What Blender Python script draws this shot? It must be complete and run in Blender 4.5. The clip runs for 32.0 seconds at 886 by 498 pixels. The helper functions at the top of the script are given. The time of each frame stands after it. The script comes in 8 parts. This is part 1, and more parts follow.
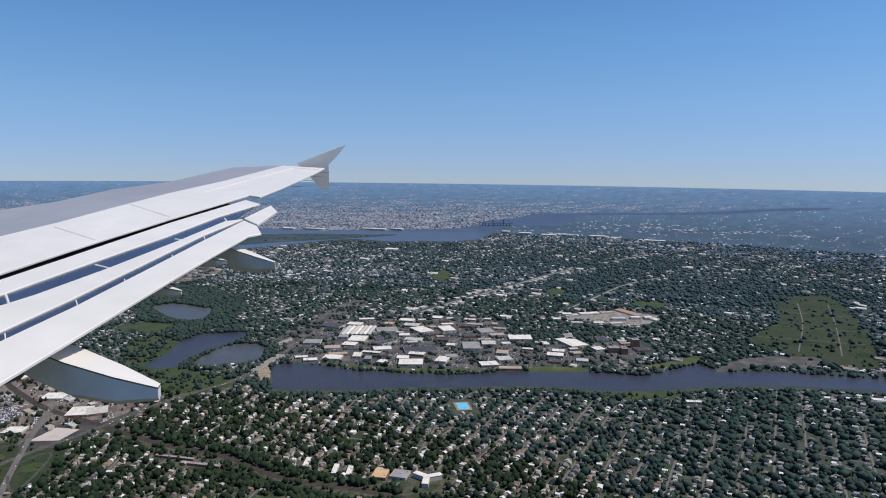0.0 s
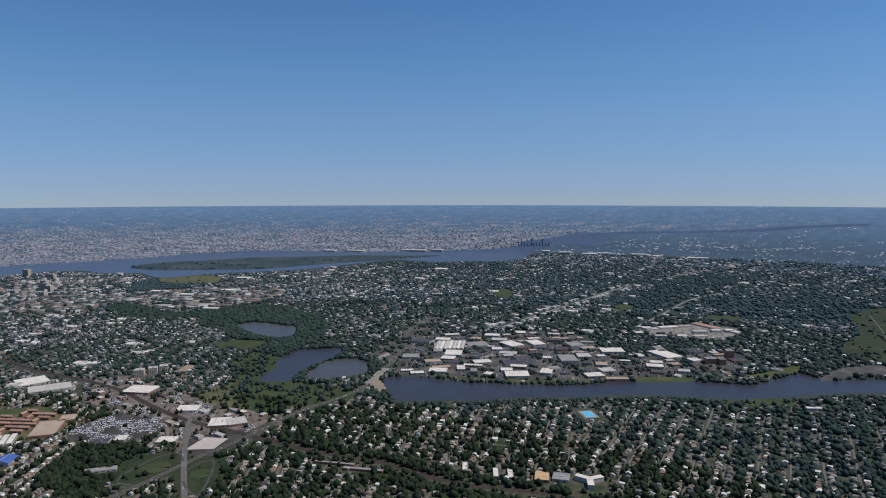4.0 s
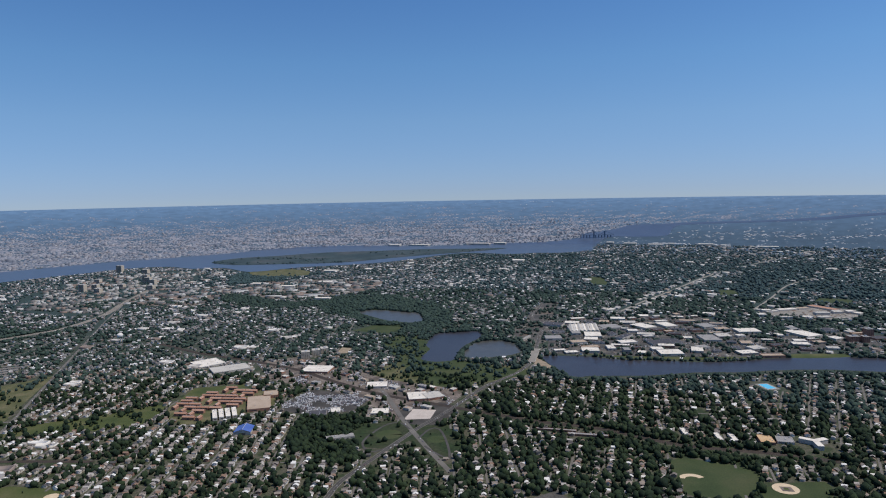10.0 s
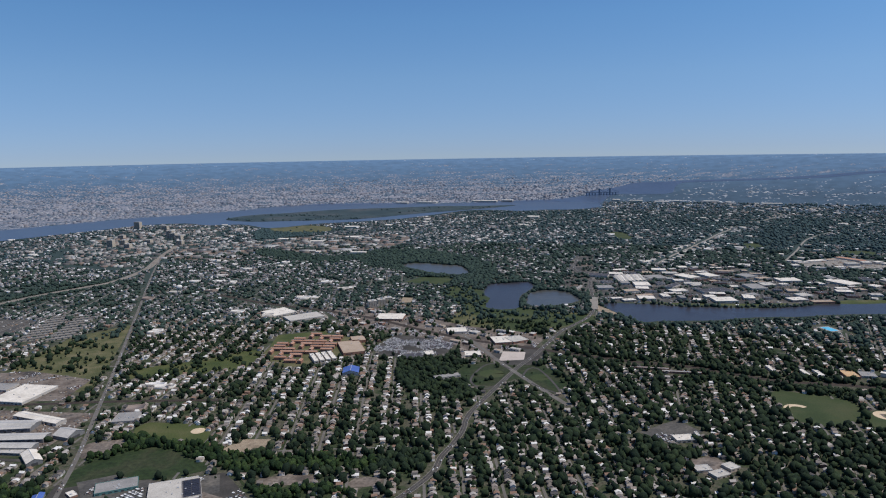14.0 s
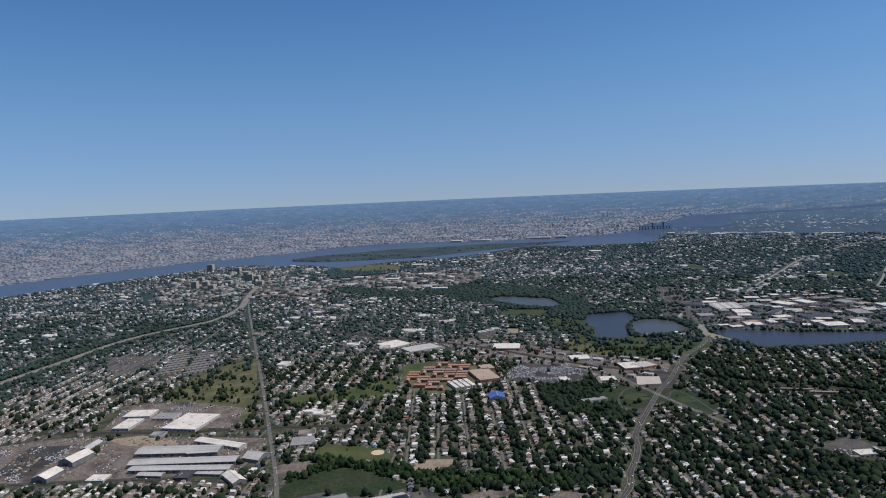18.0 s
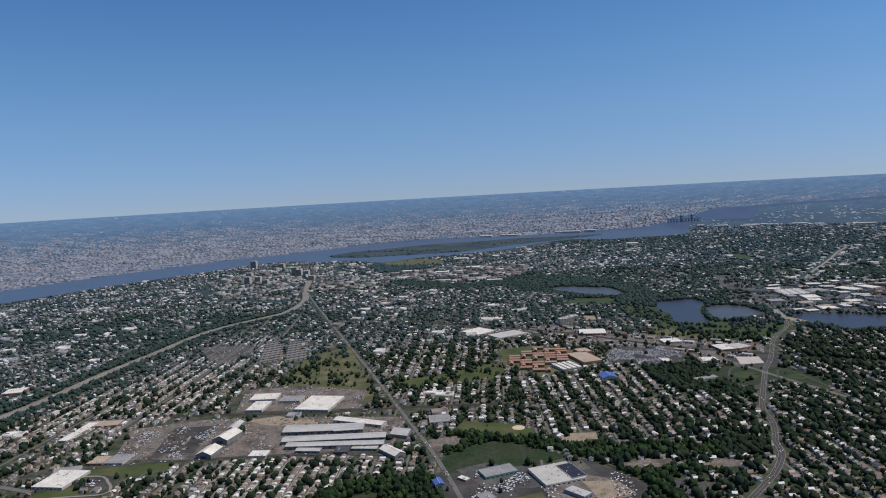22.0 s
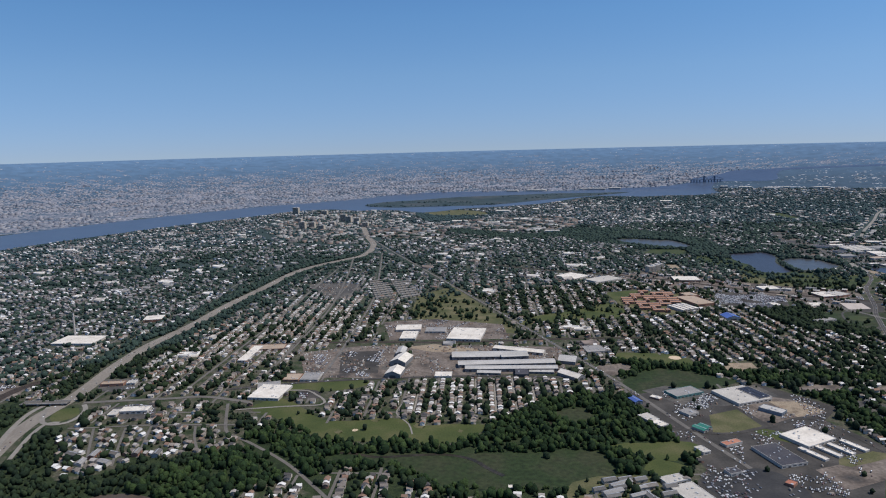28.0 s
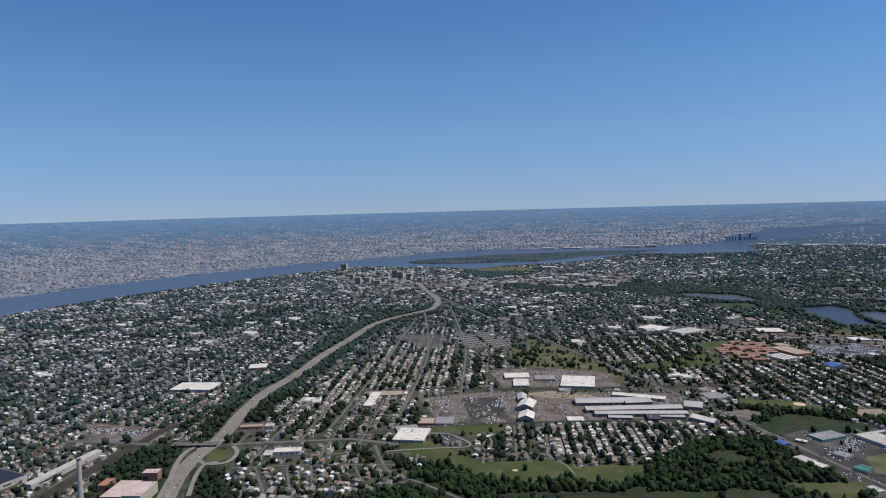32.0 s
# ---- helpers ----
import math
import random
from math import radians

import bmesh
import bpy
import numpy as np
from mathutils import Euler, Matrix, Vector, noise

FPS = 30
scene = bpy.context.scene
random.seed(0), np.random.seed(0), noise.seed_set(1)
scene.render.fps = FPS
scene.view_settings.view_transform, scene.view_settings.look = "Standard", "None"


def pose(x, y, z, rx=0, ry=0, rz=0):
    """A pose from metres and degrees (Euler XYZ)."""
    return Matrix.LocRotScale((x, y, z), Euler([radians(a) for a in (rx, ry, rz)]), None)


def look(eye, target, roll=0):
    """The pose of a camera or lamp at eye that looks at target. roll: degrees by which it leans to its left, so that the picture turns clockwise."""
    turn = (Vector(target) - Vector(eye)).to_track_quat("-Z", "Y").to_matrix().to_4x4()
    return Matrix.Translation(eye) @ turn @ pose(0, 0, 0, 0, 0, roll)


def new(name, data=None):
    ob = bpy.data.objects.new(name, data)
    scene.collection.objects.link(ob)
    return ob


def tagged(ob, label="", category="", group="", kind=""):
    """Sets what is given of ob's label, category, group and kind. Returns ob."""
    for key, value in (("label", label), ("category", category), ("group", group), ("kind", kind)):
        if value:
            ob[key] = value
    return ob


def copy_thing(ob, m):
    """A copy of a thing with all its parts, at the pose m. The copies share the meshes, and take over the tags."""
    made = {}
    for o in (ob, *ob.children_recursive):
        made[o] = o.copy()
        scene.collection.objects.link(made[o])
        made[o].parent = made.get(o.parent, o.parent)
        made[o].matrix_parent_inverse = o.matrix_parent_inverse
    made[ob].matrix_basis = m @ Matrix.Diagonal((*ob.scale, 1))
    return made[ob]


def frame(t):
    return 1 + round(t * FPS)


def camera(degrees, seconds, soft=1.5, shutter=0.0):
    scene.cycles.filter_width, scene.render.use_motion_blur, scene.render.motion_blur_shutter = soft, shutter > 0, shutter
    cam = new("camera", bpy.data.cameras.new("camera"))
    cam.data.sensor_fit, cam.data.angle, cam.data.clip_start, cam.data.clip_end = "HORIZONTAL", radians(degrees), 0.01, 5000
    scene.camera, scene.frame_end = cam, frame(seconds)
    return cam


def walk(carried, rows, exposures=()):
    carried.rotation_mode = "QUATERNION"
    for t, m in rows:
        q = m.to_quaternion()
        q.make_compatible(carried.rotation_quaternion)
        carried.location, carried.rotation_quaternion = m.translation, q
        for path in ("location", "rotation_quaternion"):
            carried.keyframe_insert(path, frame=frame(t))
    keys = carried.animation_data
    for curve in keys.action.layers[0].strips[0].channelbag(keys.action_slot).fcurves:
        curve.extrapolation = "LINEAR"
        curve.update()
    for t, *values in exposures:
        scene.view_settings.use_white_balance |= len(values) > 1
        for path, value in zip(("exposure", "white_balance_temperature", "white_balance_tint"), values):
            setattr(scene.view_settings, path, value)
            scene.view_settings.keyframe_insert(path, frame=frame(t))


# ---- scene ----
import itertools
from collections import defaultdict

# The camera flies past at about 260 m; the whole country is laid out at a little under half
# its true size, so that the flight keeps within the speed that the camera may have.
cam = camera(66.3, 32.0, soft=1.1)

# seconds, eye, heading to the right of +y, pitch, roll (degrees)
PATH = [
    (0, (588.78, 98.45, 304.08), 2.507, -6.834, 0.585),
    (0.5, (569.55, 95.79, 302.58), 2.205, -4.181, 0.440),
    (1, (550.38, 93.12, 301.04), 2.076, -3.002, 0.381),
    (1.5, (531.28, 90.44, 299.50), 1.858, -1.716, -0.038),
    (2, (512.24, 87.73, 297.94), 1.237, -2.239, -0.184),
    (2.5, (493.26, 85.01, 296.36), 1.047, -2.062, -0.468),
    (3, (474.35, 82.27, 294.79), 1.040, -2.290, -0.618),
    (3.5, (455.48, 79.50, 293.21), 1.430, -3.423, -0.514),
    (5.5, (380.59, 68.18, 286.94), 2.032, -7.498, 0.611),
    (6, (362.00, 65.27, 285.40), 1.137, -5.860, 0.432),
    (6.5, (343.47, 62.33, 283.87), 0.727, -3.548, 0.323),
    (7, (324.98, 59.36, 282.37), 0.131, -3.317, 0.187),
    (7.5, (306.54, 56.36, 280.88), -0.258, -4.123, -0.157),
    (8, (288.15, 53.32, 279.41), -0.346, -4.719, -0.433),
    (8.5, (269.80, 50.25, 277.97), -0.455, -4.781, -0.643),
    (9, (251.51, 47.14, 276.56), -0.215, -5.138, -0.565),
    (9.5, (233.26, 44.00, 275.17), 0.144, -4.838, -0.934),
    (10, (215.05, 40.82, 273.81), 0.157, -4.976, -1.099),
    (10.5, (196.89, 37.61, 272.48), 0.813, -6.210, -1.121),
    (11, (178.78, 34.36, 271.18), 2.211, -7.501, -0.945),
    (11.5, (160.71, 31.07, 269.92), 3.624, -8.587, -0.637),
    (12, (142.68, 27.75, 268.68), 3.636, -9.018, -0.357),
    (12.5, (124.70, 24.40, 267.48), 3.382, -8.242, -0.530),
    (13, (106.76, 21.01, 266.31), 2.605, -8.064, -0.498),
    (13.5, (88.86, 17.59, 265.18), 2.524, -8.263, -0.628),
    (14, (71.00, 14.13, 264.08), 1.899, -8.351, -0.982),
    (14.5, (53.19, 10.64, 263.01), 1.332, -8.376, -1.300),
    (16.5, (-17.64, -3.60, 259.06), 0.467, -5.107, -2.003),
    (17, (-35.25, -7.23, 258.15), 0.175, -4.489, -2.011),
    (17.5, (-52.81, -10.88, 257.27), -0.094, -4.923, -2.237),
    (18, (-70.32, -14.55, 256.42), -0.265, -4.826, -2.481),
    (18.5, (-87.79, -18.24, 255.59), -0.630, -4.689, -2.747),
    (19, (-105.22, -21.95, 254.79), -0.831, -4.775, -3.184),
    (19.5, (-122.61, -25.67, 254.01), -0.944, -3.974, -3.735),
    (20, (-139.95, -29.41, 253.25), -1.250, -3.622, -4.103),
    (20.5, (-157.24, -33.16, 252.50), -1.346, -4.051, -4.287),
    (21, (-174.49, -36.91, 251.78), -1.203, -3.975, -4.388),
    (21.5, (-191.70, -40.67, 251.07), -1.243, -4.029, -3.884),
    (22, (-208.86, -44.43, 250.37), -0.531, -4.961, -3.200),
    (22.5, (-225.96, -48.19, 249.67), -0.263, -6.193, -2.541),
    (23, (-243.03, -51.94, 248.98), -0.343, -7.099, -2.231),
    (23.5, (-260.04, -55.69, 248.30), -0.703, -8.334, -1.429),
    (24, (-277.00, -59.42, 247.61), -0.240, -9.661, -0.865),
    (24.5, (-293.91, -63.14, 246.91), -0.168, -9.806, -0.360),
    (25, (-310.77, -66.84, 246.21), -0.684, -8.448, -0.008),
    (25.5, (-327.57, -70.52, 245.50), -2.057, -7.755, 0.502),
    (27.5, (-394.23, -84.94, 242.42), -0.240, -8.316, -1.752),
    (28, (-410.75, -88.45, 241.58), 0.500, -8.640, -1.430),
    (28.5, (-427.21, -91.91, 240.70), 0.722, -9.296, -1.396),
    (29, (-443.61, -95.31, 239.77), 0.766, -9.404, -1.600),
    (29.5, (-459.94, -98.66, 238.79), 0.255, -8.704, -1.571),
    (30, (-476.21, -101.95, 237.76), 0.523, -6.720, -1.470),
    (30.5, (-492.41, -105.17, 236.67), 0.220, -5.278, -1.399),
    (31, (-508.55, -108.32, 235.51), -0.275, -5.265, -1.421),
    (31.5, (-524.61, -111.39, 234.28), -0.454, -4.431, -1.442),
    (32, (-540.60, -114.37, 232.97), -0.396, -3.536, -1.485),
]


def aim(eye, heading, pitch, roll):
    h, p = radians(heading), radians(pitch)
    way = Vector((math.cos(p) * math.sin(h), math.cos(p) * math.cos(h), math.sin(p)))
    return look(eye, Vector(eye) + way, roll)


walk(cam, [(t, aim(eye, h, p, r)) for t, eye, h, p, r in PATH], exposures=((0, 0.55, 6250, 11), (1.5, 0.24, 6250, 11), (7, 0.28, 6250, 11), (11.5, 0.42, 6250, 11), (17, 0.29, 6250, 11), (22, 0.31, 6250, 11), (24, 0.45, 6250, 11), (28, 0.42, 6250, 11), (32, 0.37, 6250, 11)))

# ---- light ----
SUN_EL, SUN_AZ = 60.0, 96.0  # degrees above the horizon; clockwise from +y
world = bpy.data.worlds.new("sky")
scene.world = world
world.use_nodes = True
wn, wl = world.node_tree.nodes, world.node_tree.links
sky = wn.new("ShaderNodeTexSky")
sky.sky_type = "NISHITA"
sky.sun_disc = False
sky.sun_elevation = radians(SUN_EL)
sky.sun_rotation = radians(SUN_AZ)
sky.altitude = 1500
sky.air_density, sky.dust_density, sky.ozone_density = 1.0, 1.2, 4.0
# the eye is high above the land: the sky's rim lies a little under the level line
coord, dip, unit = wn.new("ShaderNodeTexCoord"), wn.new("ShaderNodeVectorMath"), wn.new("ShaderNodeVectorMath")
dip.operation, unit.operation = "ADD", "NORMALIZE"
dip.inputs[1].default_value = (0, 0, 0.045)
wl.new(coord.outputs["Generated"], dip.inputs[0])
wl.new(dip.outputs[0], unit.inputs[0])
wl.new(unit.outputs[0], sky.inputs[0])
# a dry summer day: whitish over the land, a clear deep blue higher up
tint, height, shade = wn.new("ShaderNodeVectorMath"), wn.new("ShaderNodeSeparateXYZ"), wn.new("ShaderNodeValToRGB")
tint.operation = "MULTIPLY"
shade.color_ramp.elements[0].position, shade.color_ramp.elements[0].color = 0.0, (0.67, 0.69, 0.84, 1)
shade.color_ramp.elements[1].position, shade.color_ramp.elements[1].color = 0.36, (0.58, 0.89, 1.12, 1)
for at, colour in ((0.8, (0.88, 0.97, 1.06, 1)), (0.10, (0.75, 0.86, 0.93, 1)), (0.18, (0.70, 0.92, 1.01, 1)), (0.27, (0.61, 0.87, 1.04, 1))):
    shade.color_ramp.elements.new(at).color = colour
wl.new(coord.outputs["Generated"], height.inputs[0])
wl.new(height.outputs["Z"], shade.inputs["Fac"])
wl.new(shade.outputs["Color"], tint.inputs[1])
wl.new(sky.outputs[0], tint.inputs[0])
wl.new(tint.outputs[0], wn["Background"].inputs[0])
wn["Background"].inputs[1].default_value = 0.085
sun = new("sun", bpy.data.lights.new("sun", "SUN"))
sun.data.energy, sun.data.angle, sun.data.color = 2.8, radians(0.53), (1.0, 0.925, 0.81)
s_el, s_az = radians(SUN_EL), radians(SUN_AZ)
to_sun = Vector((math.cos(s_el) * math.sin(s_az), math.cos(s_el) * math.cos(s_az), math.sin(s_el)))
sun.matrix_world = look(to_sun * 900, (0, 0, 0))


# ---- materials ----
def material(name, colours, rough=0.85, by="noise", scale=0.2, scale2=2.0, vary=0.25, bump=0.0, bump_scale=4.0,
             metal=0.0, spec=0.3):
    """Colours spread by noise over the place ("noise") or by the piece ("island", "object"), with a finer
    light and dark grain over them."""
    m = bpy.data.materials.new(name)
    m.use_nodes = True
    n, l = m.node_tree.nodes, m.node_tree.links
    b = n["Principled BSDF"]
    b.inputs["Roughness"].default_value = rough
    b.inputs["Metallic"].default_value = metal
    b.inputs["Specular IOR Level"].default_value = spec
    geo = n.new("ShaderNodeNewGeometry")
    big = n.new("ShaderNodeTexNoise")
    big.inputs["Scale"].default_value, big.inputs["Detail"].default_value = scale, 6
    fine = n.new("ShaderNodeTexNoise")
    fine.inputs["Scale"].default_value, fine.inputs["Detail"].default_value = scale2, 4
    for t in (big, fine):
        l.new(geo.outputs["Position"], t.inputs["Vector"])
    ramp = n.new("ShaderNodeValToRGB")
    e = ramp.color_ramp.elements
    lo, hi = (0.3, 0.7) if by == "noise" else (0.0, 1.0)
    while len(e) < len(colours):
        e.new(0.5)
    for k, c in enumerate(colours):
        e[k].position = lo + (hi - lo) * k / max(1, len(colours) - 1)
        e[k].color = (*c, 1)
    if by == "noise":
        l.new(big.outputs["Fac"], ramp.inputs["Fac"])
    elif by == "island":
        ramp.color_ramp.interpolation = "CONSTANT" if len(colours) > 3 else "LINEAR"
        l.new(geo.outputs["Random Per Island"], ramp.inputs["Fac"])
    else:
        info = n.new("ShaderNodeObjectInfo")
        l.new(info.outputs["Random"], ramp.inputs["Fac"])
    span = n.new("ShaderNodeMapRange")
    span.inputs["To Min"].default_value, span.inputs["To Max"].default_value = 1 - vary, 1 + vary
    span.inputs["From Min"].default_value, span.inputs["From Max"].default_value = 0.3, 0.7
    l.new(fine.outputs["Fac"], span.inputs["Value"])
    mul = n.new("ShaderNodeVectorMath")
    mul.operation = "SCALE"
    l.new(ramp.outputs["Color"], mul.inputs[0])
    l.new(span.outputs["Result"], mul.inputs["Scale"])
    l.new(mul.outputs["Vector"], b.inputs["Base Color"])
    if bump:
        rel = n.new("ShaderNodeTexNoise")
        rel.inputs["Scale"].default_value, rel.inputs["Detail"].default_value = bump_scale, 3
        l.new(geo.outputs["Position"], rel.inputs["Vector"])
        bn = n.new("ShaderNodeBump")
        bn.inputs["Strength"].default_value, bn.inputs["Distance"].default_value = min(1, bump), bump
        l.new(rel.outputs["Fac"], bn.inputs["Height"])
        l.new(bn.outputs["Normal"], b.inputs["Normal"])
    return m


M = {}
M["ground"] = material("suburban ground", [(0.020, 0.033, 0.012), (0.036, 0.048, 0.020), (0.085, 0.078, 0.055), (0.028, 0.042, 0.017)],
                       0.95, scale=0.06, scale2=0.5, vary=0.45)
# haze painted into the ground colour: paler blue-green with distance
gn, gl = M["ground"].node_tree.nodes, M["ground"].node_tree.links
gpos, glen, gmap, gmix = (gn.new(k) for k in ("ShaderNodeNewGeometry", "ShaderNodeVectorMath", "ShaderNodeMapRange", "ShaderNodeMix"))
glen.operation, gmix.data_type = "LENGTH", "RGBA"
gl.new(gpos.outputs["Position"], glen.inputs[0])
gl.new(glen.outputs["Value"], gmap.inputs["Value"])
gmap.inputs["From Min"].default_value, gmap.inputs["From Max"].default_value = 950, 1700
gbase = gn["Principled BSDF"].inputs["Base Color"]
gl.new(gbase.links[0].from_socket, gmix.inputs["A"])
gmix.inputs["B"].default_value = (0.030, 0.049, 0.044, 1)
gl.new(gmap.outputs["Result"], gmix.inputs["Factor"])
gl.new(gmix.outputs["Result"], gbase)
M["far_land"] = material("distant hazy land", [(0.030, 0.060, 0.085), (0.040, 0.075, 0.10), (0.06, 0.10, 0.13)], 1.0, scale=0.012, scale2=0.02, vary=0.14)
# land past the flat country: far backdrop, paled towards the horizon by painted haze
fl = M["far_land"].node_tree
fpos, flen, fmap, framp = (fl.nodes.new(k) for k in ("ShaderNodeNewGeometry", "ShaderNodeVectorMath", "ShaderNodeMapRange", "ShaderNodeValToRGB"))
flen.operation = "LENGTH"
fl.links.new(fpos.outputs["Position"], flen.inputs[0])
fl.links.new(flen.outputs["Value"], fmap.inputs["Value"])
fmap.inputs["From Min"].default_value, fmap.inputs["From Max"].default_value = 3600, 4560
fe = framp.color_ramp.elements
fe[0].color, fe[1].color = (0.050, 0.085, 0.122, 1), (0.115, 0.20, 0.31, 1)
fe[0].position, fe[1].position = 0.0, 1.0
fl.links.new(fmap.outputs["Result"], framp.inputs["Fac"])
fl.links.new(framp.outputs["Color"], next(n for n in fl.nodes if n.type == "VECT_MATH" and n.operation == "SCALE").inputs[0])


def roof_specks(m, share_near, share_far, patch, colours):
    """Lays pale roofs, a speck each, over a far land material; their share falls off towards the horizon and comes in patches."""
    n, l = m.node_tree.nodes, m.node_tree.links
    geo, stretch, cell, parts = (n.new(k) for k in ("ShaderNodeNewGeometry", "ShaderNodeVectorMath", "ShaderNodeTexVoronoi", "ShaderNodeSeparateColor"))
    stretch.operation = "MULTIPLY"
    stretch.inputs[1].default_value = (1 / 6.5, 1 / 11.0, 0)
    l.new(geo.outputs["Position"], stretch.inputs[0])
    cell.inputs["Scale"].default_value = 1.0
    l.new(stretch.outputs[0], cell.inputs["Vector"])
    l.new(cell.outputs["Color"], parts.inputs[0])
    wide, squeeze, fade, limit, less, hue, mix = (n.new(k) for k in ("ShaderNodeTexNoise", "ShaderNodeVectorMath", "ShaderNodeMapRange", "ShaderNodeMath", "ShaderNodeMath", "ShaderNodeValToRGB", "ShaderNodeMix"))
    squeeze.operation = "MULTIPLY"
    squeeze.inputs[1].default_value = (1 / 150.0, 1 / 45.0, 0)
    l.new(geo.outputs["Position"], squeeze.inputs[0])
    l.new(squeeze.outputs[0], wide.inputs["Vector"])
    wide.inputs["Scale"].default_value, wide.inputs["Detail"].default_value = 1.0, 3
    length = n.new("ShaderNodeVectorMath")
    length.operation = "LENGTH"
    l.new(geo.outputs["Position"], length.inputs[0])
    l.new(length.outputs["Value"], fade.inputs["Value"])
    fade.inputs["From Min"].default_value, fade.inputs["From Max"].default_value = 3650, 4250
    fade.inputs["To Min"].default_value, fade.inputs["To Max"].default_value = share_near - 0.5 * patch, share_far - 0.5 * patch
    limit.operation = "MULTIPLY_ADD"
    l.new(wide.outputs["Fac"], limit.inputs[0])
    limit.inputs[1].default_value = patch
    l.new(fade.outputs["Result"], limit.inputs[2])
    less.operation = "LESS_THAN"
    l.new(parts.outputs[0], less.inputs[0])
    l.new(limit.outputs[0], less.inputs[1])
    e = hue.color_ramp.elements
    while len(e) < len(colours):
        e.new(0.5)
    for k, c in enumerate(colours):
        e[k].position, e[k].color = k / (len(colours) - 1), (*c, 1)
    l.new(parts.outputs[1], hue.inputs["Fac"])
    mix.data_type = "RGBA"
    base = n["Principled BSDF"].inputs["Base Color"]
    l.new(base.links[0].from_socket, mix.inputs["A"])
    l.new(hue.outputs["Color"], mix.inputs["B"])
    l.new(less.outputs[0], mix.inputs["Factor"])
    l.new(mix.outputs["Result"], base)


# keeps the far land's painted haze; its roof specks are bluish-grey for haze too
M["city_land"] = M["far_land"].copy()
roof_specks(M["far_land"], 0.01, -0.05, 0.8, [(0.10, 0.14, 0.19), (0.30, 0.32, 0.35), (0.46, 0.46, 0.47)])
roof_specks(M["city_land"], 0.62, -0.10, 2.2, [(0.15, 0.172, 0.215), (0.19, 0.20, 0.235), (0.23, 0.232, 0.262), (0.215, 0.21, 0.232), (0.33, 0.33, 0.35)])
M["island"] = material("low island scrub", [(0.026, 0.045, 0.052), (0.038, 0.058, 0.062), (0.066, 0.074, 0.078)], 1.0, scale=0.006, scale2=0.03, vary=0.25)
# darker copy of the mown grass, with dimming put into the colour
M["park_grass"] = material("dimmed park grass", [(0.028, 0.044, 0.014), (0.042, 0.058, 0.020), (0.060, 0.068, 0.028)], 0.95, scale=0.03, scale2=0.7, vary=0.25)
M["grass"] = material("mown grass", [(0.040, 0.057, 0.015), (0.062, 0.076, 0.022), (0.100, 0.097, 0.040)], 0.95, scale=0.03, scale2=0.7, vary=0.2)
M["dry_grass"] = material("dry grass", [(0.060, 0.068, 0.026), (0.092, 0.092, 0.040), (0.15, 0.13, 0.07)], 0.95, scale=0.05, scale2=0.7, vary=0.2)
M["marsh"] = material("marsh reeds", [(0.014, 0.027, 0.008), (0.023, 0.038, 0.012), (0.036, 0.042, 0.019), (0.019, 0.034, 0.010)], 0.95, scale=0.022, scale2=0.25, vary=0.35, bump=0.5, bump_scale=0.8)
M["dirt"] = material("bare earth", [(0.22, 0.16, 0.11), (0.30, 0.24, 0.17), (0.17, 0.13, 0.09)], 0.95, scale=0.08, scale2=0.8, vary=0.3)
M["asphalt"] = material("worn asphalt", [(0.036, 0.033, 0.029), (0.054, 0.049, 0.043), (0.085, 0.076, 0.066)], 0.9, scale=0.05, scale2=0.6, vary=0.2)
M["road"] = material("grey road surface", [(0.115, 0.105, 0.092), (0.155, 0.142, 0.126)], 0.9, scale=0.05, scale2=0.6, vary=0.15)
M["arterial"] = material("dark worn arterial road", [(0.054, 0.050, 0.047), (0.082, 0.076, 0.070)], 0.9, scale=0.05, scale2=0.6, vary=0.18)
M["motorway"] = material("tan weathered motorway concrete", [(0.18, 0.157, 0.130), (0.25, 0.221, 0.185)], 0.9, scale=0.03, scale2=0.5, vary=0.18)
M["pale_road"] = material("pale concrete road", [(0.20, 0.18, 0.155), (0.26, 0.24, 0.21)], 0.9, scale=0.05, scale2=0.6, vary=0.15)
M["paving"] = material("worn yard paving", [(0.048, 0.047, 0.045), (0.078, 0.073, 0.066), (0.14, 0.125, 0.105)], 0.9, scale=0.035, scale2=0.4, vary=0.3)
M["mud"] = material("shallow brown pond", [(0.075, 0.058, 0.047), (0.095, 0.074, 0.060)], 0.4, scale=0.03, scale2=0.2, vary=0.12, spec=0.3)
M["creek"] = material("dark muddy creek", [(0.020, 0.019, 0.014), (0.034, 0.030, 0.022), (0.050, 0.042, 0.032)], 0.5, scale=0.06, scale2=0.4, vary=0.3, spec=0.2)
M["fresh_asphalt"] = material("fresh black asphalt", [(0.026, 0.026, 0.028), (0.038, 0.037, 0.037), (0.052, 0.050, 0.048)], 0.85, scale=0.05, scale2=0.6, vary=0.18)
M["yard_earth"] = material("reddish yard earth", [(0.058, 0.052, 0.047), (0.115, 0.092, 0.075), (0.185, 0.152, 0.126), (0.080, 0.072, 0.066)], 0.95, scale=0.04, scale2=0.35, vary=0.35)
M["ballast"] = material("rail ballast", [(0.040, 0.031, 0.025), (0.075, 0.058, 0.046)], 0.95, scale=0.1, scale2=1.0, vary=0.3)
M["track"] = material("rusty rails and oiled sleepers", [(0.020, 0.016, 0.014), (0.036, 0.028, 0.023)], 0.8, scale=0.2, scale2=2.0, vary=0.3)
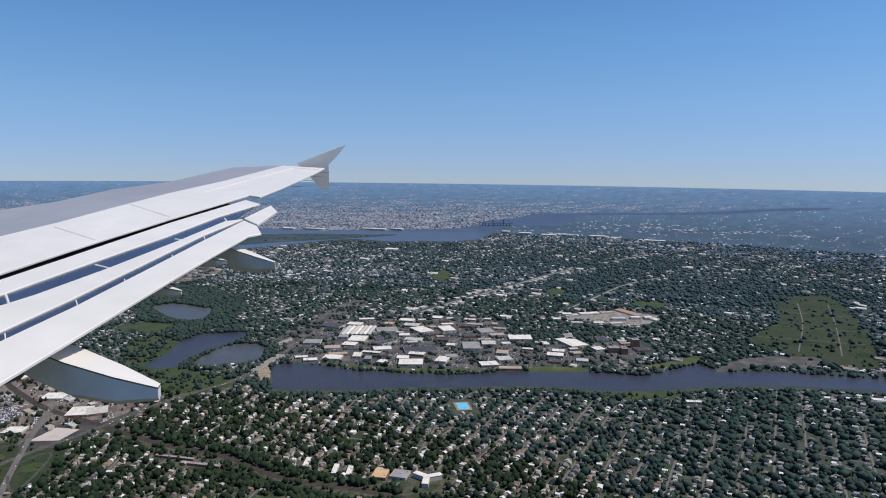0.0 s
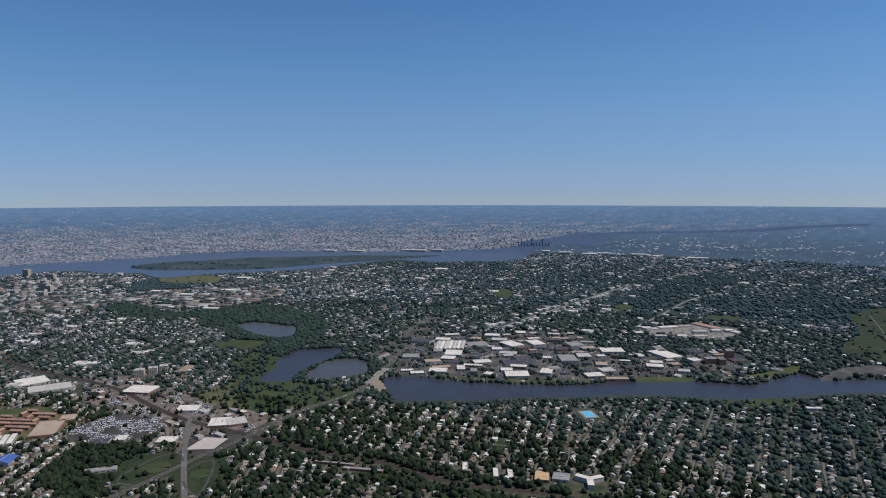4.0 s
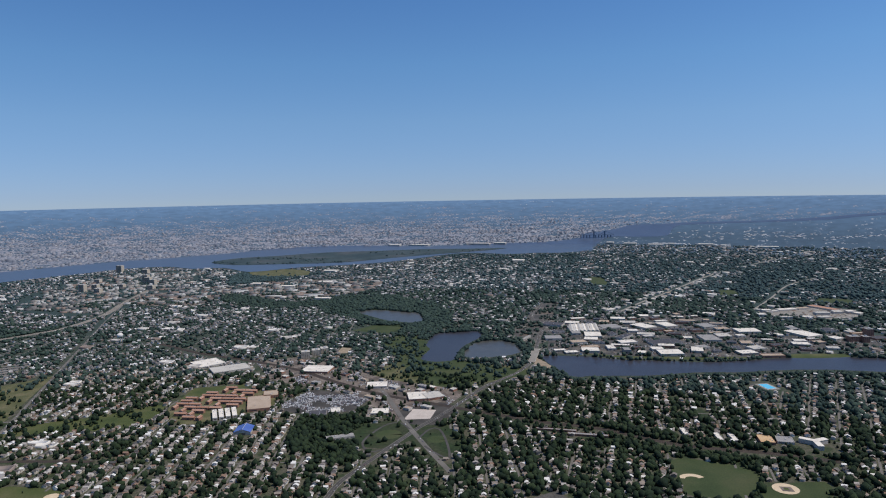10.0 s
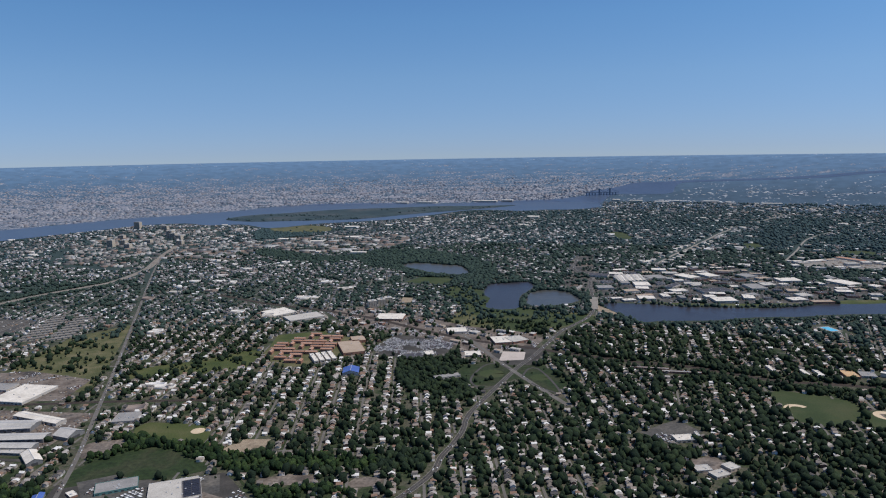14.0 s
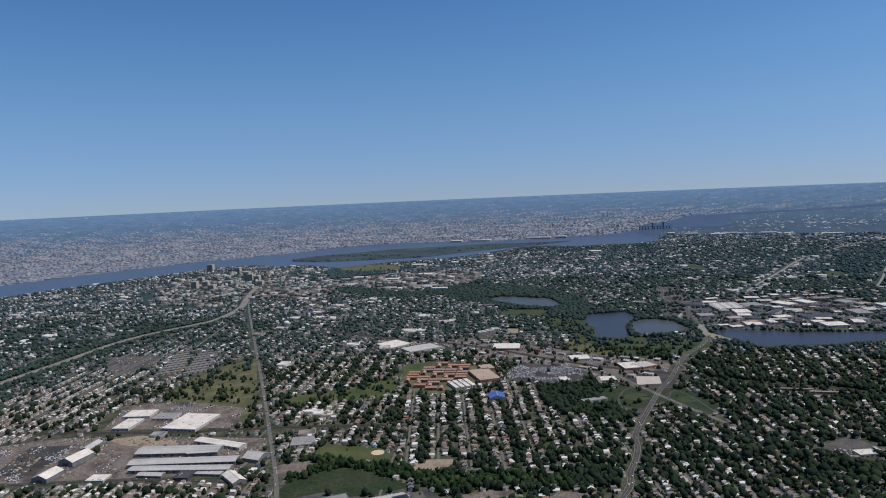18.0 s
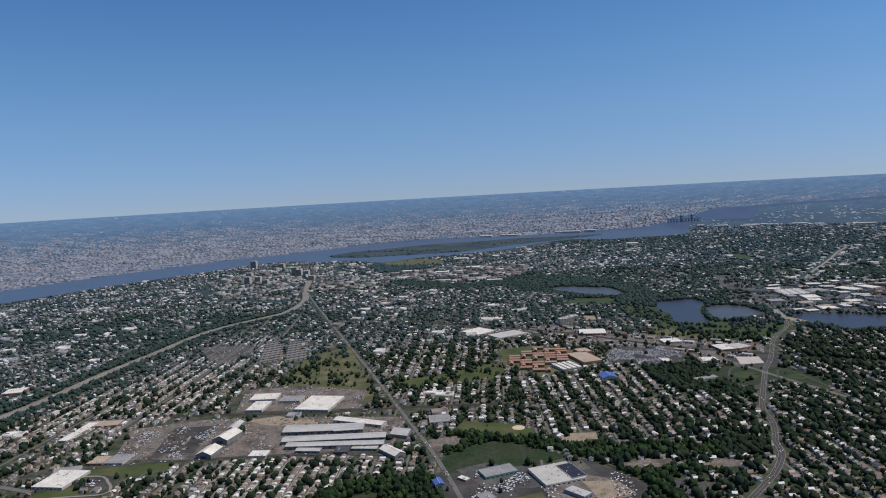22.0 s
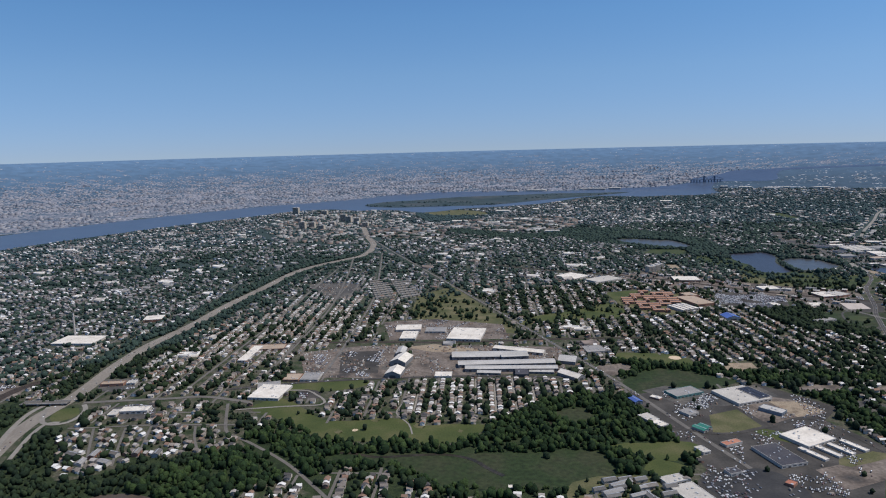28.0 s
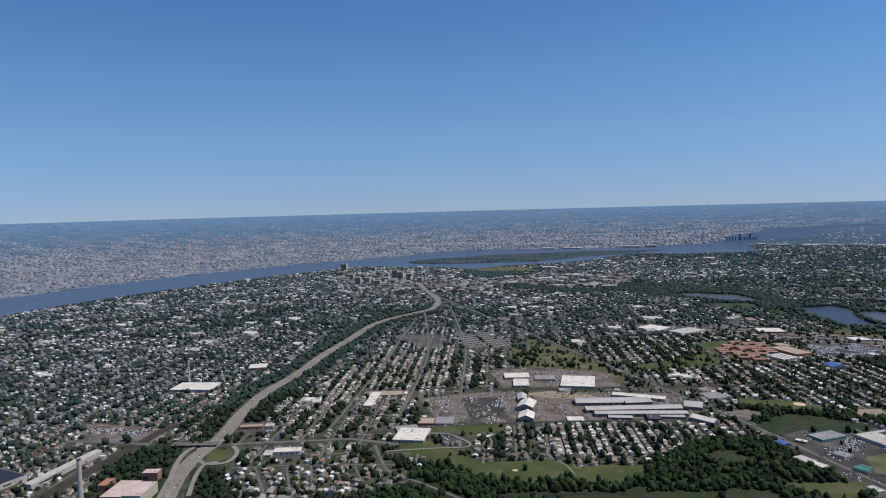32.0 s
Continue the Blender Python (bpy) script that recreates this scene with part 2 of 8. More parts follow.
M["leaves"] = material("tree leaves", [(0.013, 0.023, 0.013), (0.019, 0.032, 0.016), (0.027, 0.042, 0.019), (0.043, 0.058, 0.023)],
                       0.9, by="island", scale2=1.1, vary=0.5, bump=0.6, bump_scale=1.6, spec=0.15)
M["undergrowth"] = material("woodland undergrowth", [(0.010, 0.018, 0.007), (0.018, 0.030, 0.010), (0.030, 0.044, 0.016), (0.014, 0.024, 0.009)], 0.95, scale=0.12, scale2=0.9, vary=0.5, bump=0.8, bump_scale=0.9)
M["wood_leaves"] = material("woodland leaves", [(0.012, 0.025, 0.010), (0.020, 0.038, 0.013), (0.034, 0.056, 0.018), (0.070, 0.096, 0.029)], 0.9, by="island", scale2=0.9, vary=0.55, bump=0.7, bump_scale=1.3, spec=0.15)
# haze painted in: a bluer, paler copy of the tree leaves
M["mid_leaves"] = material("haze-tinted leaves across the suburbs", [(0.026, 0.044, 0.038), (0.034, 0.055, 0.045), (0.043, 0.067, 0.051), (0.056, 0.082, 0.056)], 0.9, by="island", scale2=0.6, vary=0.35, bump=0.6, bump_scale=1.0, spec=0.15)
M["siding"] = material("house siding", [(0.44, 0.39, 0.33), (0.68, 0.64, 0.58), (0.26, 0.20, 0.155), (0.40, 0.37, 0.33), (0.22, 0.13, 0.095), (0.56, 0.50, 0.42), (0.76, 0.73, 0.68), (0.64, 0.60, 0.54)],
                       0.8, by="island", scale2=1.5, vary=0.1)
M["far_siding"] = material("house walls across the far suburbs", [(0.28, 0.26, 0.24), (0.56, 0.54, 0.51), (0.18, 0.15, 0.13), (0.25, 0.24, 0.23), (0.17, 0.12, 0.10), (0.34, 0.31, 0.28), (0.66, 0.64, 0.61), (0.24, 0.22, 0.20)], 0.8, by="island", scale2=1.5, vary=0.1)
M["shingle"] = material("roof shingles", [(0.17, 0.146, 0.126), (0.26, 0.22, 0.185), (0.075, 0.070, 0.068), (0.36, 0.33, 0.30), (0.22, 0.14, 0.10), (0.66, 0.64, 0.60), (0.19, 0.165, 0.145), (0.105, 0.092, 0.085)],
                        0.9, by="island", scale2=1.2, vary=0.15)
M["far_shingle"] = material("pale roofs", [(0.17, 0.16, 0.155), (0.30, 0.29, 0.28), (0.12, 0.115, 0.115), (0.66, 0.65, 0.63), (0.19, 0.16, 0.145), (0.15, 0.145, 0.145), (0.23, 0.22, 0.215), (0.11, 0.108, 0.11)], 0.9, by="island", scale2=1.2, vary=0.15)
M["water"] = material("river water", [(0.036, 0.035, 0.042), (0.046, 0.045, 0.052)], 0.3, scale=0.01, scale2=0.05, vary=0.1, bump=0.5, bump_scale=0.4, spec=0.16)
M["pond"] = material("shallow silty pond water", [(0.062, 0.064, 0.062), (0.082, 0.080, 0.072)], 0.3, scale=0.02, scale2=0.08, vary=0.15, bump=0.4, bump_scale=0.4, spec=0.2)
# the sky's blue reflection is partly put into this base colour
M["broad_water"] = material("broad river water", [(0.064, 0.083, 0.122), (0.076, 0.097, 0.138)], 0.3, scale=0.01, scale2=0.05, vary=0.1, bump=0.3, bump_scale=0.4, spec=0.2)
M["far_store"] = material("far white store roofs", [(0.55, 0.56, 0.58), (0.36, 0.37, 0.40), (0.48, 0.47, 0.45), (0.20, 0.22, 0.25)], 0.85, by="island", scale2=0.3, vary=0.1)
# city colours pulled towards pale blue-grey, haze included
M["city"] = material("hazed distant city roofs", [(0.20, 0.212, 0.245), (0.25, 0.25, 0.275), (0.16, 0.18, 0.22), (0.33, 0.328, 0.345), (0.23, 0.22, 0.235), (0.18, 0.195, 0.23), (0.28, 0.278, 0.30), (0.46, 0.455, 0.46)], 0.9, by="island", scale2=0.3, vary=0.12)
M["downtown"] = material("downtown roofs", [(0.34, 0.33, 0.31), (0.17, 0.16, 0.155), (0.44, 0.43, 0.41), (0.24, 0.18, 0.15), (0.28, 0.26, 0.235), (0.11, 0.107, 0.105), (0.50, 0.49, 0.47)], 0.9, by="island", scale2=0.4, vary=0.15)


# ---- mesh helpers ----
def bulk(name, V, F, mats, index=None, parent=None, smooth=False):
    """One mesh object from arrays: V (n, 3), F a list of (m, k) face arrays, index a list of material numbers."""
    me = bpy.data.meshes.new(name)
    me.vertices.add(len(V))
    me.vertices.foreach_set("co", np.asarray(V, np.float32).ravel())
    loops = np.concatenate([f.ravel() for f in F]).astype(np.int32)
    sizes = np.concatenate([np.full(len(f), f.shape[1]) for f in F])
    starts = np.r_[0, np.cumsum(sizes)[:-1]].astype(np.int32)
    me.loops.add(len(loops))
    me.loops.foreach_set("vertex_index", loops)
    me.polygons.add(len(sizes))
    me.polygons.foreach_set("loop_start", starts)
    for m in mats:
        me.materials.append(m)
    if index is not None:
        me.polygons.foreach_set("material_index", np.concatenate(index).astype(np.int32))
    if smooth:
        me.polygons.foreach_set("use_smooth", np.ones(len(sizes), bool))
    me.update(calc_edges=True)
    ob = new(name, me)
    if parent:
        ob.parent = parent
    return ob


def part(name, bm, mat, parent, label=""):
    me = bpy.data.meshes.new(name)
    bm.to_mesh(me)
    bm.free()
    me.materials.append(mat)
    ob = new(name, me)
    ob.parent = parent
    if label:
        tagged(ob, label)
    return ob


def inside(poly, X, Y):
    r = np.zeros(X.shape, bool)
    p = np.asarray(poly, float)
    for (x0, y0), (x1, y1) in zip(p, np.roll(p, -1, axis=0)):
        if y0 == y1:
            continue
        r ^= ((y0 > Y) != (y1 > Y)) & (X < (x1 - x0) * (Y - y0) / (y1 - y0) + x0)
    return r


def smooth_line(points, step=6.0, closed=False):
    """A smooth line through the points of a plan."""
    p = np.asarray(points, float)
    n = len(p)
    out = []
    for k in range(n if closed else n - 1):
        a, b, c, d = (p[(k + j) % n] if closed else p[min(max(k + j, 0), n - 1)] for j in (-1, 0, 1, 2))
        m = max(2, int(np.linalg.norm(c - b) / step))
        for s in np.arange(m) / m:
            out.append(0.5 * (2 * b + (c - a) * s + (2 * a - 5 * b + 4 * c - d) * s * s + (3 * b - a - 3 * c + d) * s ** 3))
    if not closed:
        out.append(p[-1])
    return np.array(out)


# The land is flat out to FLAT metres; past that it is raised and drawn together to fit the camera's view.
FLAT, RIM = 3400.0, 1250.0


def laid(X, Y, Z=0.0):
    """Plan to place."""
    X, Y = np.asarray(X, float), np.asarray(Y, float)
    D = np.maximum(np.hypot(X, Y), 1e-6)
    far = D > FLAT
    r = np.where(far, FLAT + RIM * (1 - FLAT / D), D)
    z = np.where(far, 260 - r * (260 / D + (D - FLAT) / 6.0e6), 0.0)
    return np.stack([X * r / D, Y * r / D, z + Z * r / D], -1)


def sheet(name, points, z, mat, label, kind="structure", category="", step=10.0, smooth=True, rough=0.0, cells=0):
    """A patch of ground cover inside an outline; cells: the longest edge, where it follows the far land's rise."""
    line = smooth_line(points, step, True) if smooth else np.asarray(points, float)
    if rough:
        rs = np.random.RandomState(len(points))
        line = line + rs.normal(0, rough, line.shape)
    bm = bmesh.new()
    f = bm.faces.new([bm.verts.new((x, y, 0)) for x, y in line])
    bmesh.ops.triangulate(bm, faces=[f])
    for _ in range(6 if cells else 0):
        long = [e for e in bm.edges if e.calc_length() > cells]
        if not long:
            break
        bmesh.ops.subdivide_edges(bm, edges=long, cuts=1)
        bmesh.ops.triangulate(bm, faces=bm.faces[:])
    flat_xy = np.array([v.co[:2] for v in bm.verts])
    for v, co in zip(bm.verts, laid(flat_xy[:, 0], flat_xy[:, 1], z)):
        v.co = co
    for f in bm.faces:
        f.normal_update()
        if f.normal.z < 0:
            f.normal_flip()
    me = bpy.data.meshes.new(name)
    bm.to_mesh(me)
    bm.free()
    me.materials.append(mat)
    return tagged(new(name, me), label, category, kind=kind)


def ribbon(line, width):
    """Left and right edges of a strip along a line."""
    d = np.gradient(line, axis=0)
    d /= np.linalg.norm(d, axis=1)[:, None] + 1e-9
    nrm = np.stack([-d[:, 1], d[:, 0]], 1)
    return line + nrm * width / 2, line - nrm * width / 2


def strip(name, points, width, z, mat, label, category="road", step=6.0, offset=0.0, kind="structure", parent=None):
    line = smooth_line(points, step)
    if offset:
        a, b = ribbon(line, 2 * abs(offset))
        line = a if offset > 0 else b
    a, b = ribbon(line, width)
    n = len(line)
    V = np.concatenate([laid(a[:, 0], a[:, 1], z), laid(b[:, 0], b[:, 1], z)])
    k = np.arange(n - 1)
    ob = bulk(name, V, [np.stack([k + n, k + n + 1, k + 1, k], 1)], [mat], parent=parent)
    return tagged(ob, label, category, kind=kind) if not parent else ob


# ---- the plan, in metres ----
COOPER = [(375, 1125), (408, 1130), (452, 1120), (496, 1097), (546, 1087), (604, 1074), (662, 1072), (715, 1082), (784, 1088), (843, 1086), (890, 1076), (927, 1064), (969, 1082), (1017, 1110), (1044, 1119), (1052, 1100), (1070, 1079), (1143, 1085), (1189, 1066), (1383, 1019), (1343, 971), (1149, 1009), (1099, 1015), (1018, 1013), (922, 996), (853, 998), (780, 1015), (702, 1018), (653, 1012), (583, 1014), (513, 1004), (466, 1006), (428, 1007), (400, 1008), (388, 1046)]
LAKE_A = [(200, 1315), (221, 1327), (245, 1330), (281, 1335), (289, 1310), (278, 1267), (252, 1215), (239, 1163), (234, 1122), (217, 1108), (190, 1113), (178, 1133), (193, 1198), (185, 1225)]
LAKE_B = [(282, 1246), (311, 1252), (336, 1235), (345, 1206), (349, 1169), (328, 1143), (293, 1130), (259, 1128), (250, 1153), (260, 1206)]
LAKE_C = [(26, 1569), (62, 1593), (133, 1559), (162, 1540), (175, 1461), (153, 1436), (109, 1453), (74, 1492)]
DELAWARE = [(-1990, 1250), (-1800, 1900), (-1500, 2440), (-1152, 2858), (-995, 2965), (-877, 3061), (-752, 3163), (-640, 3340), (-486, 3450), (-300, 3480), (-40, 3420), (123, 3345), (288, 3350), (483, 3441), (583, 3449), (768, 3501), (980, 3720), (1099, 4083), (1230, 4233), (1440, 4550), (1691, 4990), (1904, 5043), (2135, 5183), (2640, 5289), (2902, 5344), (3647, 5778), (4201, 6220), (5334, 6826), (4889, 6250), (4049, 5835), (3335, 5275), (2760, 5078), (2270, 4979), (2003, 4856), (1780, 4446), (1495, 3796), (1323, 3725), (1160, 3745), (915, 3157), (879, 3010), (733, 2890), (609, 2907), (506, 2869), (380, 2948), (271, 2940), (60, 2700), (-25, 2628), (-185, 2557), (-294, 2528), (-377, 2453), (-458, 2403), (-526, 2475), (-599, 2552), (-706, 2540), (-828, 2629), (-940, 2608), (-1016, 2531), (-1066, 2452), (-1330, 2080), (-1560, 1650), (-1700, 1150)]
CITY = DELAWARE[:28] + [(6500, 9000), (3000, 14000), (-3000, 14000), (-9000, 9000), (-6000, 2500), (-2900, 1250)]
ISLAND = [(-710, 2762), (-643, 2920), (-497, 2990), (-374, 3080), (-244, 3130), (-60, 3150), (163, 3194), (294, 3168), (519, 3159), (314, 2993), (148, 2898), (0, 2790), (-135, 2680), (-249, 2645), (-429, 2640), (-588, 2644)]
R_MAIN = [(-70, 300), (-50, 345), (-32, 388), (-21, 414), (1, 447), (50, 502), (76, 541), (85, 571), (96, 595), (107, 625), (112, 651), (121, 676), (141, 717), (162, 759), (186, 807), (212, 849), (243, 909), (272, 964), (299, 999), (329, 1040), (353, 1094), (373, 1176), (398, 1297), (429, 1413), (405, 1453), (438, 1585), (456, 1650)]
R_DIAG = [(121, 975), (136, 939), (162, 846), (179, 793), (198, 738), (220, 679)]
R_LOOPA = [(175, 801), (163, 823), (149, 820), (135, 796), (125, 762), (135, 736), (149, 742), (167, 774)]
R_LOOPB = [(186, 772), (198, 800), (209, 799), (217, 759), (219, 716), (206, 727), (193, 749)]
R_HWY = [(-773, 409), (-780, 442), (-786, 478), (-787, 520), (-782, 558), (-781, 593), (-784, 663), (-780, 747), (-759, 849), (-746, 960), (-720, 1096), (-695, 1240), (-656, 1325), (-610, 1388), (-576, 1450), (-569, 1594), (-603, 1775), (-636, 1997)]
R_AVE = [(-183, 380), (-196, 430), (-209, 482), (-224, 544), (-240, 604), (-269, 699), (-328, 891), (-449, 1274), (-531, 1535), (-596, 1757)]
R_SW = [(-617, 541), (-608, 505), (-598, 474), (-583, 460), (-565, 444), (-532, 410), (-504, 372), (-486, 345)]
R_B = [(-540, 606), (-534, 653), (-524, 792), (-515, 1012), (-525, 1231), (-537, 1460)]
R_C = [(-601, 623), (-587, 768), (-577, 934), (-583, 1177), (-596, 1386)]
R_D = [(-672, 590), (-663, 674), (-640, 902), (-620, 1182), (-614, 1243)]
R_FRONT = [(-631, 580), (-576, 592), (-494, 600), (-381, 601), (-281, 589)]
R_STORE = [(-219, 459), (-178, 441), (-134, 453), (-89, 466), (-69, 401)]
RAIL = [(-308, 1278), (-207, 1198), (-97, 1134), (-9, 1072), (51, 1010), (130, 938), (202, 893), (268, 852), (327, 818), (389, 792), (466, 737), (547, 710), (604, 684)]
RAIL_B = [(-679, 740), (-523, 740), (-395, 728), (-254, 729), (-150, 724)]
WOOD_S = [(-595, 494), (-559, 471), (-515, 445), (-477, 440), (-449, 436), (-421, 432), (-393, 437), (-368, 470), (-350, 493), (-316, 518), (-285, 537), (-237, 534), (-214, 503), (-214, 431), (-209, 410), (-252, 351), (-330, 333), (-444, 339), (-540, 393)]
MARSH = [(-511, 421), (-448, 423), (-358, 417), (-291, 418), (-282, 391), (-299, 366), (-365, 359), (-413, 372), (-447, 404)]
WOOD_EDGE = [(-560, 496), (-541, 484), (-518, 462), (-478, 449), (-439, 454), (-434, 441), (-393, 446), (-368, 476), (-350, 470), (-385, 428), (-440, 426), (-520, 436), (-570, 470)]
STREAM = [(-520, 424), (-488, 426), (-463, 417), (-438, 418), (-409, 418), (-388, 408), (-377, 393), (-366, 380)]
STREAM_B = [(-317, 483), (-310, 447), (-304, 436), (-288, 426)]
MARSH_B = [(-306, 499), (-281, 506), (-276, 484), (-294, 470), (-307, 478)]
WOOD_SW = [(-758, 416), (-729, 443), (-667, 450), (-609, 406), (-574, 378), (-568, 346), (-719, 355)]
FIELD_A = [(-586, 528), (-567, 552), (-525, 502), (-503, 491), (-441, 491), (-439, 451), (-478, 446), (-518, 460), (-541, 482)]
FIELD_B = [(-438, 473), (-371, 473), (-393, 443), (-431, 439)]
FIELD_C = [(-570, 592), (-488, 599), (-497, 573), (-568, 569)]
FIELD_D = [(-174, 481), (-146, 492), (-139, 451), (-169, 439), (-185, 445)]
FIELD_E = [(-277, 425), (-247, 430), (-210, 427), (-207, 412), (-233, 396), (-262, 412)]
FIELD_F = [(-258, 391), (-246, 400), (-225, 384), (-247, 370), (-259, 377)]
MEADOW = [(-226, 558), (-219, 579), (-176, 609), (-133, 581), (-108, 564), (-145, 548), (-191, 543), (-219, 537)]
WOOD_C = [(-218, 636), (-155, 616), (-121, 606), (-76, 584), (-23, 576), (19, 571), (65, 585), (74, 560), (63, 539), (30, 548), (-10, 552), (-60, 550), (-86, 549), (-108, 567), (-132, 583), (-195, 547), (-227, 591)]
DIRT_A = [(-64, 541), (-40, 547), (-17, 542), (-26, 531), (-52, 528), (-64, 534)]
DIRT_C = [(-107, 608), (-84, 612), (-87, 595), (-108, 593)]
DIRT_B = [(13, 536), (36, 537), (34, 525), (10, 521)]
CEM_A = [(-455, 881), (-443, 1000), (-384, 1067), (-328, 863), (-304, 758), (-361, 771), (-423, 793)]
CEM_B = [(-303, 802), (-271, 849), (-226, 865), (-154, 910), (-145, 844), (-196, 816), (-253, 810)]
FIELD_G = [(-140, 983), (-73, 999), (-48, 945), (-139, 925)]
PARK = [(113, 1001), (133, 1104), (201, 1139), (262, 1094), (345, 1050), (289, 993), (226, 961), (162, 966)]
PARK_W = [(102, 1261), (169, 1299), (210, 1153), (279, 1085), (354, 1034), (271, 988), (203, 968)]
CEM_R = [(1194, 1255), (1329, 1419), (1448, 1626), (1606, 1677), (1346, 1135), (1252, 1120)]
BALL_A = [(440, 696), (466, 699), (510, 667), (495, 625), (458, 608), (429, 627)]
BALL_B = [(502, 631), (563, 641), (548, 606), (494, 597)]
RIVERPARK = [(851, 982), (938, 996), (955, 967), (895, 951), (842, 957)]
INDUSTRY = [(390, 1147), (435, 1426), (559, 1447), (746, 1467), (774, 1278), (805, 1237), (994, 1270), (968, 1160), (792, 1118), (699, 1091), (608, 1109), (513, 1118), (442, 1139)]
CARPARK = [(3, 906), (32, 967), (81, 949), (116, 913), (99, 869), (47, 859), (10, 876)]
BRICKS = [(-142, 907), (-90, 977), (-32, 963), (-4, 902), (-59, 853), (-103, 834)]
YARD = [(-579, 700), (-507, 724), (-375, 711), (-268, 694), (-277, 603), (-380, 603), (-458, 600), (-556, 612)]
YARD_B = [(-488, 836), (-416, 844), (-324, 804), (-323, 736), (-474, 745)]
STRIP = [(-230, 541), (-190, 561), (-146, 542), (-96, 554), (-53, 491), (-81, 462), (-69, 401), (-122, 321), (-255, 329), (-215, 382), (-221, 453)]
DOWNTOWN = [(-969, 2072), (-868, 2434), (-611, 2410), (-564, 1833), (-590, 1598), (-836, 1699)]
DARKWOOD = [(1131, 2101), (1361, 2306), (1524, 2352), (977, 1523), (900, 1542), (956, 1732)]
PLAZA_N = [(896, 1488), (1027, 1528), (1104, 1477), (1065, 1406), (989, 1379), (956, 1418), (885, 1444)]
LOTS_N = [(-532, 1990), (-433, 2060), (-255, 2154), (18, 2118), (9, 1925), (-102, 1809), (-212, 1786), (-356, 1901), (-384, 1805), (-408, 1696), (-563, 1744), (-597, 1865)]
BROWN = [(-455, 2440), (-336, 2470), (-252, 2404), (-230, 2300), (-290, 2262), (-409, 2290)]
EASTSHORE = [(1049, 1079), (1138, 1106), (1214, 1104), (1251, 1157), (1131, 1155)]
WOOD_D = [(41, 850), (83, 859), (127, 822), (133, 757), (104, 741), (53, 763)]
WOOD_N = [(-75, 1771), (60, 1810), (135, 1730), (222, 1582), (229, 1400), (158, 1320), (80, 1400), (-6, 1520), (-70, 1600)]
WOOD_N2 = [(-478, 2400), (-292, 2264), (-308, 2080), (-433, 2090)]
WOOD_N3 = [(-355, 1875), (-186, 1725), (-62, 1747), (-72, 1672), (-204, 1645), (-351, 1775)]
WOOD_E = [(378, 763), (436, 743), (488, 718), (537, 694), (524, 672), (472, 699), (421, 723), (372, 744)]
STRIP_B = [(-92, 1130), (-20, 1157), (41, 1100), (139, 1005), (226, 961), (242, 931), (206, 857), (154, 831), (134, 867), (116, 905), (81, 943), (32, 976), (-39, 1019)]
STRIP_C = [(156, 865), (211, 898), (228, 860), (193, 806), (174, 818)]
WOOD_F = [(37, 814), (65, 832), (122, 741), (128, 712), (100, 700), (74, 728), (48, 747)]
WOOD_G = [(-86, 549), (-66, 524), (-30, 526), (5, 522), (10, 508), (-20, 512), (-34, 500), (-36, 470), (-26, 440), (-14, 452), (-11, 438), (-26, 411), (-50, 415), (-62, 460), (-58, 496), (-68, 524)]
FIELD_H = [(-208, 665), (-178, 664), (-139, 649), (-135, 611), (-165, 622), (-187, 630), (-206, 641)]
LOT_H = [(-241, 620), (-211, 628), (-203, 613), (-231, 588)]
LOT_G = [(-34, 503), (-11, 494), (-8, 448), (-22, 444), (-35, 481)]
COURT_B = [(-318, 368), (-250, 372), (-246, 340), (-284, 316), (-320, 314)]
R_NE = [(606, 1513), (691, 1633), (767, 1731), (867, 1865), (960, 1995), (1041, 2095), (1086, 2178)]
R_NE2 = [(895, 1503), (997, 1639), (1148, 1849), (1293, 1978)]
R_NE3 = [(1174, 2248), (1240, 2300), (1446, 2514)]
FIELD_N1 = [(658, 2082), (698, 2072), (679, 1934), (640, 1933)]
FIELD_N2 = [(929, 1777), (968, 1786), (954, 1715), (912, 1702)]
FIELD_N3 = [(1107, 1631), (1167, 1607), (1144, 1556), (1083, 1581)]
BANK_B = [(772, 1109), (849, 1106), (860, 1092), (837, 1083), (763, 1087)]
BANK_C = [(916, 1107), (942, 1114), (1000, 1136), (1059, 1172), (1052, 1140), (990, 1104)]
R_CROSS = [(-941, 574), (-903, 570), (-851, 560), (-799, 552), (-763, 554), (-724, 557), (-679, 559), (-645, 561), (-597, 543)]
R_LOOP = [(-792, 545), (-787, 527), (-776, 506), (-764, 501), (-753, 505), (-749, 518), (-752, 536), (-760, 549)]
R_RAMP = [(-769, 403), (-780, 438), (-795, 487), (-802, 529), (-798, 549)]
R_RAMP2 = [(-760, 431), (-770, 476), (-771, 503), (-760, 505)]
RAIL_W = [(-890, 402), (-885, 436), (-878, 470), (-869, 509), (-861, 556), (-853, 601), (-842, 621)]
R_CURVE = [(-565, 573), (-545, 570), (-534, 557), (-525, 544), (-526, 531), (-562, 529), (-605, 524)]
DIRT_W = [(-952, 629), (-915, 626), (-856, 607), (-842, 571), (-874, 570), (-918, 576)]
WOOD_L = [(-863, 497), (-853, 540), (-838, 562), (-814, 556), (-795, 507), (-789, 474), (-779, 432), (-771, 399), (-786, 383), (-826, 385)]
WOOD_L2 = [(-779, 493), (-756, 498), (-720, 429), (-692, 396), (-642, 405), (-621, 435), (-596, 457), (-574, 433), (-535, 388), (-582, 357), (-714, 363), (-743, 381)]
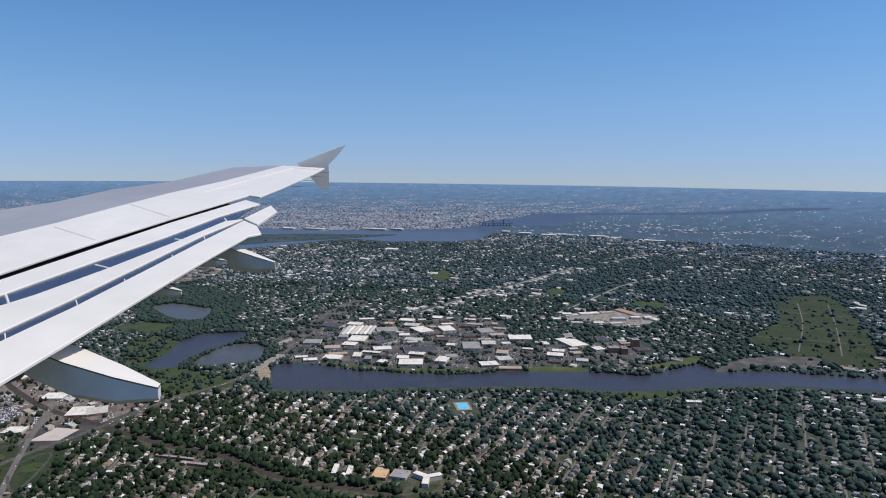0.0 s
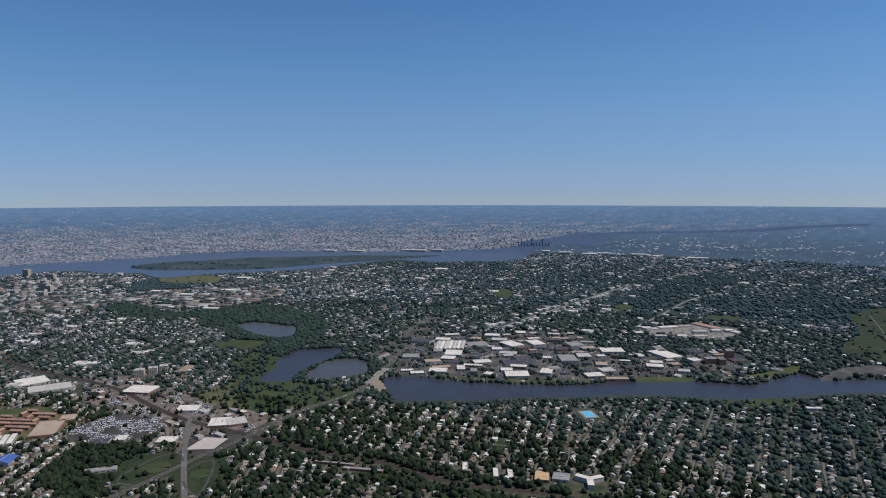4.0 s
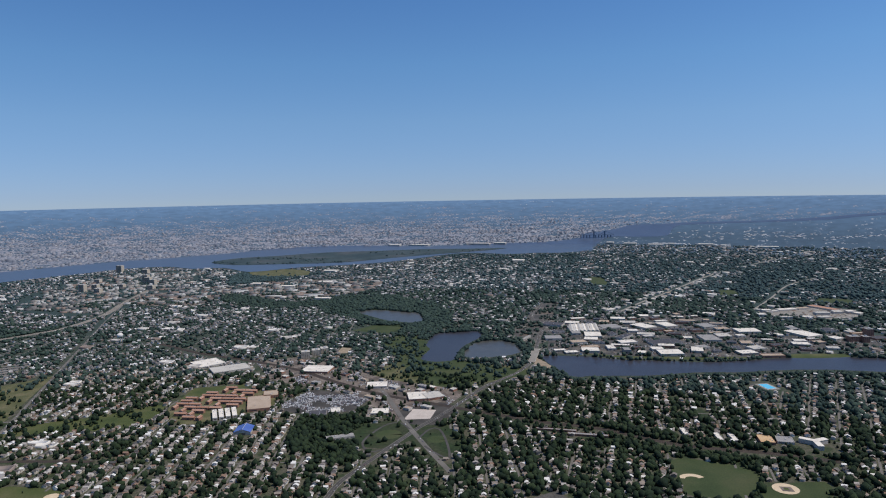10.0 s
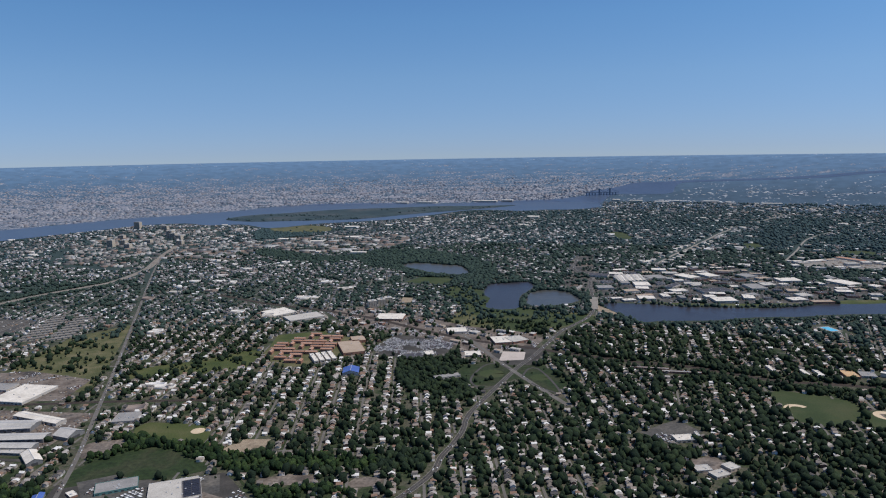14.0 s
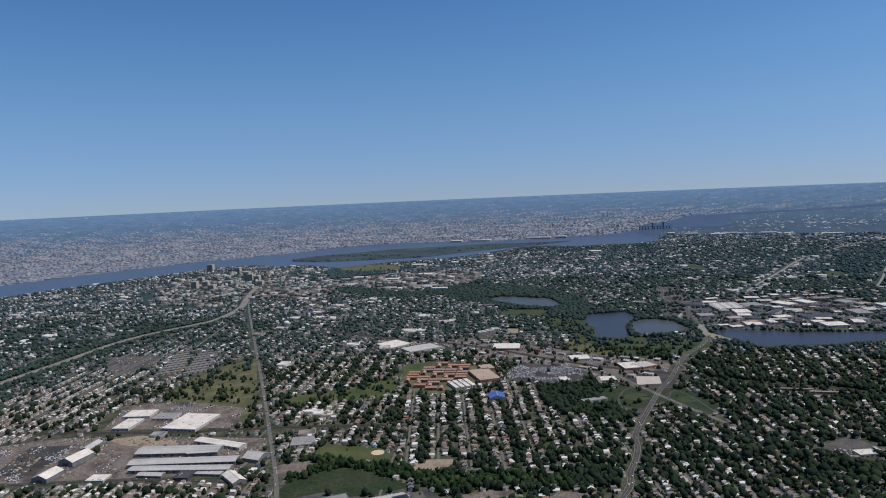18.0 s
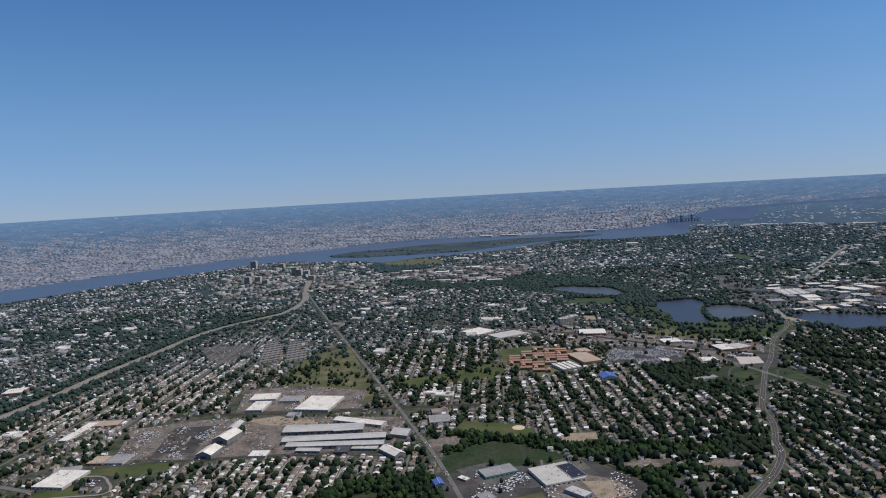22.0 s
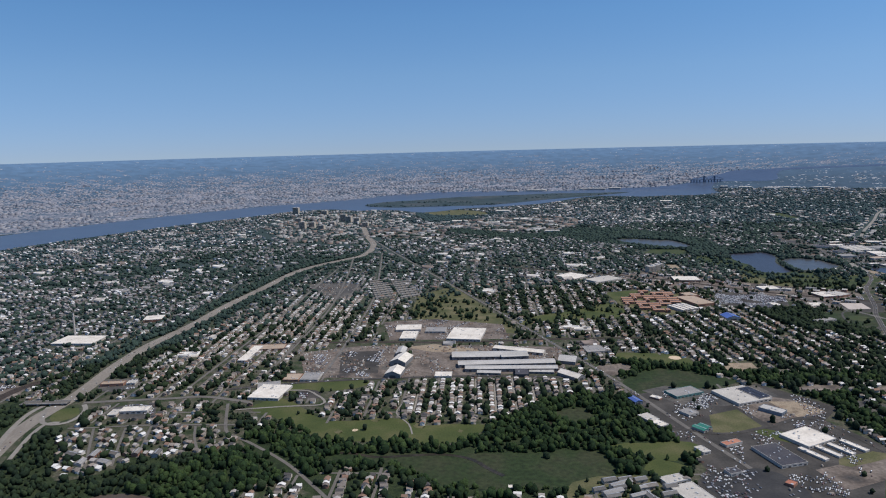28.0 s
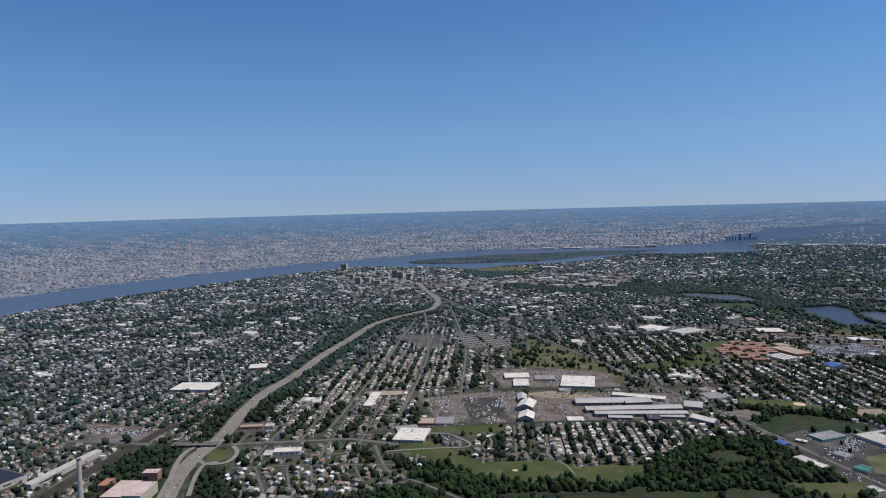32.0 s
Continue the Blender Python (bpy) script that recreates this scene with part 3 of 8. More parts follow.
COURT = [(-748, 484), (-734, 504), (-691, 503), (-630, 490), (-589, 487), (-582, 444), (-620, 433), (-660, 424), (-668, 404), (-705, 394), (-731, 447)]
LOT_W1 = [(-778, 620), (-736, 621), (-729, 589), (-760, 586)]
LOT_W2 = [(-727, 539), (-706, 546), (-685, 538), (-679, 511), (-710, 510)]
LOT_W3 = [(-556, 572), (-535, 571), (-530, 550), (-552, 549)]
BALL_W = [(-590, 538), (-568, 542), (-554, 533), (-555, 514), (-582, 511)]
CIRCLE = [(112, 800), (128, 822), (150, 832), (180, 815), (212, 812), (232, 784), (232, 738), (212, 714), (190, 730), (176, 765), (158, 744), (132, 748), (116, 765)]
GRAVEL = [(-143, 502), (-109, 525), (-79, 508), (-70, 480), (-106, 467), (-134, 457)]
COMPOUND = [(-139, 440), (-85, 468), (-62, 405), (-128, 382), (-143, 420)]
BIGLOT = [(-138, 376), (-94, 390), (-72, 394), (-70, 368), (-132, 345)]
SPORTS = [(36, 1364), (73, 1413), (138, 1389), (110, 1329)]
YELLOW = [(33, 1174), (37, 1220), (56, 1214), (52, 1178)]
LAWN_E = [(560, 588), (612, 600), (622, 570), (580, 556)]
LAWN_F = [(512, 532), (548, 548), (560, 522), (530, 508)]
LOT_S1 = [(271, 608), (316, 634), (330, 606), (290, 584)]
LOT_S2 = [(288, 547), (318, 556), (326, 528), (300, 516)]
PLAZA_R = [(352, 1330), (392, 1455), (425, 1580), (462, 1640), (488, 1625), (462, 1530), (442, 1420), (414, 1310), (398, 1230), (366, 1230)]
HOMES_S = [(-535, 375), (-526, 398), (-512, 386), (-495, 395), (-461, 397), (-435, 381), (-423, 367), (-408, 349), (-373, 345), (-360, 352), (-314, 346), (-302, 350), (-315, 290), (-575, 290), (-554, 344), (-539, 358)]
POND_SW = [(-676, 330), (-669, 364), (-645, 370), (-620, 364), (-604, 350), (-597, 325)]
BLACKLOT = [(-228, 366), (-207, 375), (-172, 379), (-160, 345), (-176, 304), (-214, 300), (-222, 336)]
SCRAP_W = [(-641, 1116), (-562, 1114), (-545, 1070), (-562, 989), (-600, 1010)]
BANK = [(440, 1141), (500, 1112), (560, 1098), (620, 1086), (690, 1090), (696, 1099), (600, 1104), (530, 1116)]
SPIT = [(361, 1127), (377, 1090), (384, 1046), (370, 1052), (356, 1090)]
LOOP_LAWN = [(-778, 538), (-761, 540), (-752, 524), (-758, 510), (-771, 508)]

# ---- ground ----
rings = np.concatenate([np.linspace(0, 3400, 35), 3400 / np.linspace(1, 0.08, 40)[1:]])
SPOKES = 480
spokes = np.linspace(0, 2 * math.pi, SPOKES + 1)[:-1]
gx = (rings[:, None] * np.sin(spokes)).ravel()
gy = (rings[:, None] * np.cos(spokes)).ravel()
i, j = np.meshgrid(np.arange(len(rings) - 1), np.arange(SPOKES), indexing="ij")
q = np.stack([i * SPOKES + j, (i + 1) * SPOKES + j, (i + 1) * SPOKES + (j + 1) % SPOKES, i * SPOKES + (j + 1) % SPOKES], -1).reshape(-1, 4)[:, ::-1]
ring_of = np.repeat(np.arange(len(rings) - 1), SPOKES)
mid_r, mid_a = (rings[:-1] + rings[1:]) / 2, spokes + math.pi / SPOKES
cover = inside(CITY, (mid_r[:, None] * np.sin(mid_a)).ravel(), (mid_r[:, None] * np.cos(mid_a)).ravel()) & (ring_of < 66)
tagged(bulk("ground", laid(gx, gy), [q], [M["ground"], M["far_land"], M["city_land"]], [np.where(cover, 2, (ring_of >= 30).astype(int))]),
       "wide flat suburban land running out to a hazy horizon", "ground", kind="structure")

sheet("river", COOPER, 0.10, M["water"], "dark calm suburban river between wooded banks", category="river", rough=0.6)
sheet("lake", LAKE_A, 0.10, M["water"], "dark blue park lake with wooded shores", category="lake", rough=0.6)
sheet("lake", LAKE_B, 0.10, M["pond"], "round dark pond behind a wooded causeway", category="lake", rough=0.6)
sheet("lake", LAKE_C, 0.10, M["pond"], "pale grey-blue lake beyond the woods", category="lake", rough=0.6)
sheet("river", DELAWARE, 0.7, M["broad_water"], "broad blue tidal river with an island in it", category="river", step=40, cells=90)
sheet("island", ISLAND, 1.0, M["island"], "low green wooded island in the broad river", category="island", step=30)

COVERS = [
    ("commercial_yard", STRIP, "asphalt", "asphalt lots of a commercial strip"),
    ("meadow", MARSH, "marsh", "dark green marsh meadow ringed by woods"), ("meadow", MARSH_B, "marsh", "small marsh clearing in the woods"),
    ("playing_field", FIELD_H, "grass", "green ball field behind the houses"), ("lot", LOT_H, "yard_earth", "brown-grey gravel lot by the avenue"), ("meadow", MEADOW, "marsh", "green marshy meadow beside the woods"),
    ("playing_field", FIELD_A, "grass", "mown green playing field with a worn infield"), ("playing_field", FIELD_B, "grass", "mown green field at the wood's edge"),
    ("lawn", FIELD_C, "grass", "long mown lawn beside the school"), ("field", FIELD_D, "dry_grass", "yellow-green empty plot by the avenue"),
    ("field", FIELD_E, "grass", "bright green field at the wood's edge"), ("field", FIELD_F, "grass", "small rough green field"),
    ("field", FIELD_G, "grass", "green field beside the brick apartments"),
    ("clearing", DIRT_A, "yard_earth", "bare brown clearing in the woods"), ("clearing", DIRT_B, "yard_earth", "bare sandy clearing by the road"), ("clearing", DIRT_C, "dirt", "small bare tan plot behind the houses"),
    ("cemetery", CEM_A, "dry_grass", "dry green cemetery lawn with scattered trees"), ("cemetery", CEM_B, "grass", "green cemetery lawn behind the houses"),
    ("cemetery", CEM_R, "marsh", "green cemetery with straight paths"), ("park", PARK, "dry_grass", "park lawn with many trees by the lake"),
    ("park", PARK_W, "park_grass", "wooded park lawn by the lake"), ("playing_field", BALL_A, "park_grass", "green ball field among trees"),
    ("playing_field", BALL_B, "park_grass", "green ball field with a tan infield"), ("park", RIVERPARK, "park_grass", "green riverside park lawn"),
    ("industrial_yard", INDUSTRY, "paving", "grey patched lots of an industrial estate by the river"), ("car_park", CARPARK, "asphalt", "large asphalt car park full of cars"),
    ("housing_court", BRICKS, "dry_grass", "lawns between brick apartment blocks"), ("industrial_yard", YARD, "yard_earth", "dusty paved works yard"),
    ("shopping_lot", STRIP_B, "yard_earth", "brownish lots of the stores along the railway"), ("parking_lot", STRIP_C, "asphalt", "asphalt lots round the traffic circle"),
    ("industrial_yard", YARD_B, "yard_earth", "paved yard round white warehouses"), 
    ("industrial_yard", LOTS_N, "yard_earth", "pale far-off industrial lots"), ("rail_yard", DIRT_W, "yard_earth", "brown bare rail yard beside the highway"), ("housing_court", COURT, "ground", "lawns and lots between pale apartment blocks"),
    ("parking_lot", LOT_W1, "paving", "grey lot in front of small stores"), ("parking_lot", LOT_W2, "paving", "grey lot of a low public building"), ("parking_lot", LOT_W3, "asphalt", "school car park beside the field"),
    ("lot", LOT_G, "paving", "grey lot of small homes among woods"), ("housing_court", COURT_B, "dry_grass", "lawns between grey-roofed apartment blocks"), ("playing_field", BALL_W, "grass", "small ball field beside the school"), ("lawn", LOOP_LAWN, "grass", "green lawn inside the ramp's loop"),
    ("pond", POND_SW, "mud", "shallow brown pond among the woods"), ("parking_lot", BLACKLOT, "fresh_asphalt", "wide freshly paved black car park"), ("scrap_yard", SCRAP_W, "paving", "brown scrap yard among row houses"),
    ("verge", BANK, "grass", "green bank along the river"), ("spit", SPIT, "dirt", "bare sandy spit at the river mouth"),
    ("verge", CIRCLE, "marsh", "lawns and verges round the traffic circle"), ("gravel_lot", GRAVEL, "yard_earth", "brown gravel yard beside the store"),
    ("storage_yard", COMPOUND, "asphalt", "dark paved yard round the storage hall"), ("parking_lot", BIGLOT, "yard_earth", "wide brownish empty car park"),
    ("playing_field", SPORTS, "park_grass", "green sports ground beyond the railway"), ("field", YELLOW, "dirt", "small yellow bare field by the park"),
    ("lawn", LAWN_E, "park_grass", "green park lawn among trees"), ("lawn", LAWN_F, "park_grass", "green park lawn among dark trees"),
    ("parking_lot", LOT_S1, "paving", "grey school car park among trees"), ("parking_lot", LOT_S2, "yard_earth", "brown school car park among trees"),
    ("shopping_lot", PLAZA_R, "paving", "pale lots of the stores along the arterial road"), ("shopping_lot", PLAZA_N, "pale_road", "pale far shopping plaza"), ("flat", BROWN, "dry_grass", "brown bare flats by the broad river"),
    ("playing_field", FIELD_N1, "park_grass", "green field among far houses"), ("playing_field", FIELD_N2, "park_grass", "green school field among far houses"),
    ("playing_field", FIELD_N3, "park_grass", "long green field beyond the plaza"), ("verge", BANK_B, "grass", "green lawn along the river"), ("verge", BANK_C, "grass", "green park lawn on the river bend"),
    ("mud_flat", EASTSHORE, "paving", "grey bare shore by the river"),
]
for k, (name, poly, mat, label) in enumerate(COVERS):
    sheet(name, poly, 0.05 + 0.001 * k, M[mat], label, category=name.replace("_", " "), rough=0.8, smooth=poly not in (FIELD_D, STRIP, INDUSTRY, STRIP_B, YARD, YARD_B, CARPARK, FIELD_G, PLAZA_N, CEM_A, GRAVEL, COMPOUND, BIGLOT, SPORTS, YELLOW, LOT_S1, LOT_S2))

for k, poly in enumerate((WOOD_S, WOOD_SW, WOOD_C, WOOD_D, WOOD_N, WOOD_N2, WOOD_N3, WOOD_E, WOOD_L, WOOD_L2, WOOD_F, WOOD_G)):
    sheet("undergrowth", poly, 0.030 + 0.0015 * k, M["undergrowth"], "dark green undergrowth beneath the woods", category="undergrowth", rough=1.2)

ROADS = [
    ("road", R_MAIN, 5.8, "arterial", "wide curving grey arterial road"), ("road", R_DIAG, 6.0, "road", "diagonal road through the traffic circle"),
    ("road", R_LOOPA, 2.6, "arterial", "looping slip road of the traffic circle"), ("road", R_LOOPB, 2.6, "arterial", "looping slip road of the traffic circle"),
    ("highway", R_HWY, 16.0, "motorway", "tan multi-lane highway curving away"), ("road", R_AVE, 4.2, "road", "long straight grey avenue"),
    ("road", R_SW, 3.0, "road", "pale road through the woods"), ("road", R_B, 3.4, "road", "straight street past the works"),
    ("road", R_C, 3.0, "road", "straight street through row houses"), ("road", R_D, 3.0, "road", "straight street through row houses"), ("road", R_FRONT, 5.0, "asphalt", "street in front of the works"),
    ("road", R_STORE, 4.5, "asphalt", "side road past the storage sheds"),
    ("road", R_NE, 7, "pale_road", "pale commercial avenue running to the north-east"), ("road", R_NE2, 5, "pale_road", "pale avenue running past the far plaza"), ("road", R_NE3, 6, "pale_road", "pale avenue far across the suburbs"), ("road", R_LOOP, 4.5, "pale_road", "looping slip road of the highway junction"),
    ("road", R_RAMP, 5.0, "pale_road", "slip road beside the highway"), ("road", R_RAMP2, 4.0, "pale_road", "slip road beside the highway"),
    ("path", R_CURVE, 2.6, "pale_road", "pale curving drive round the school field"),
    ("road", [(-745, 491), (-721, 491), (-671, 493), (-590, 488)], 2.4, "road", "street along the court of small homes"), ("road", [(-721, 489), (-704, 447), (-687, 405)], 2.2, "road", "short cul-de-sac between small homes"),
    ("road", [(-692, 488), (-681, 450), (-670, 414)], 2.2, "road", "short cul-de-sac between small homes"), ("road", [(-671, 493), (-663, 458), (-656, 428)], 2.2, "road", "short cul-de-sac between small homes"),
    ("road", [(-630, 488), (-622, 462), (-612, 440)], 2.2, "road", "short cul-de-sac between small homes"),
]
for k, (name, pts, w, mat, label) in enumerate(ROADS):
    strip(name, pts, w, 0.16 + 0.01 * k, M[mat], label)
strip("railway", RAIL, 9, 0.13, M["ballast"], "brown railway bed with several tracks", "railway")
strip("railway", RAIL_W, 12, 0.14, M["ballast"], "grey-brown railway bed beside the yards", "railway")
strip("railway", RAIL_B, 6, 0.13, M["ballast"], "brown railway bed beside the works", "railway")

# ---- what lies where: a raster of the plan, 3 m to a cell ----
RX, RY, CELL = -2700.0, 150.0, 3.0
NX, NY = 2200, 1150
kind_at = np.zeros((NY, NX), np.int8)  # 0 houses, 1 water or road, 2 open grass, 3 yards, 4 woods, 5 park, 6 marsh


def stamp(poly, value, smooth=True):
    line = smooth_line(poly, 20, True) if smooth else np.asarray(poly, float)
    x0, y0 = ((line.min(0) - (RX, RY)) / CELL).astype(int)
    x1, y1 = ((line.max(0) - (RX, RY)) / CELL).astype(int) + 2
    x0, y0, x1, y1 = max(x0, 0), max(y0, 0), min(x1, NX), min(y1, NY)
    if x1 <= x0 or y1 <= y0:
        return
    X, Y = np.meshgrid(RX + (np.arange(x0, x1) + 0.5) * CELL, RY + (np.arange(y0, y1) + 0.5) * CELL)
    kind_at[y0:y1, x0:x1][inside(line, X, Y)] = value


def stamp_line(points, width, value):
    line = smooth_line(points, 2.0)
    for off in np.arange(-width / 2, width / 2 + 1, 2.0):
        a, _ = ribbon(line, 2 * off)
        c = ((a - (RX, RY)) / CELL).astype(int)
        ok = (c[:, 0] >= 0) & (c[:, 0] < NX) & (c[:, 1] >= 0) & (c[:, 1] < NY)
        kind_at[c[ok, 1], c[ok, 0]] = value


for poly in (WOOD_S, WOOD_SW, WOOD_C, WOOD_D, WOOD_N, WOOD_N2, WOOD_N3, WOOD_E, WOOD_L, WOOD_L2, WOOD_F, WOOD_G):
    stamp(poly, 4)
stamp(WOOD_EDGE, 4)
for pts, w in ((COOPER[19:] + COOPER[:1], 46), (COOPER[:20], 11), (LAKE_A + LAKE_A[:1], 24), (LAKE_B + LAKE_B[:1], 16), (LAKE_C + LAKE_C[:1], 40), (RAIL[7:], 34), (R_HWY[:6], 40), (R_HWY[5:15], 62), (R_SW, 40)):
    stamp_line(pts, w, 4)
stamp(DOWNTOWN, 3)
VALUE_AT = {"industrial_yard": 3}
VALUE = {"mud": 6, "fresh_asphalt": 3, "ground": 2, "park_grass": 2, "yard_earth": 3, "grass": 2, "dry_grass": 2, "marsh": 6, "dirt": 2, "paving": 3, "asphalt": 3, "pale_road": 3}
for name, poly, mat, label in COVERS:
    stamp(poly, 5 if name in ("cemetery", "park") else VALUE_AT.get(name, VALUE[mat]))
stamp(BRICKS, 3)
stamp(HOMES_S, 0)
for poly in (COOPER, LAKE_A, LAKE_B, LAKE_C, DELAWARE):
    stamp(poly, 7)
stamp(ISLAND, 6)
stamp(CITY, 7, False)
stamp(DELAWARE, 7)
stamp(ISLAND, 6)
for name, pts, w, mat, label in ROADS:
    stamp_line(pts, w + 2, 7 if name == "highway" else 1)
stamp_line(RAIL[:8], 9, 1)
stamp_line(RAIL[7:], 7, 8)
stamp_line(RAIL_B, 7, 1)
stamp_line(RAIL_W, 14, 1)
stamp_line(R_CROSS, 7, 1)


def kind_of(X, Y):
    c = np.clip(((X - RX) / CELL).astype(int), 0, NX - 1)
    r = np.clip(((Y - RY) / CELL).astype(int), 0, NY - 1)
    return kind_at[r, c]


def clear_behind(X, Y, H, k):
    """Whether something H high leaves the water, roads and yards behind it in the camera's view; k: for how many of
    them it must.
    """
    D = np.hypot(X, Y)
    reach = H * D / 265
    hit = np.zeros(len(X), bool)
    for s in (0.35, 0.7, 1.0):
        B = kind_of(X + 0.0 * reach, Y + reach * s)
        hit |= (B == 7) | ((B == 1) & (k < 0.9)) | ((B == 8) & (k < 0.8)) | (np.isin(B, (2, 3, 6)) & (k < 0.5))
    return ~hit


def in_view(X, Y):
    return (X > -640 - 0.80 * (Y + 110)) & (X < 650 + 0.84 * (Y - 60)) & (Y > 283 + 14 * np.sin(X / 37) + 9 * np.sin(X / 11))


def wave(X, Y, s, seed=0):
    """A smooth uneven field about 0 with features of size s."""
    rs = np.random.RandomState(seed)
    out = np.zeros_like(X)
    for k in range(6):
        a, ph, f = rs.uniform(0, 6.28), rs.uniform(0, 6.28), rs.uniform(0.6, 1.8)
        out += np.sin((X * math.cos(a) + Y * math.sin(a)) * f * 6.28 / s + ph)
    return out / 3.5



# ---- buildings ----
M["white_roof"] = material("white membrane roof", [(0.56, 0.50, 0.42), (0.67, 0.61, 0.52), (0.74, 0.68, 0.59)], 0.7, scale=0.10, scale2=0.5, vary=0.13)
M["grey_roof"] = material("grey felt roof", [(0.22, 0.21, 0.20), (0.30, 0.285, 0.27)], 0.9, scale=0.08, scale2=0.8, vary=0.15)
M["gravel_roof"] = material("gravel roof", [(0.40, 0.37, 0.325), (0.50, 0.465, 0.41)], 0.9, scale=0.08, scale2=0.8, vary=0.15)
M["dark_roof"] = material("dark felt roof", [(0.045, 0.045, 0.055), (0.075, 0.07, 0.075)], 0.8, scale=0.08, scale2=0.8, vary=0.25)
M["steel_roof"] = material("ribbed steel roof", [(0.38, 0.36, 0.325), (0.50, 0.47, 0.43)], 0.6, scale=0.06, scale2=0.6, vary=0.15, metal=0.0)
M["terrace_roof"] = material("weathered terrace roof", [(0.13, 0.115, 0.10), (0.19, 0.17, 0.15)], 0.9, by="object", scale2=0.8, vary=0.15)
M["slate_roof"] = material("weathered slate-grey roof", [(0.11, 0.105, 0.10), (0.17, 0.16, 0.15)], 0.9, by="object", scale2=0.8, vary=0.15)
M["tan_roof"] = material("tan roof", [(0.33, 0.25, 0.18), (0.42, 0.33, 0.25)], 0.9, scale=0.08, scale2=0.8, vary=0.12)
M["red_roof"] = material("red-brown roof", [(0.34, 0.13, 0.085), (0.42, 0.19, 0.12)], 0.8, scale=0.1, scale2=0.8, vary=0.12)
M["pink_roof"] = material("pinkish concrete", [(0.52, 0.38, 0.33), (0.60, 0.47, 0.42)], 0.9, scale=0.1, scale2=0.8, vary=0.1)
M["orange_roof"] = material("orange-tan roof", [(0.48, 0.30, 0.15), (0.55, 0.38, 0.22)], 0.9, scale=0.1, scale2=0.8, vary=0.1)
M["brick_roof"] = material("brown-red tiled roof", [(0.32, 0.17, 0.11), (0.41, 0.235, 0.16)], 0.9, by="object", scale2=0.8, vary=0.15)
M["blue_roof"] = material("bright blue roof", [(0.06, 0.11, 0.33), (0.09, 0.15, 0.40)], 0.5, scale=0.1, scale2=0.8, vary=0.1)
M["green_roof"] = material("green canopy", [(0.03, 0.17, 0.125), (0.06, 0.22, 0.165)], 0.5, scale=0.1, scale2=0.8, vary=0.1)
M["pale_wall"] = material("pale rendered wall", [(0.42, 0.38, 0.33), (0.52, 0.475, 0.415)], 0.85, scale=0.15, scale2=1.0, vary=0.1)
M["steel_wall"] = material("grey steel cladding", [(0.20, 0.195, 0.19), (0.27, 0.262, 0.255)], 0.6, scale=0.15, scale2=1.0, vary=0.1, metal=0.2)
M["dark_wall"] = material("dark steel cladding", [(0.06, 0.06, 0.062), (0.09, 0.088, 0.088)], 0.6, scale=0.15, scale2=1.0, vary=0.1)
M["brick_wall"] = material("brick wall", [(0.26, 0.13, 0.09), (0.34, 0.19, 0.13)], 0.9, scale=0.3, scale2=2.0, vary=0.15)
M["tan_wall"] = material("tan masonry wall", [(0.44, 0.37, 0.28), (0.52, 0.45, 0.36)], 0.9, scale=0.2, scale2=1.5, vary=0.12)
M["teal_wall"] = material("teal shop front", [(0.09, 0.20, 0.18), (0.13, 0.25, 0.23)], 0.7, scale=0.2, scale2=1.5, vary=0.1)
M["blue_wall"] = material("blue steel cladding", [(0.17, 0.20, 0.23), (0.22, 0.25, 0.28)], 0.6, scale=0.2, scale2=1.5, vary=0.1)
M["window"] = material("dark window glass", [(0.025, 0.03, 0.04), (0.045, 0.05, 0.06)], 0.12, scale=0.2, scale2=1.0, vary=0.2, spec=0.6)
M["trim"] = material("white painted trim", [(0.66, 0.62, 0.56), (0.74, 0.70, 0.64)], 0.6, scale=0.3, scale2=2.0, vary=0.05)
M["plant"] = material("grey roof machinery", [(0.40, 0.41, 0.42), (0.52, 0.52, 0.52)], 0.6, by="object", scale2=1.5, vary=0.1, metal=0.3)
M["bark"] = material("tree bark", [(0.07, 0.055, 0.04), (0.10, 0.08, 0.06)], 0.95, scale=1.0, scale2=6.0, vary=0.3)
M["car_paint"] = material("car paint", [(0.50, 0.50, 0.50), (0.03, 0.03, 0.035), (0.22, 0.22, 0.23), (0.66, 0.66, 0.65), (0.10, 0.11, 0.14), (0.60, 0.59, 0.57), (0.13, 0.07, 0.065), (0.09, 0.09, 0.10)],
                          0.35, by="island", scale2=1.0, vary=0.05, spec=0.5)
M["goods"] = material("stacked goods", [(0.22, 0.155, 0.11), (0.26, 0.23, 0.20), (0.15, 0.10, 0.08), (0.36, 0.34, 0.31), (0.13, 0.125, 0.12), (0.24, 0.19, 0.145)],
                      0.9, by="island", scale2=0.8, vary=0.25)
M["solar"] = material("dark solar panels", [(0.022, 0.020, 0.024), (0.034, 0.030, 0.034)], 0.4, by="object", scale2=1.0, vary=0.1, spec=0.5)
M["pool_water"] = material("bright pool water", [(0.10, 0.47, 0.66), (0.14, 0.53, 0.72)], 0.15, scale=0.1, scale2=0.8, vary=0.05, spec=0.4)
# steel colour faded to blue-grey for the haze over the river
M["bridge_steel"] = material("haze-paled bridge steel", [(0.10, 0.14, 0.19), (0.14, 0.18, 0.23)], 0.6, scale=0.1, scale2=0.5, vary=0.1)


def stamp_rect(x, y, a, w, d, value=1):
    c, s = math.cos(radians(a)), math.sin(radians(a))
    stamp([(x + px * c - py * s, y + px * s + py * c) for px, py in ((-w / 2, -d / 2), (w / 2, -d / 2), (w / 2, d / 2), (-w / 2, d / 2))], value, False)


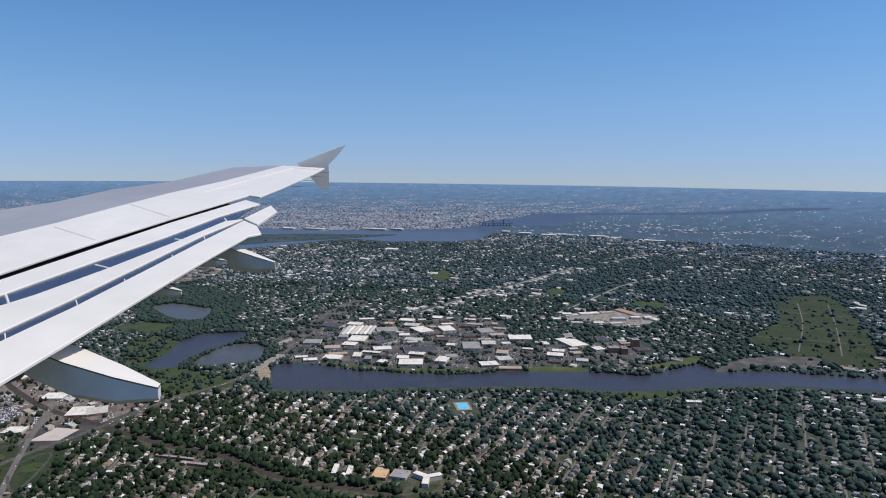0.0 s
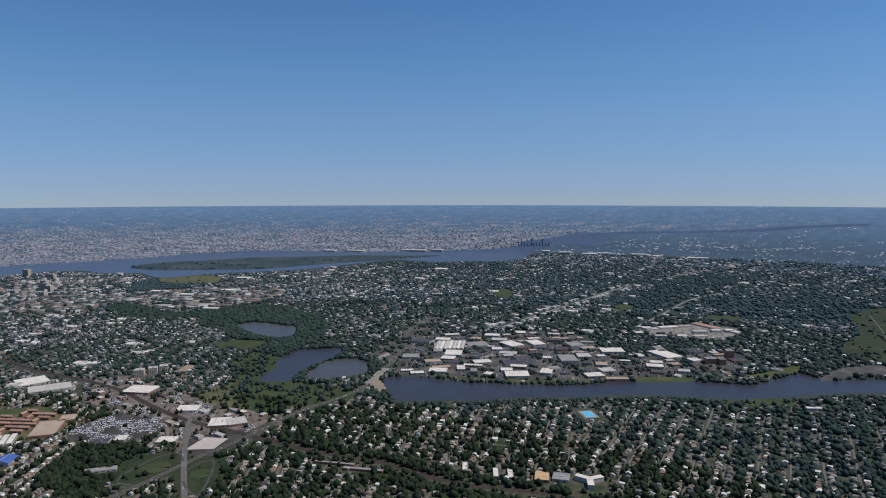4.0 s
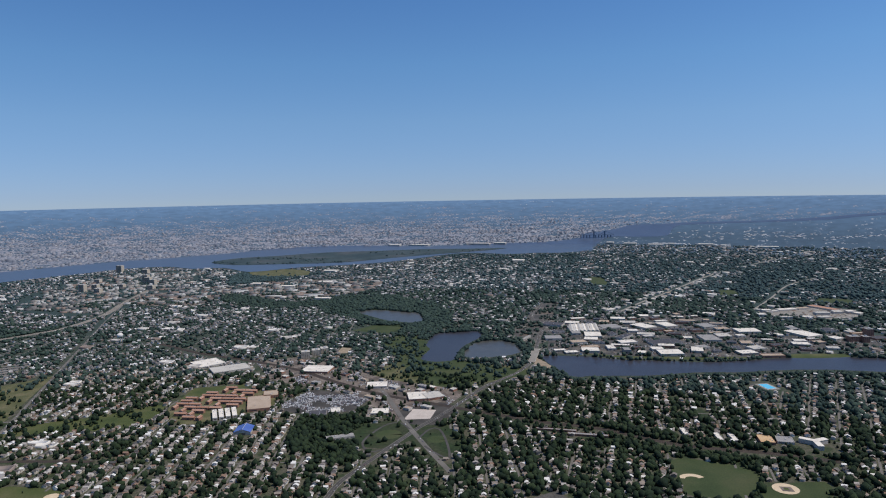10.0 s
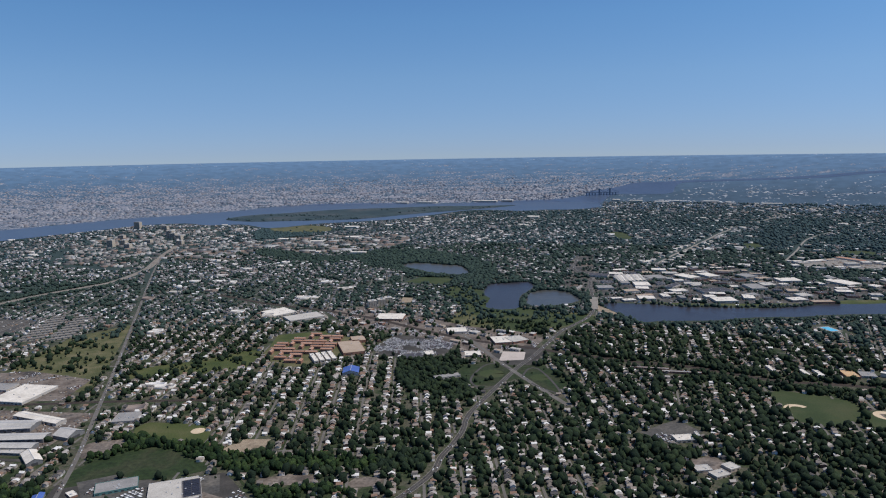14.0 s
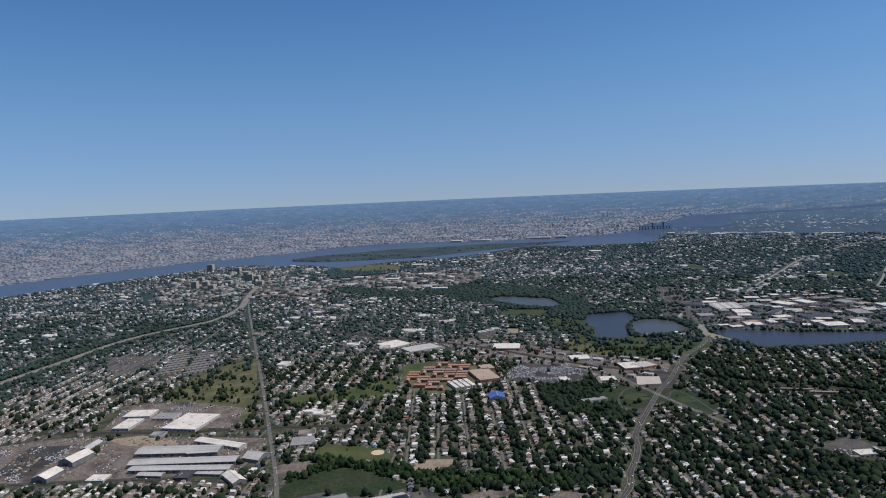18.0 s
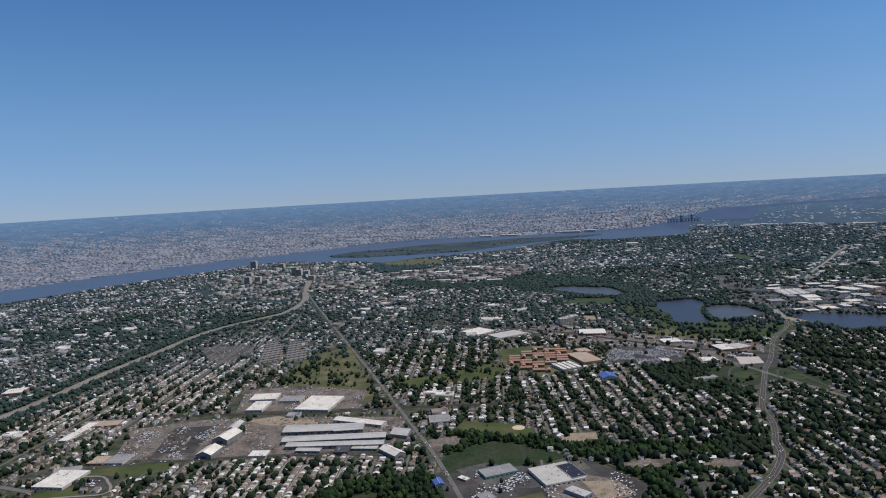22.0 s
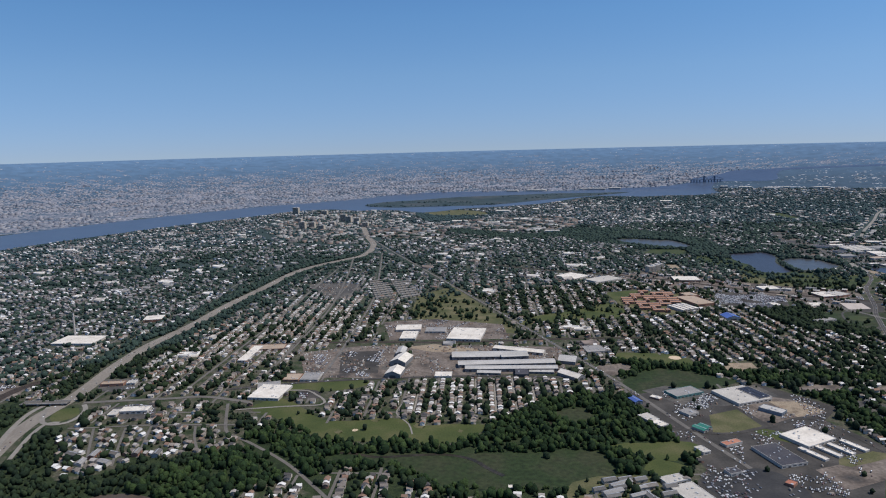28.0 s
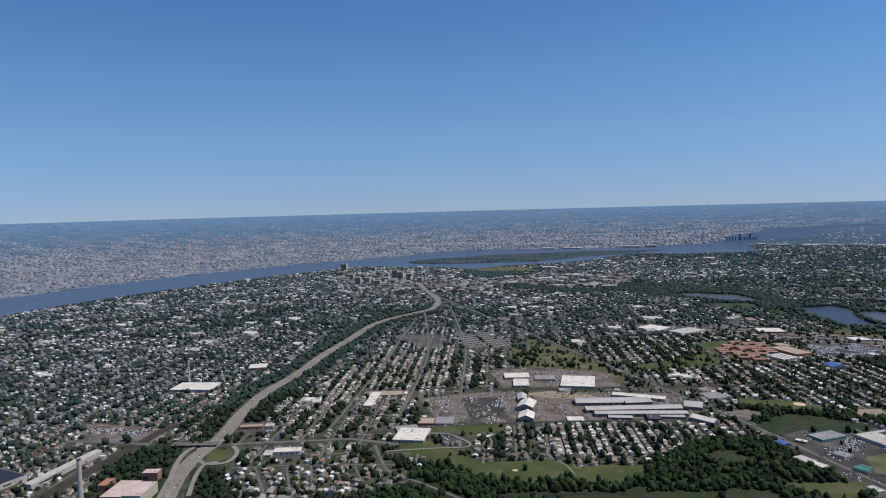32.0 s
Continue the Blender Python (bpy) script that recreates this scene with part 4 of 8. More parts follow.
def box_mesh(name, mat, bevel=0.0):
    """A unit box on its base, 1 by 1 by 1, with its edges taken off."""
    bm = bmesh.new()
    bmesh.ops.create_cube(bm, size=1.0, matrix=Matrix.Translation((0, 0, 0.5)))
    if bevel:
        bmesh.ops.bevel(bm, geom=bm.edges[:], offset=bevel, segments=1, affect="EDGES")
    me = bpy.data.meshes.new(name)
    bm.to_mesh(me)
    bm.free()
    me.materials.append(mat)
    return me


UNIT, DOOR_ME, WIN_ME, SOLAR_ME = (box_mesh(n, M[m], b) for n, m, b in
                                   (("roof_unit", "plant", 0.06), ("door", "dark_wall", 0.02), ("window", "window", 0.02), ("solar_panel", "solar", 0.02)))


def piece(name, me, parent, x, y, z, sx, sy, sz, rz=0.0):
    ob = new(name, me)
    ob.parent = parent
    ob.location, ob.scale, ob.rotation_euler = (x, y, z), (sx, sy, sz), (0, 0, rz)
    return ob


KINDS = (("warehouse", "warehouse"), ("school", "school_building"), ("diner", "diner"), ("garage", "garage"), ("office", "office_building"), ("depot", "depot"),
         ("workshop", "workshop"), ("boathouse", "boathouse"), ("station canopy", "station_canopy"), ("store", "store"), ("shop", "shop"), ("dealership", "dealership"),
         ("motel", "motel"), ("storage", "storage_hall"), ("apartment", "apartment_block"), ("power plant", "power_plant"), ("mill", "mill_building"),
         ("hall", "hall"), ("factory", "factory_shed"), ("shed", "shed"), ("industrial", "industrial_building"), ("modern block", "office_block"), ("tower", "tower_block"))


def start(x, y, a, w, d, label):
    stamp_rect(x, y, a, w + 1.5, d + 1.5)
    name = next((n for k, n in KINDS if k in label), "building")
    root = tagged(new(name), label, name.replace("_", " "))
    root.matrix_basis = Matrix.Translation(laid(x, y)) @ pose(0, 0, 0, 0, 0, a)
    root.empty_display_size = 0.5
    return root, random.Random(int(x * 7 + y * 13))


def prism(outline, z0, z1, top=True, skip_base=True):
    bm = bmesh.new()
    lo = [bm.verts.new((px, py, z0)) for px, py in outline]
    hi = [bm.verts.new((px, py, z1)) for px, py in outline]
    n = len(outline)
    for k in range(n):
        bm.faces.new((lo[k], lo[(k + 1) % n], hi[(k + 1) % n], hi[k]))
    if top:
        bm.faces.new(hi)
    return bm


def rect(w, d):
    return [(-w / 2, -d / 2), (w / 2, -d / 2), (w / 2, d / 2), (-w / 2, d / 2)]


def flat(x, y, a, w, d, h, roof, wall, label):
    """A flat-roofed building: walls, a roof behind a parapet, machinery, doors and windows."""
    root, rnd = start(x, y, a, w, d, label)
    part("wall", prism(rect(w, d), 0, h, top=False), M[wall], root)
    top = part("roof", prism(rect(w - 0.5, d - 0.5), h - 0.4, h - 0.15), M[roof], root)
    bm = bmesh.new()
    outer, inner = rect(w + 0.1, d + 0.1), rect(w - 0.4, d - 0.4)
    rows = [[bm.verts.new((*p, z)) for p in o] for o, z in ((outer, h - 0.3), (outer, h + 0.12), (inner, h + 0.12), (inner, h - 0.2))]
    for r0, r1 in zip(rows, rows[1:]):
        for k in range(4):
            bm.faces.new((r0[k], r0[(k + 1) % 4], r1[(k + 1) % 4], r1[k]))
    part("parapet", bm, M["trim"] if roof in ("white_roof", "gravel_roof") else M[wall], root)
    far = math.hypot(x, y) > 1700
    if "solar" in label:
        nx, ny = max(2, int(w / 6)), max(2, int(d / 3.2))
        for ix, iy in itertools.product(range(nx), range(ny)):
            piece("solar_panel", SOLAR_ME, top, (ix + 0.5) / nx * (w - 2) - (w - 2) / 2, (iy + 0.5) / ny * (d - 2) - (d - 2) / 2, h - 0.12, (w - 2) / nx * 0.92, (d - 2) / ny * 0.8, 0.2)
    elif d > 5:
        for _ in range(1 if far else min(10 if math.hypot(x, y) < 900 else 4, 2 + int(w * d / 120))):
            s = rnd.uniform(0.7, 1.5)
            piece("roof_unit", UNIT, top, rnd.uniform(-0.4, 0.4) * w, rnd.uniform(-0.4, 0.4) * d, h - 0.16, s, s * rnd.uniform(0.6, 1.5), rnd.uniform(0.4, 0.8))
    if not far and h > 2.3:
        n = max(1, min(9 if math.hypot(x, y) < 900 else 2, int(w / 4.5)))
        for k in range(n):
            px = (k + 0.5) / n * w - w / 2
            if k % 3 == 1:
                piece("door", DOOR_ME, root, px, -d / 2 - 0.03, 0, min(2.2, w / n * 0.6), 0.12, min(1.9, h * 0.55))
            else:
                piece("window", WIN_ME, root, px, -d / 2 - 0.02, h * 0.35, w / n * 0.6, 0.1, h * 0.25)


def gabled(x, y, a, w, d, h, roof, wall, label, rise=None):
    """A gabled shed with overhanging roof slopes and a wide door."""
    root, rnd = start(x, y, a, w, d, label)
    along = d > w  # the ridge runs along the longer side
    L, W = (d, w) if along else (w, d)
    rise = rise or W * 0.2
    turn = math.pi / 2 if along else 0.0

    def rot(px, py, z):
        return (-py, px, z) if along else (px, py, z)
    bm = bmesh.new()
    e = [[bm.verts.new(rot(sx * L / 2, sy * W / 2, z)) for sy, z in ((-1, 0), (-1, h), (0, h + rise), (1, h), (1, 0))] for sx in (-1, 1)]
    bm.faces.new(e[0][::-1])
    bm.faces.new(e[1])
    bm.faces.new((e[0][0], e[1][0], e[1][1], e[0][1]))
    bm.faces.new((e[0][3], e[1][3], e[1][4], e[0][4]))
    part("wall", bm, M[wall], root)
    for side in (-1, 1):
        bm = bmesh.new()
        o = 0.3
        lo = [bm.verts.new(rot(sx * (L / 2 + o), py, pz)) for sx, py, pz in ((-1, side * (W / 2 + o), h - 0.1), (1, side * (W / 2 + o), h - 0.1), (1, 0, h + rise + 0.06), (-1, 0, h + rise + 0.06))]
        hi = [bm.verts.new(v.co + Vector((0, 0, 0.16))) for v in lo]
        bm.faces.new(hi)
        for k in range(4):
            bm.faces.new((lo[k], lo[(k + 1) % 4], hi[(k + 1) % 4], hi[k]))
        bmesh.ops.recalc_face_normals(bm, faces=bm.faces[:])
        part("roof_slope", bm, M[roof], root)
    ridge = piece("ridge_cap", UNIT, root, 0, 0, h + rise + 0.12, *((0.5, L, 0.14) if along else (L, 0.5, 0.14)))
    if along:
        piece("door", DOOR_ME, root, 0, -d / 2 - 0.03, 0, w * 0.4, 0.14, h * 0.7)
    else:
        for k in range(max(1, int(w / 8))):
            piece("door", DOOR_ME, root, (k + 0.5) * 8 - int(w / 8) * 4, -d / 2 - 0.03, 0, 2.4, 0.12, h * 0.6)
    return root


def shed(x, y, a, w, d, h, roof, wall, label):
    """A long factory shed: a low gable with ribs, a vent along the ridge and strips of roof lights."""
    root = gabled(x, y, a, w, d, h, roof, wall, label, rise=max(0.9, d * 0.09))
    for k in range(int(w / 7)):
        px = (k + 0.5) * 7 - int(w / 7) * 3.5
        piece("window", WIN_ME, root, px, -d / 2 - 0.02, h * 0.55, 4.2, 0.1, h * 0.2)


def canopy(x, y, a, w, d, h, roof, wall, label):
    """A bright pitched roof on posts or low walls."""
    root = gabled(x, y, a, w, d, h, roof, wall, label, rise=max(0.6, min(w, d) * 0.15))
    for sx, sy in ((-1, -1), (1, -1), (1, 1), (-1, 1)):
        piece("post", UNIT, root, sx * (w / 2 + 0.1), sy * (d / 2 + 0.1), 0, 0.25, 0.25, h)


def tower(x, y, a, w, d, h, roof, wall, label):
    """A high-rise block with rows of windows."""
    w, d = max(w, 6.0), min(max(d, 6.0), 14.0)
    root, rnd = start(x, y, a, w, d, label)
    part("wall", prism(rect(w, d), 0, h, top=False), M[wall], root)
    top = part("roof", prism(rect(w + 0.2, d + 0.2), h, h + 0.3), M[roof], root)
    piece("roof_house", UNIT, top, w * 0.1, 0, h + 0.3, w * 0.3, d * 0.4, 1.4)
    floors, n = max(2, int(h / 2.0)), max(2, int(w / 2.6))
    far = math.hypot(x, y) > 1600
    for f in range(floors):
        z = (f + 0.35) * h / floors
        if far:
            piece("window_band", WIN_ME, root, 0, -d / 2 - 0.02, z, w * 0.88, 0.1, h / floors * 0.45)
        else:
            for k in range(n):
                piece("window", WIN_ME, root, (k + 0.5) / n * w - w / 2, -d / 2 - 0.02, z, w / n * 0.55, 0.1, h / floors * 0.45)


# the buildings that stand out: x, y, turn, width, depth, height, roof, wall
shed(-358.7, 606.9, -8.9, 25.2, 8.1, 2.3, 'steel_roof', 'steel_wall', 'low pale steel shed in front of the works')
shed(-334.1, 616.4, -3.8, 99.4, 11.3, 3.6, 'steel_roof', 'steel_wall', 'long grey steel factory shed with ribbed roof')
shed(-337.5, 633.7, -0.8, 106.7, 14.7, 3.96, 'steel_roof', 'steel_wall', 'long grey steel factory shed with ribbed roof')
shed(-353.5, 664.9, -2.4, 86.2, 20.7, 3.6, 'steel_roof', 'steel_wall', 'long grey steel factory shed with ribbed roof')
shed(-325.9, 654.7, 2.6, 30.9, 7.7, 4.32, 'steel_roof', 'steel_wall', 'small high steel shed among longer ones')
shed(-317.5, 681.9, -24.3, 61.1, 12.1, 3.24, 'white_roof', 'pale_wall', 'long white-roofed shed beside the railway')
flat(-302.6, 607.4, -8.8, 26.7, 13.0, 2.34, 'steel_roof', 'steel_wall', 'office block of the works with pale roof')
flat(-324.3, 604.0, -4.8, 14.1, 23.9, 3.51, 'dark_roof', 'dark_wall', 'dark loading building of the works')
flat(-407.5, 604.9, -4.8, 17.9, 14.5, 1.95, 'white_roof', 'pale_wall', 'low pale building by the works street')
flat(-375.5, 756.2, -12.3, 42.9, 53.4, 3.12, 'white_roof', 'pale_wall', 'large white flat-roofed warehouse')
flat(-451.4, 793.8, -1.1, 33.6, 25.7, 3.12, 'white_roof', 'pale_wall', 'white flat-roofed warehouse beside a paved yard')
flat(-449.5, 756.6, -5.6, 20.1, 34.3, 3.12, 'white_roof', 'pale_wall', 'white flat-roofed warehouse beside a paved yard')
flat(-415.1, 782.4, -5.8, 26.7, 22.4, 2.34, 'grey_roof', 'pale_wall', 'low grey depot building')
gabled(-454.1, 652.9, -17.7, 18.1, 27.3, 5, 'white_roof', 'steel_wall', 'pale steel gabled barn with wide door')
gabled(-459.4, 611.8, -11.0, 16.6, 22.3, 4.5, 'white_roof', 'steel_wall', 'pale steel gabled barn with wide door')
gabled(-456.0, 686.4, -5.2, 10.6, 24.6, 4, 'steel_roof', 'steel_wall', 'grey steel gabled barn by the yard')
flat(-581.7, 565.5, -9.9, 31.6, 37.9, 2.73, 'white_roof', 'pale_wall', 'white-roofed school building with several wings')
flat(-587.3, 582.5, 11.9, 22.8, 23.3, 2.5, 'grey_roof', 'pale_wall', 'higher school hall with curved grey roof')
flat(-636.8, 697.7, -5.1, 10.7, 58.3, 2.73, 'white_roof', 'pale_wall', 'long white-roofed hall among row houses')
flat(-622.4, 722.7, 1.0, 42.4, 19.5, 2.34, 'tan_roof', 'brick_wall', 'long low brick building with tan roof')
flat(-548.5, 609.1, -4.7, 19.3, 23.4, 2.34, 'grey_roof', 'pale_wall', 'low grey depot by the works street')
flat(-568.0, 608.8, -4.7, 17.0, 19.8, 2.34, 'tan_roof', 'brick_wall', 'low tan-roofed building by the works street')
gabled(-267.7, 639.8, 67.0, 19.0, 19.4, 3.5, 'steel_roof', 'steel_wall', 'narrow grey steel shed by the avenue')
gabled(-274.4, 589.3, 38.5, 12.5, 27.1, 3.5, 'white_roof', 'steel_wall', 'pale steel shed by the avenue')
flat(-229.4, 679.2, 5.4, 23.6, 23.9, 2.34, 'grey_roof', 'pale_wall', 'low grey building behind the avenue')
flat(-176.8, 534.0, 20.6, 31.5, 18.0, 2.5, 'grey_roof', 'teal_wall', 'grey-roofed shop with a teal front')
flat(-127.3, 520.9, 17.7, 37.3, 36.7, 2.96, 'gravel_roof', 'pale_wall', 'large pale gravel-roofed store')
flat(-114.0, 523.8, 19.5, 14.2, 29.6, 3.28, 'dark_roof', 'pale_wall', 'store roof covered in dark solar panels')
flat(-115.6, 484.0, 41.2, 10.8, 20.4, 3.12, 'steel_roof', 'blue_wall', 'grey-blue steel shed on a dirt lot')
flat(-190.1, 485.3, 27.9, 12.1, 12.0, 2.34, 'grey_roof', 'pale_wall', 'small grey-roofed garage on a car lot')
flat(-207.2, 523.2, 45.3, 5.7, 9.8, 1.87, 'white_roof', 'brick_wall', 'small white-roofed diner by the avenue')
flat(-229.3, 475.5, 22.4, 11.0, 15.4, 2.34, 'gravel_roof', 'pale_wall', 'pale flat-roofed workshop by the woods')
flat(-224.1, 461.9, 28.7, 8.8, 12.1, 2.5, 'white_roof', 'pale_wall', 'white-roofed shop by the avenue')
canopy(-229.7, 516.1, 16.7, 7.8, 14.3, 3, 'blue_roof', 'blue_wall', 'bright blue pitched shop roof')
canopy(-193.7, 449.8, 31.5, 5.9, 12.0, 2.2, 'green_roof', 'pale_wall', 'bright green canopy over parked vehicles')
canopy(-188.6, 453.2, 29.1, 6.3, 9.8, 2.2, 'green_roof', 'pale_wall', 'bright green canopy over parked vehicles')
flat(-179.6, 421.6, 22.1, 16.6, 6.6, 2.18, 'red_roof', 'pale_wall', 'small store with an orange-red roof band')
flat(-207.6, 409.8, 20.6, 7.2, 10.6, 2.65, 'gravel_roof', 'pale_wall', 'small two-storey pale office by the avenue')
flat(-153.7, 397.6, 12.7, 22.5, 34.1, 2.5, 'dark_roof', 'pale_wall', 'long dark-roofed store with pale front')
flat(-198.9, 373.9, 16.0, 10.3, 7.8, 2.5, 'dark_roof', 'pale_wall', 'dark-roofed shop alone in a car park')
flat(-115.6, 427.0, 24.9, 32.3, 26.7, 2.65, 'white_roof', 'pale_wall', 'large white storage hall with flat roof')
flat(-126.4, 398.9, 24.1, 4.4, 23.4, 1.72, 'white_roof', 'pale_wall', 'long low white storage unit row')
flat(-112.9, 402.9, 24.0, 4.5, 21.8, 1.72, 'white_roof', 'pale_wall', 'long low white storage unit row')
flat(-100.9, 405.7, 23.9, 4.6, 21.0, 1.72, 'white_roof', 'pale_wall', 'long low white storage unit row')
flat(-87.5, 410.9, 23.9, 4.7, 21.6, 1.72, 'white_roof', 'pale_wall', 'long low white storage unit row')
flat(-166.3, 355.0, 41.1, 6.9, 6.1, 2.03, 'red_roof', 'brick_wall', 'small red-roofed shop by the car park')
flat(-237.0, 335.0, 17.4, 19.0, 45.0, 2.4, 'gravel_roof', 'pale_wall', 'long pale flat-roofed store beside a black car park')
flat(-246.5, 364.0, 17.4, 17.0, 10.0, 2.9, 'gravel_roof', 'pale_wall', 'higher pale front block of a long store')
gabled(-285.1, 360.0, 24.1, 17.5, 4.8, 2.8, 'grey_roof', 'pale_wall', 'grey-roofed apartment block by the woods')
gabled(-293.6, 348.9, 20.5, 15.2, 5.2, 2.8, 'grey_roof', 'pale_wall', 'grey-roofed apartment block by the woods')
gabled(-269.7, 354.7, 21.0, 15.4, 3.9, 2.8, 'grey_roof', 'pale_wall', 'grey-roofed apartment block by the woods')
gabled(-276.0, 344.2, 20.6, 14.9, 3.7, 2.8, 'grey_roof', 'pale_wall', 'grey-roofed apartment block by the woods')
flat(-362.3, 361.0, -3.4, 4.8, 4.0, 1.95, 'white_roof', 'pale_wall', "small white-roofed building at the wood's edge")
flat(-165.6, 1120.4, 40.3, 42.7, 43.7, 3.12, 'white_roof', 'pale_wall', 'long white-roofed warehouse beside the railway')
flat(-119.0, 1083.8, 30.0, 56.4, 33.8, 3.12, 'gravel_roof', 'pale_wall', 'wide pale-roofed warehouse beside the railway')
flat(-68.7, 859.2, 19.8, 5.5, 33.7, 3.9, 'white_roof', 'pale_wall', 'white modern block with dark window bands')
flat(-61.6, 862.1, 19.8, 5.6, 33.8, 3.9, 'white_roof', 'pale_wall', 'white modern block with dark window bands')
flat(-54.4, 865.1, 19.8, 5.6, 34.0, 3.9, 'white_roof', 'pale_wall', 'white modern block with dark window bands')
flat(-47.2, 868.1, 19.8, 5.6, 34.1, 3.9, 'white_roof', 'pale_wall', 'white modern block with dark window bands')
flat(-25.5, 903.6, 14.9, 29.7, 56.2, 3.9, 'tan_roof', 'brick_wall', 'tan-roofed brick mill building')
flat(-19.8, 942.5, 12.3, 19.2, 23.7, 3.9, 'tan_roof', 'brick_wall', 'tan-roofed brick mill wing')
canopy(-15.8, 802.4, 1.9, 19.0, 20.8, 4, 'blue_roof', 'pale_wall', 'bright blue-roofed community building')
tower(-13.9, 1150.6, 12.3, 14.1, 38.2, 11, 'gravel_roof', 'tan_wall', 'tan high-rise apartment building with window rows')
tower(0.6, 1166.5, 13.6, 13.4, 38.9, 10, 'gravel_roof', 'tan_wall', 'tan high-rise apartment building with window rows')
tower(11.7, 1183.1, 15.1, 12.7, 39.5, 9, 'gravel_roof', 'tan_wall', 'tan high-rise apartment building with window rows')
flat(21.2, 1069.3, -9.3, 43.0, 36.0, 3.12, 'white_roof', 'brick_wall', 'white-roofed store beside the railway')
flat(121.1, 977.4, 1.6, 28.4, 23.9, 3.12, 'white_roof', 'pale_wall', 'white-roofed store beside the railway')
flat(180.1, 920.9, 7.6, 25.8, 31.1, 3.12, 'white_roof', 'brick_wall', 'white-roofed store near the circle')
flat(200.9, 921.3, 22.8, 23.7, 24.2, 3.51, 'gravel_roof', 'brick_wall', 'pale gravel-roofed brick store near the circle')
flat(134.8, 862.9, 1.8, 22.3, 18.9, 2.34, 'white_roof', 'pale_wall', 'low white motel by the circle')
flat(57.9, 861.3, 7.5, 22.8, 16.3, 2.34, 'dark_roof', 'pale_wall', 'dark-roofed dealership by the car park')
flat(79.0, 870.5, 7.6, 11.6, 16.6, 2.34, 'white_roof', 'pale_wall', 'small white-roofed shop by the car park')
flat(98.3, 776.9, 18.0, 30.7, 9.2, 2.73, 'grey_roof', 'pale_wall', 'long low building among trees')
flat(305.1, 588.3, 3.5, 18.2, 11.9, 3.12, 'white_roof', 'tan_wall', 'white-roofed school hall among trees')
flat(320.6, 596.6, -3.8, 3.0, 9.7, 2.34, 'gravel_roof', 'tan_wall', 'tan school wing among trees')
flat(297.9, 530.9, 4.5, 13.3, 9.4, 2.34, 'gravel_roof', 'tan_wall', 'tan flat-roofed hall among trees')
flat(307.7, 520.9, 19.5, 14.0, 9.9, 2.34, 'gravel_roof', 'tan_wall', 'tan flat-roofed hall among trees')
flat(322.5, 532.8, 23.5, 10.5, 10.6, 2.34, 'gravel_roof', 'tan_wall', 'tan flat-roofed hall among trees')
flat(557.5, 743.1, -11.3, 14.8, 22.8, 3.12, 'orange_roof', 'brick_wall', 'orange-roofed school building among trees')
flat(576.7, 741.2, -17.1, 16.6, 17.3, 2.73, 'grey_roof', 'pale_wall', 'grey-roofed school wing among trees')
flat(511.2, 753.8, -4.1, 5.1, 21.5, 2.73, 'white_roof', 'pale_wall', 'white-roofed apartment block among dark trees')
flat(526.0, 750.8, -4.1, 5.1, 21.3, 2.73, 'white_roof', 'pale_wall', 'white-roofed apartment block among dark trees')
flat(480.5, 771.0, -4.1, 5.2, 20.3, 2.73, 'white_roof', 'pale_wall', 'white-roofed apartment block among dark trees')
flat(341.1, 786.5, -14.7, 44.8, 4.1, 2.34, 'grey_roof', 'brick_wall', 'long station canopy beside the tracks')
flat(373.2, 768.6, -14.4, 44.1, 5.1, 2.34, 'grey_roof', 'brick_wall', 'long station canopy beside the tracks')
flat(491.8, 1274.2, -8.2, 29.8, 37.9, 4, 'white_roof', 'pale_wall', 'white-roofed industrial building by the river')
flat(465.5, 1316.2, -2.0, 16.6, 68.6, 4, 'grey_roof', 'pale_wall', 'grey-roofed industrial building by the river')
flat(497.1, 1342.9, -2.0, 8.6, 50.8, 4, 'white_roof', 'pale_wall', 'white-roofed industrial building by the river')
flat(497.5, 1339.0, 21.0, 9.2, 46.6, 4, 'white_roof', 'pale_wall', 'white-roofed industrial building by the river')
flat(509.8, 1337.9, 26.0, 7.7, 41.2, 4, 'grey_roof', 'pale_wall', 'grey-roofed industrial building by the river')
flat(540.2, 1341.2, 8.8, 38.8, 34.2, 4, 'grey_roof', 'pale_wall', 'grey-roofed industrial building by the river')
flat(573.2, 1301.8, -2.0, 18.7, 16.9, 4, 'white_roof', 'pale_wall', 'white-roofed industrial building by the river')
flat(605.1, 1341.7, 28.3, 29.0, 43.1, 4, 'white_roof', 'pale_wall', 'white-roofed industrial building by the river')
flat(652.3, 1349.4, 15.0, 25.3, 39.8, 4, 'white_roof', 'pale_wall', 'white-roofed industrial building by the river')
flat(543.2, 1251.7, 47.1, 38.7, 15.3, 4, 'dark_roof', 'pale_wall', 'dark-roofed industrial building by the river')
flat(537.5, 1209.5, 9.4, 30.3, 20.7, 4, 'white_roof', 'pale_wall', 'white-roofed industrial building by the river')
flat(461.3, 1156.3, -7.3, 28.6, 24.3, 4, 'white_roof', 'pale_wall', 'white-roofed industrial building by the river')
flat(499.2, 1169.8, -1.9, 13.5, 24.5, 4, 'white_roof', 'pale_wall', 'white-roofed industrial building by the river')
flat(540.7, 1132.4, -27.1, 12.2, 16.4, 4, 'white_roof', 'pale_wall', 'white-roofed industrial building by the river')
flat(572.8, 1155.5, -1.9, 19.4, 17.4, 4, 'white_roof', 'pale_wall', 'white-roofed industrial building by the river')
flat(585.6, 1128.0, -1.9, 37.4, 31.1, 4, 'white_roof', 'pale_wall', 'white-roofed industrial building by the river')
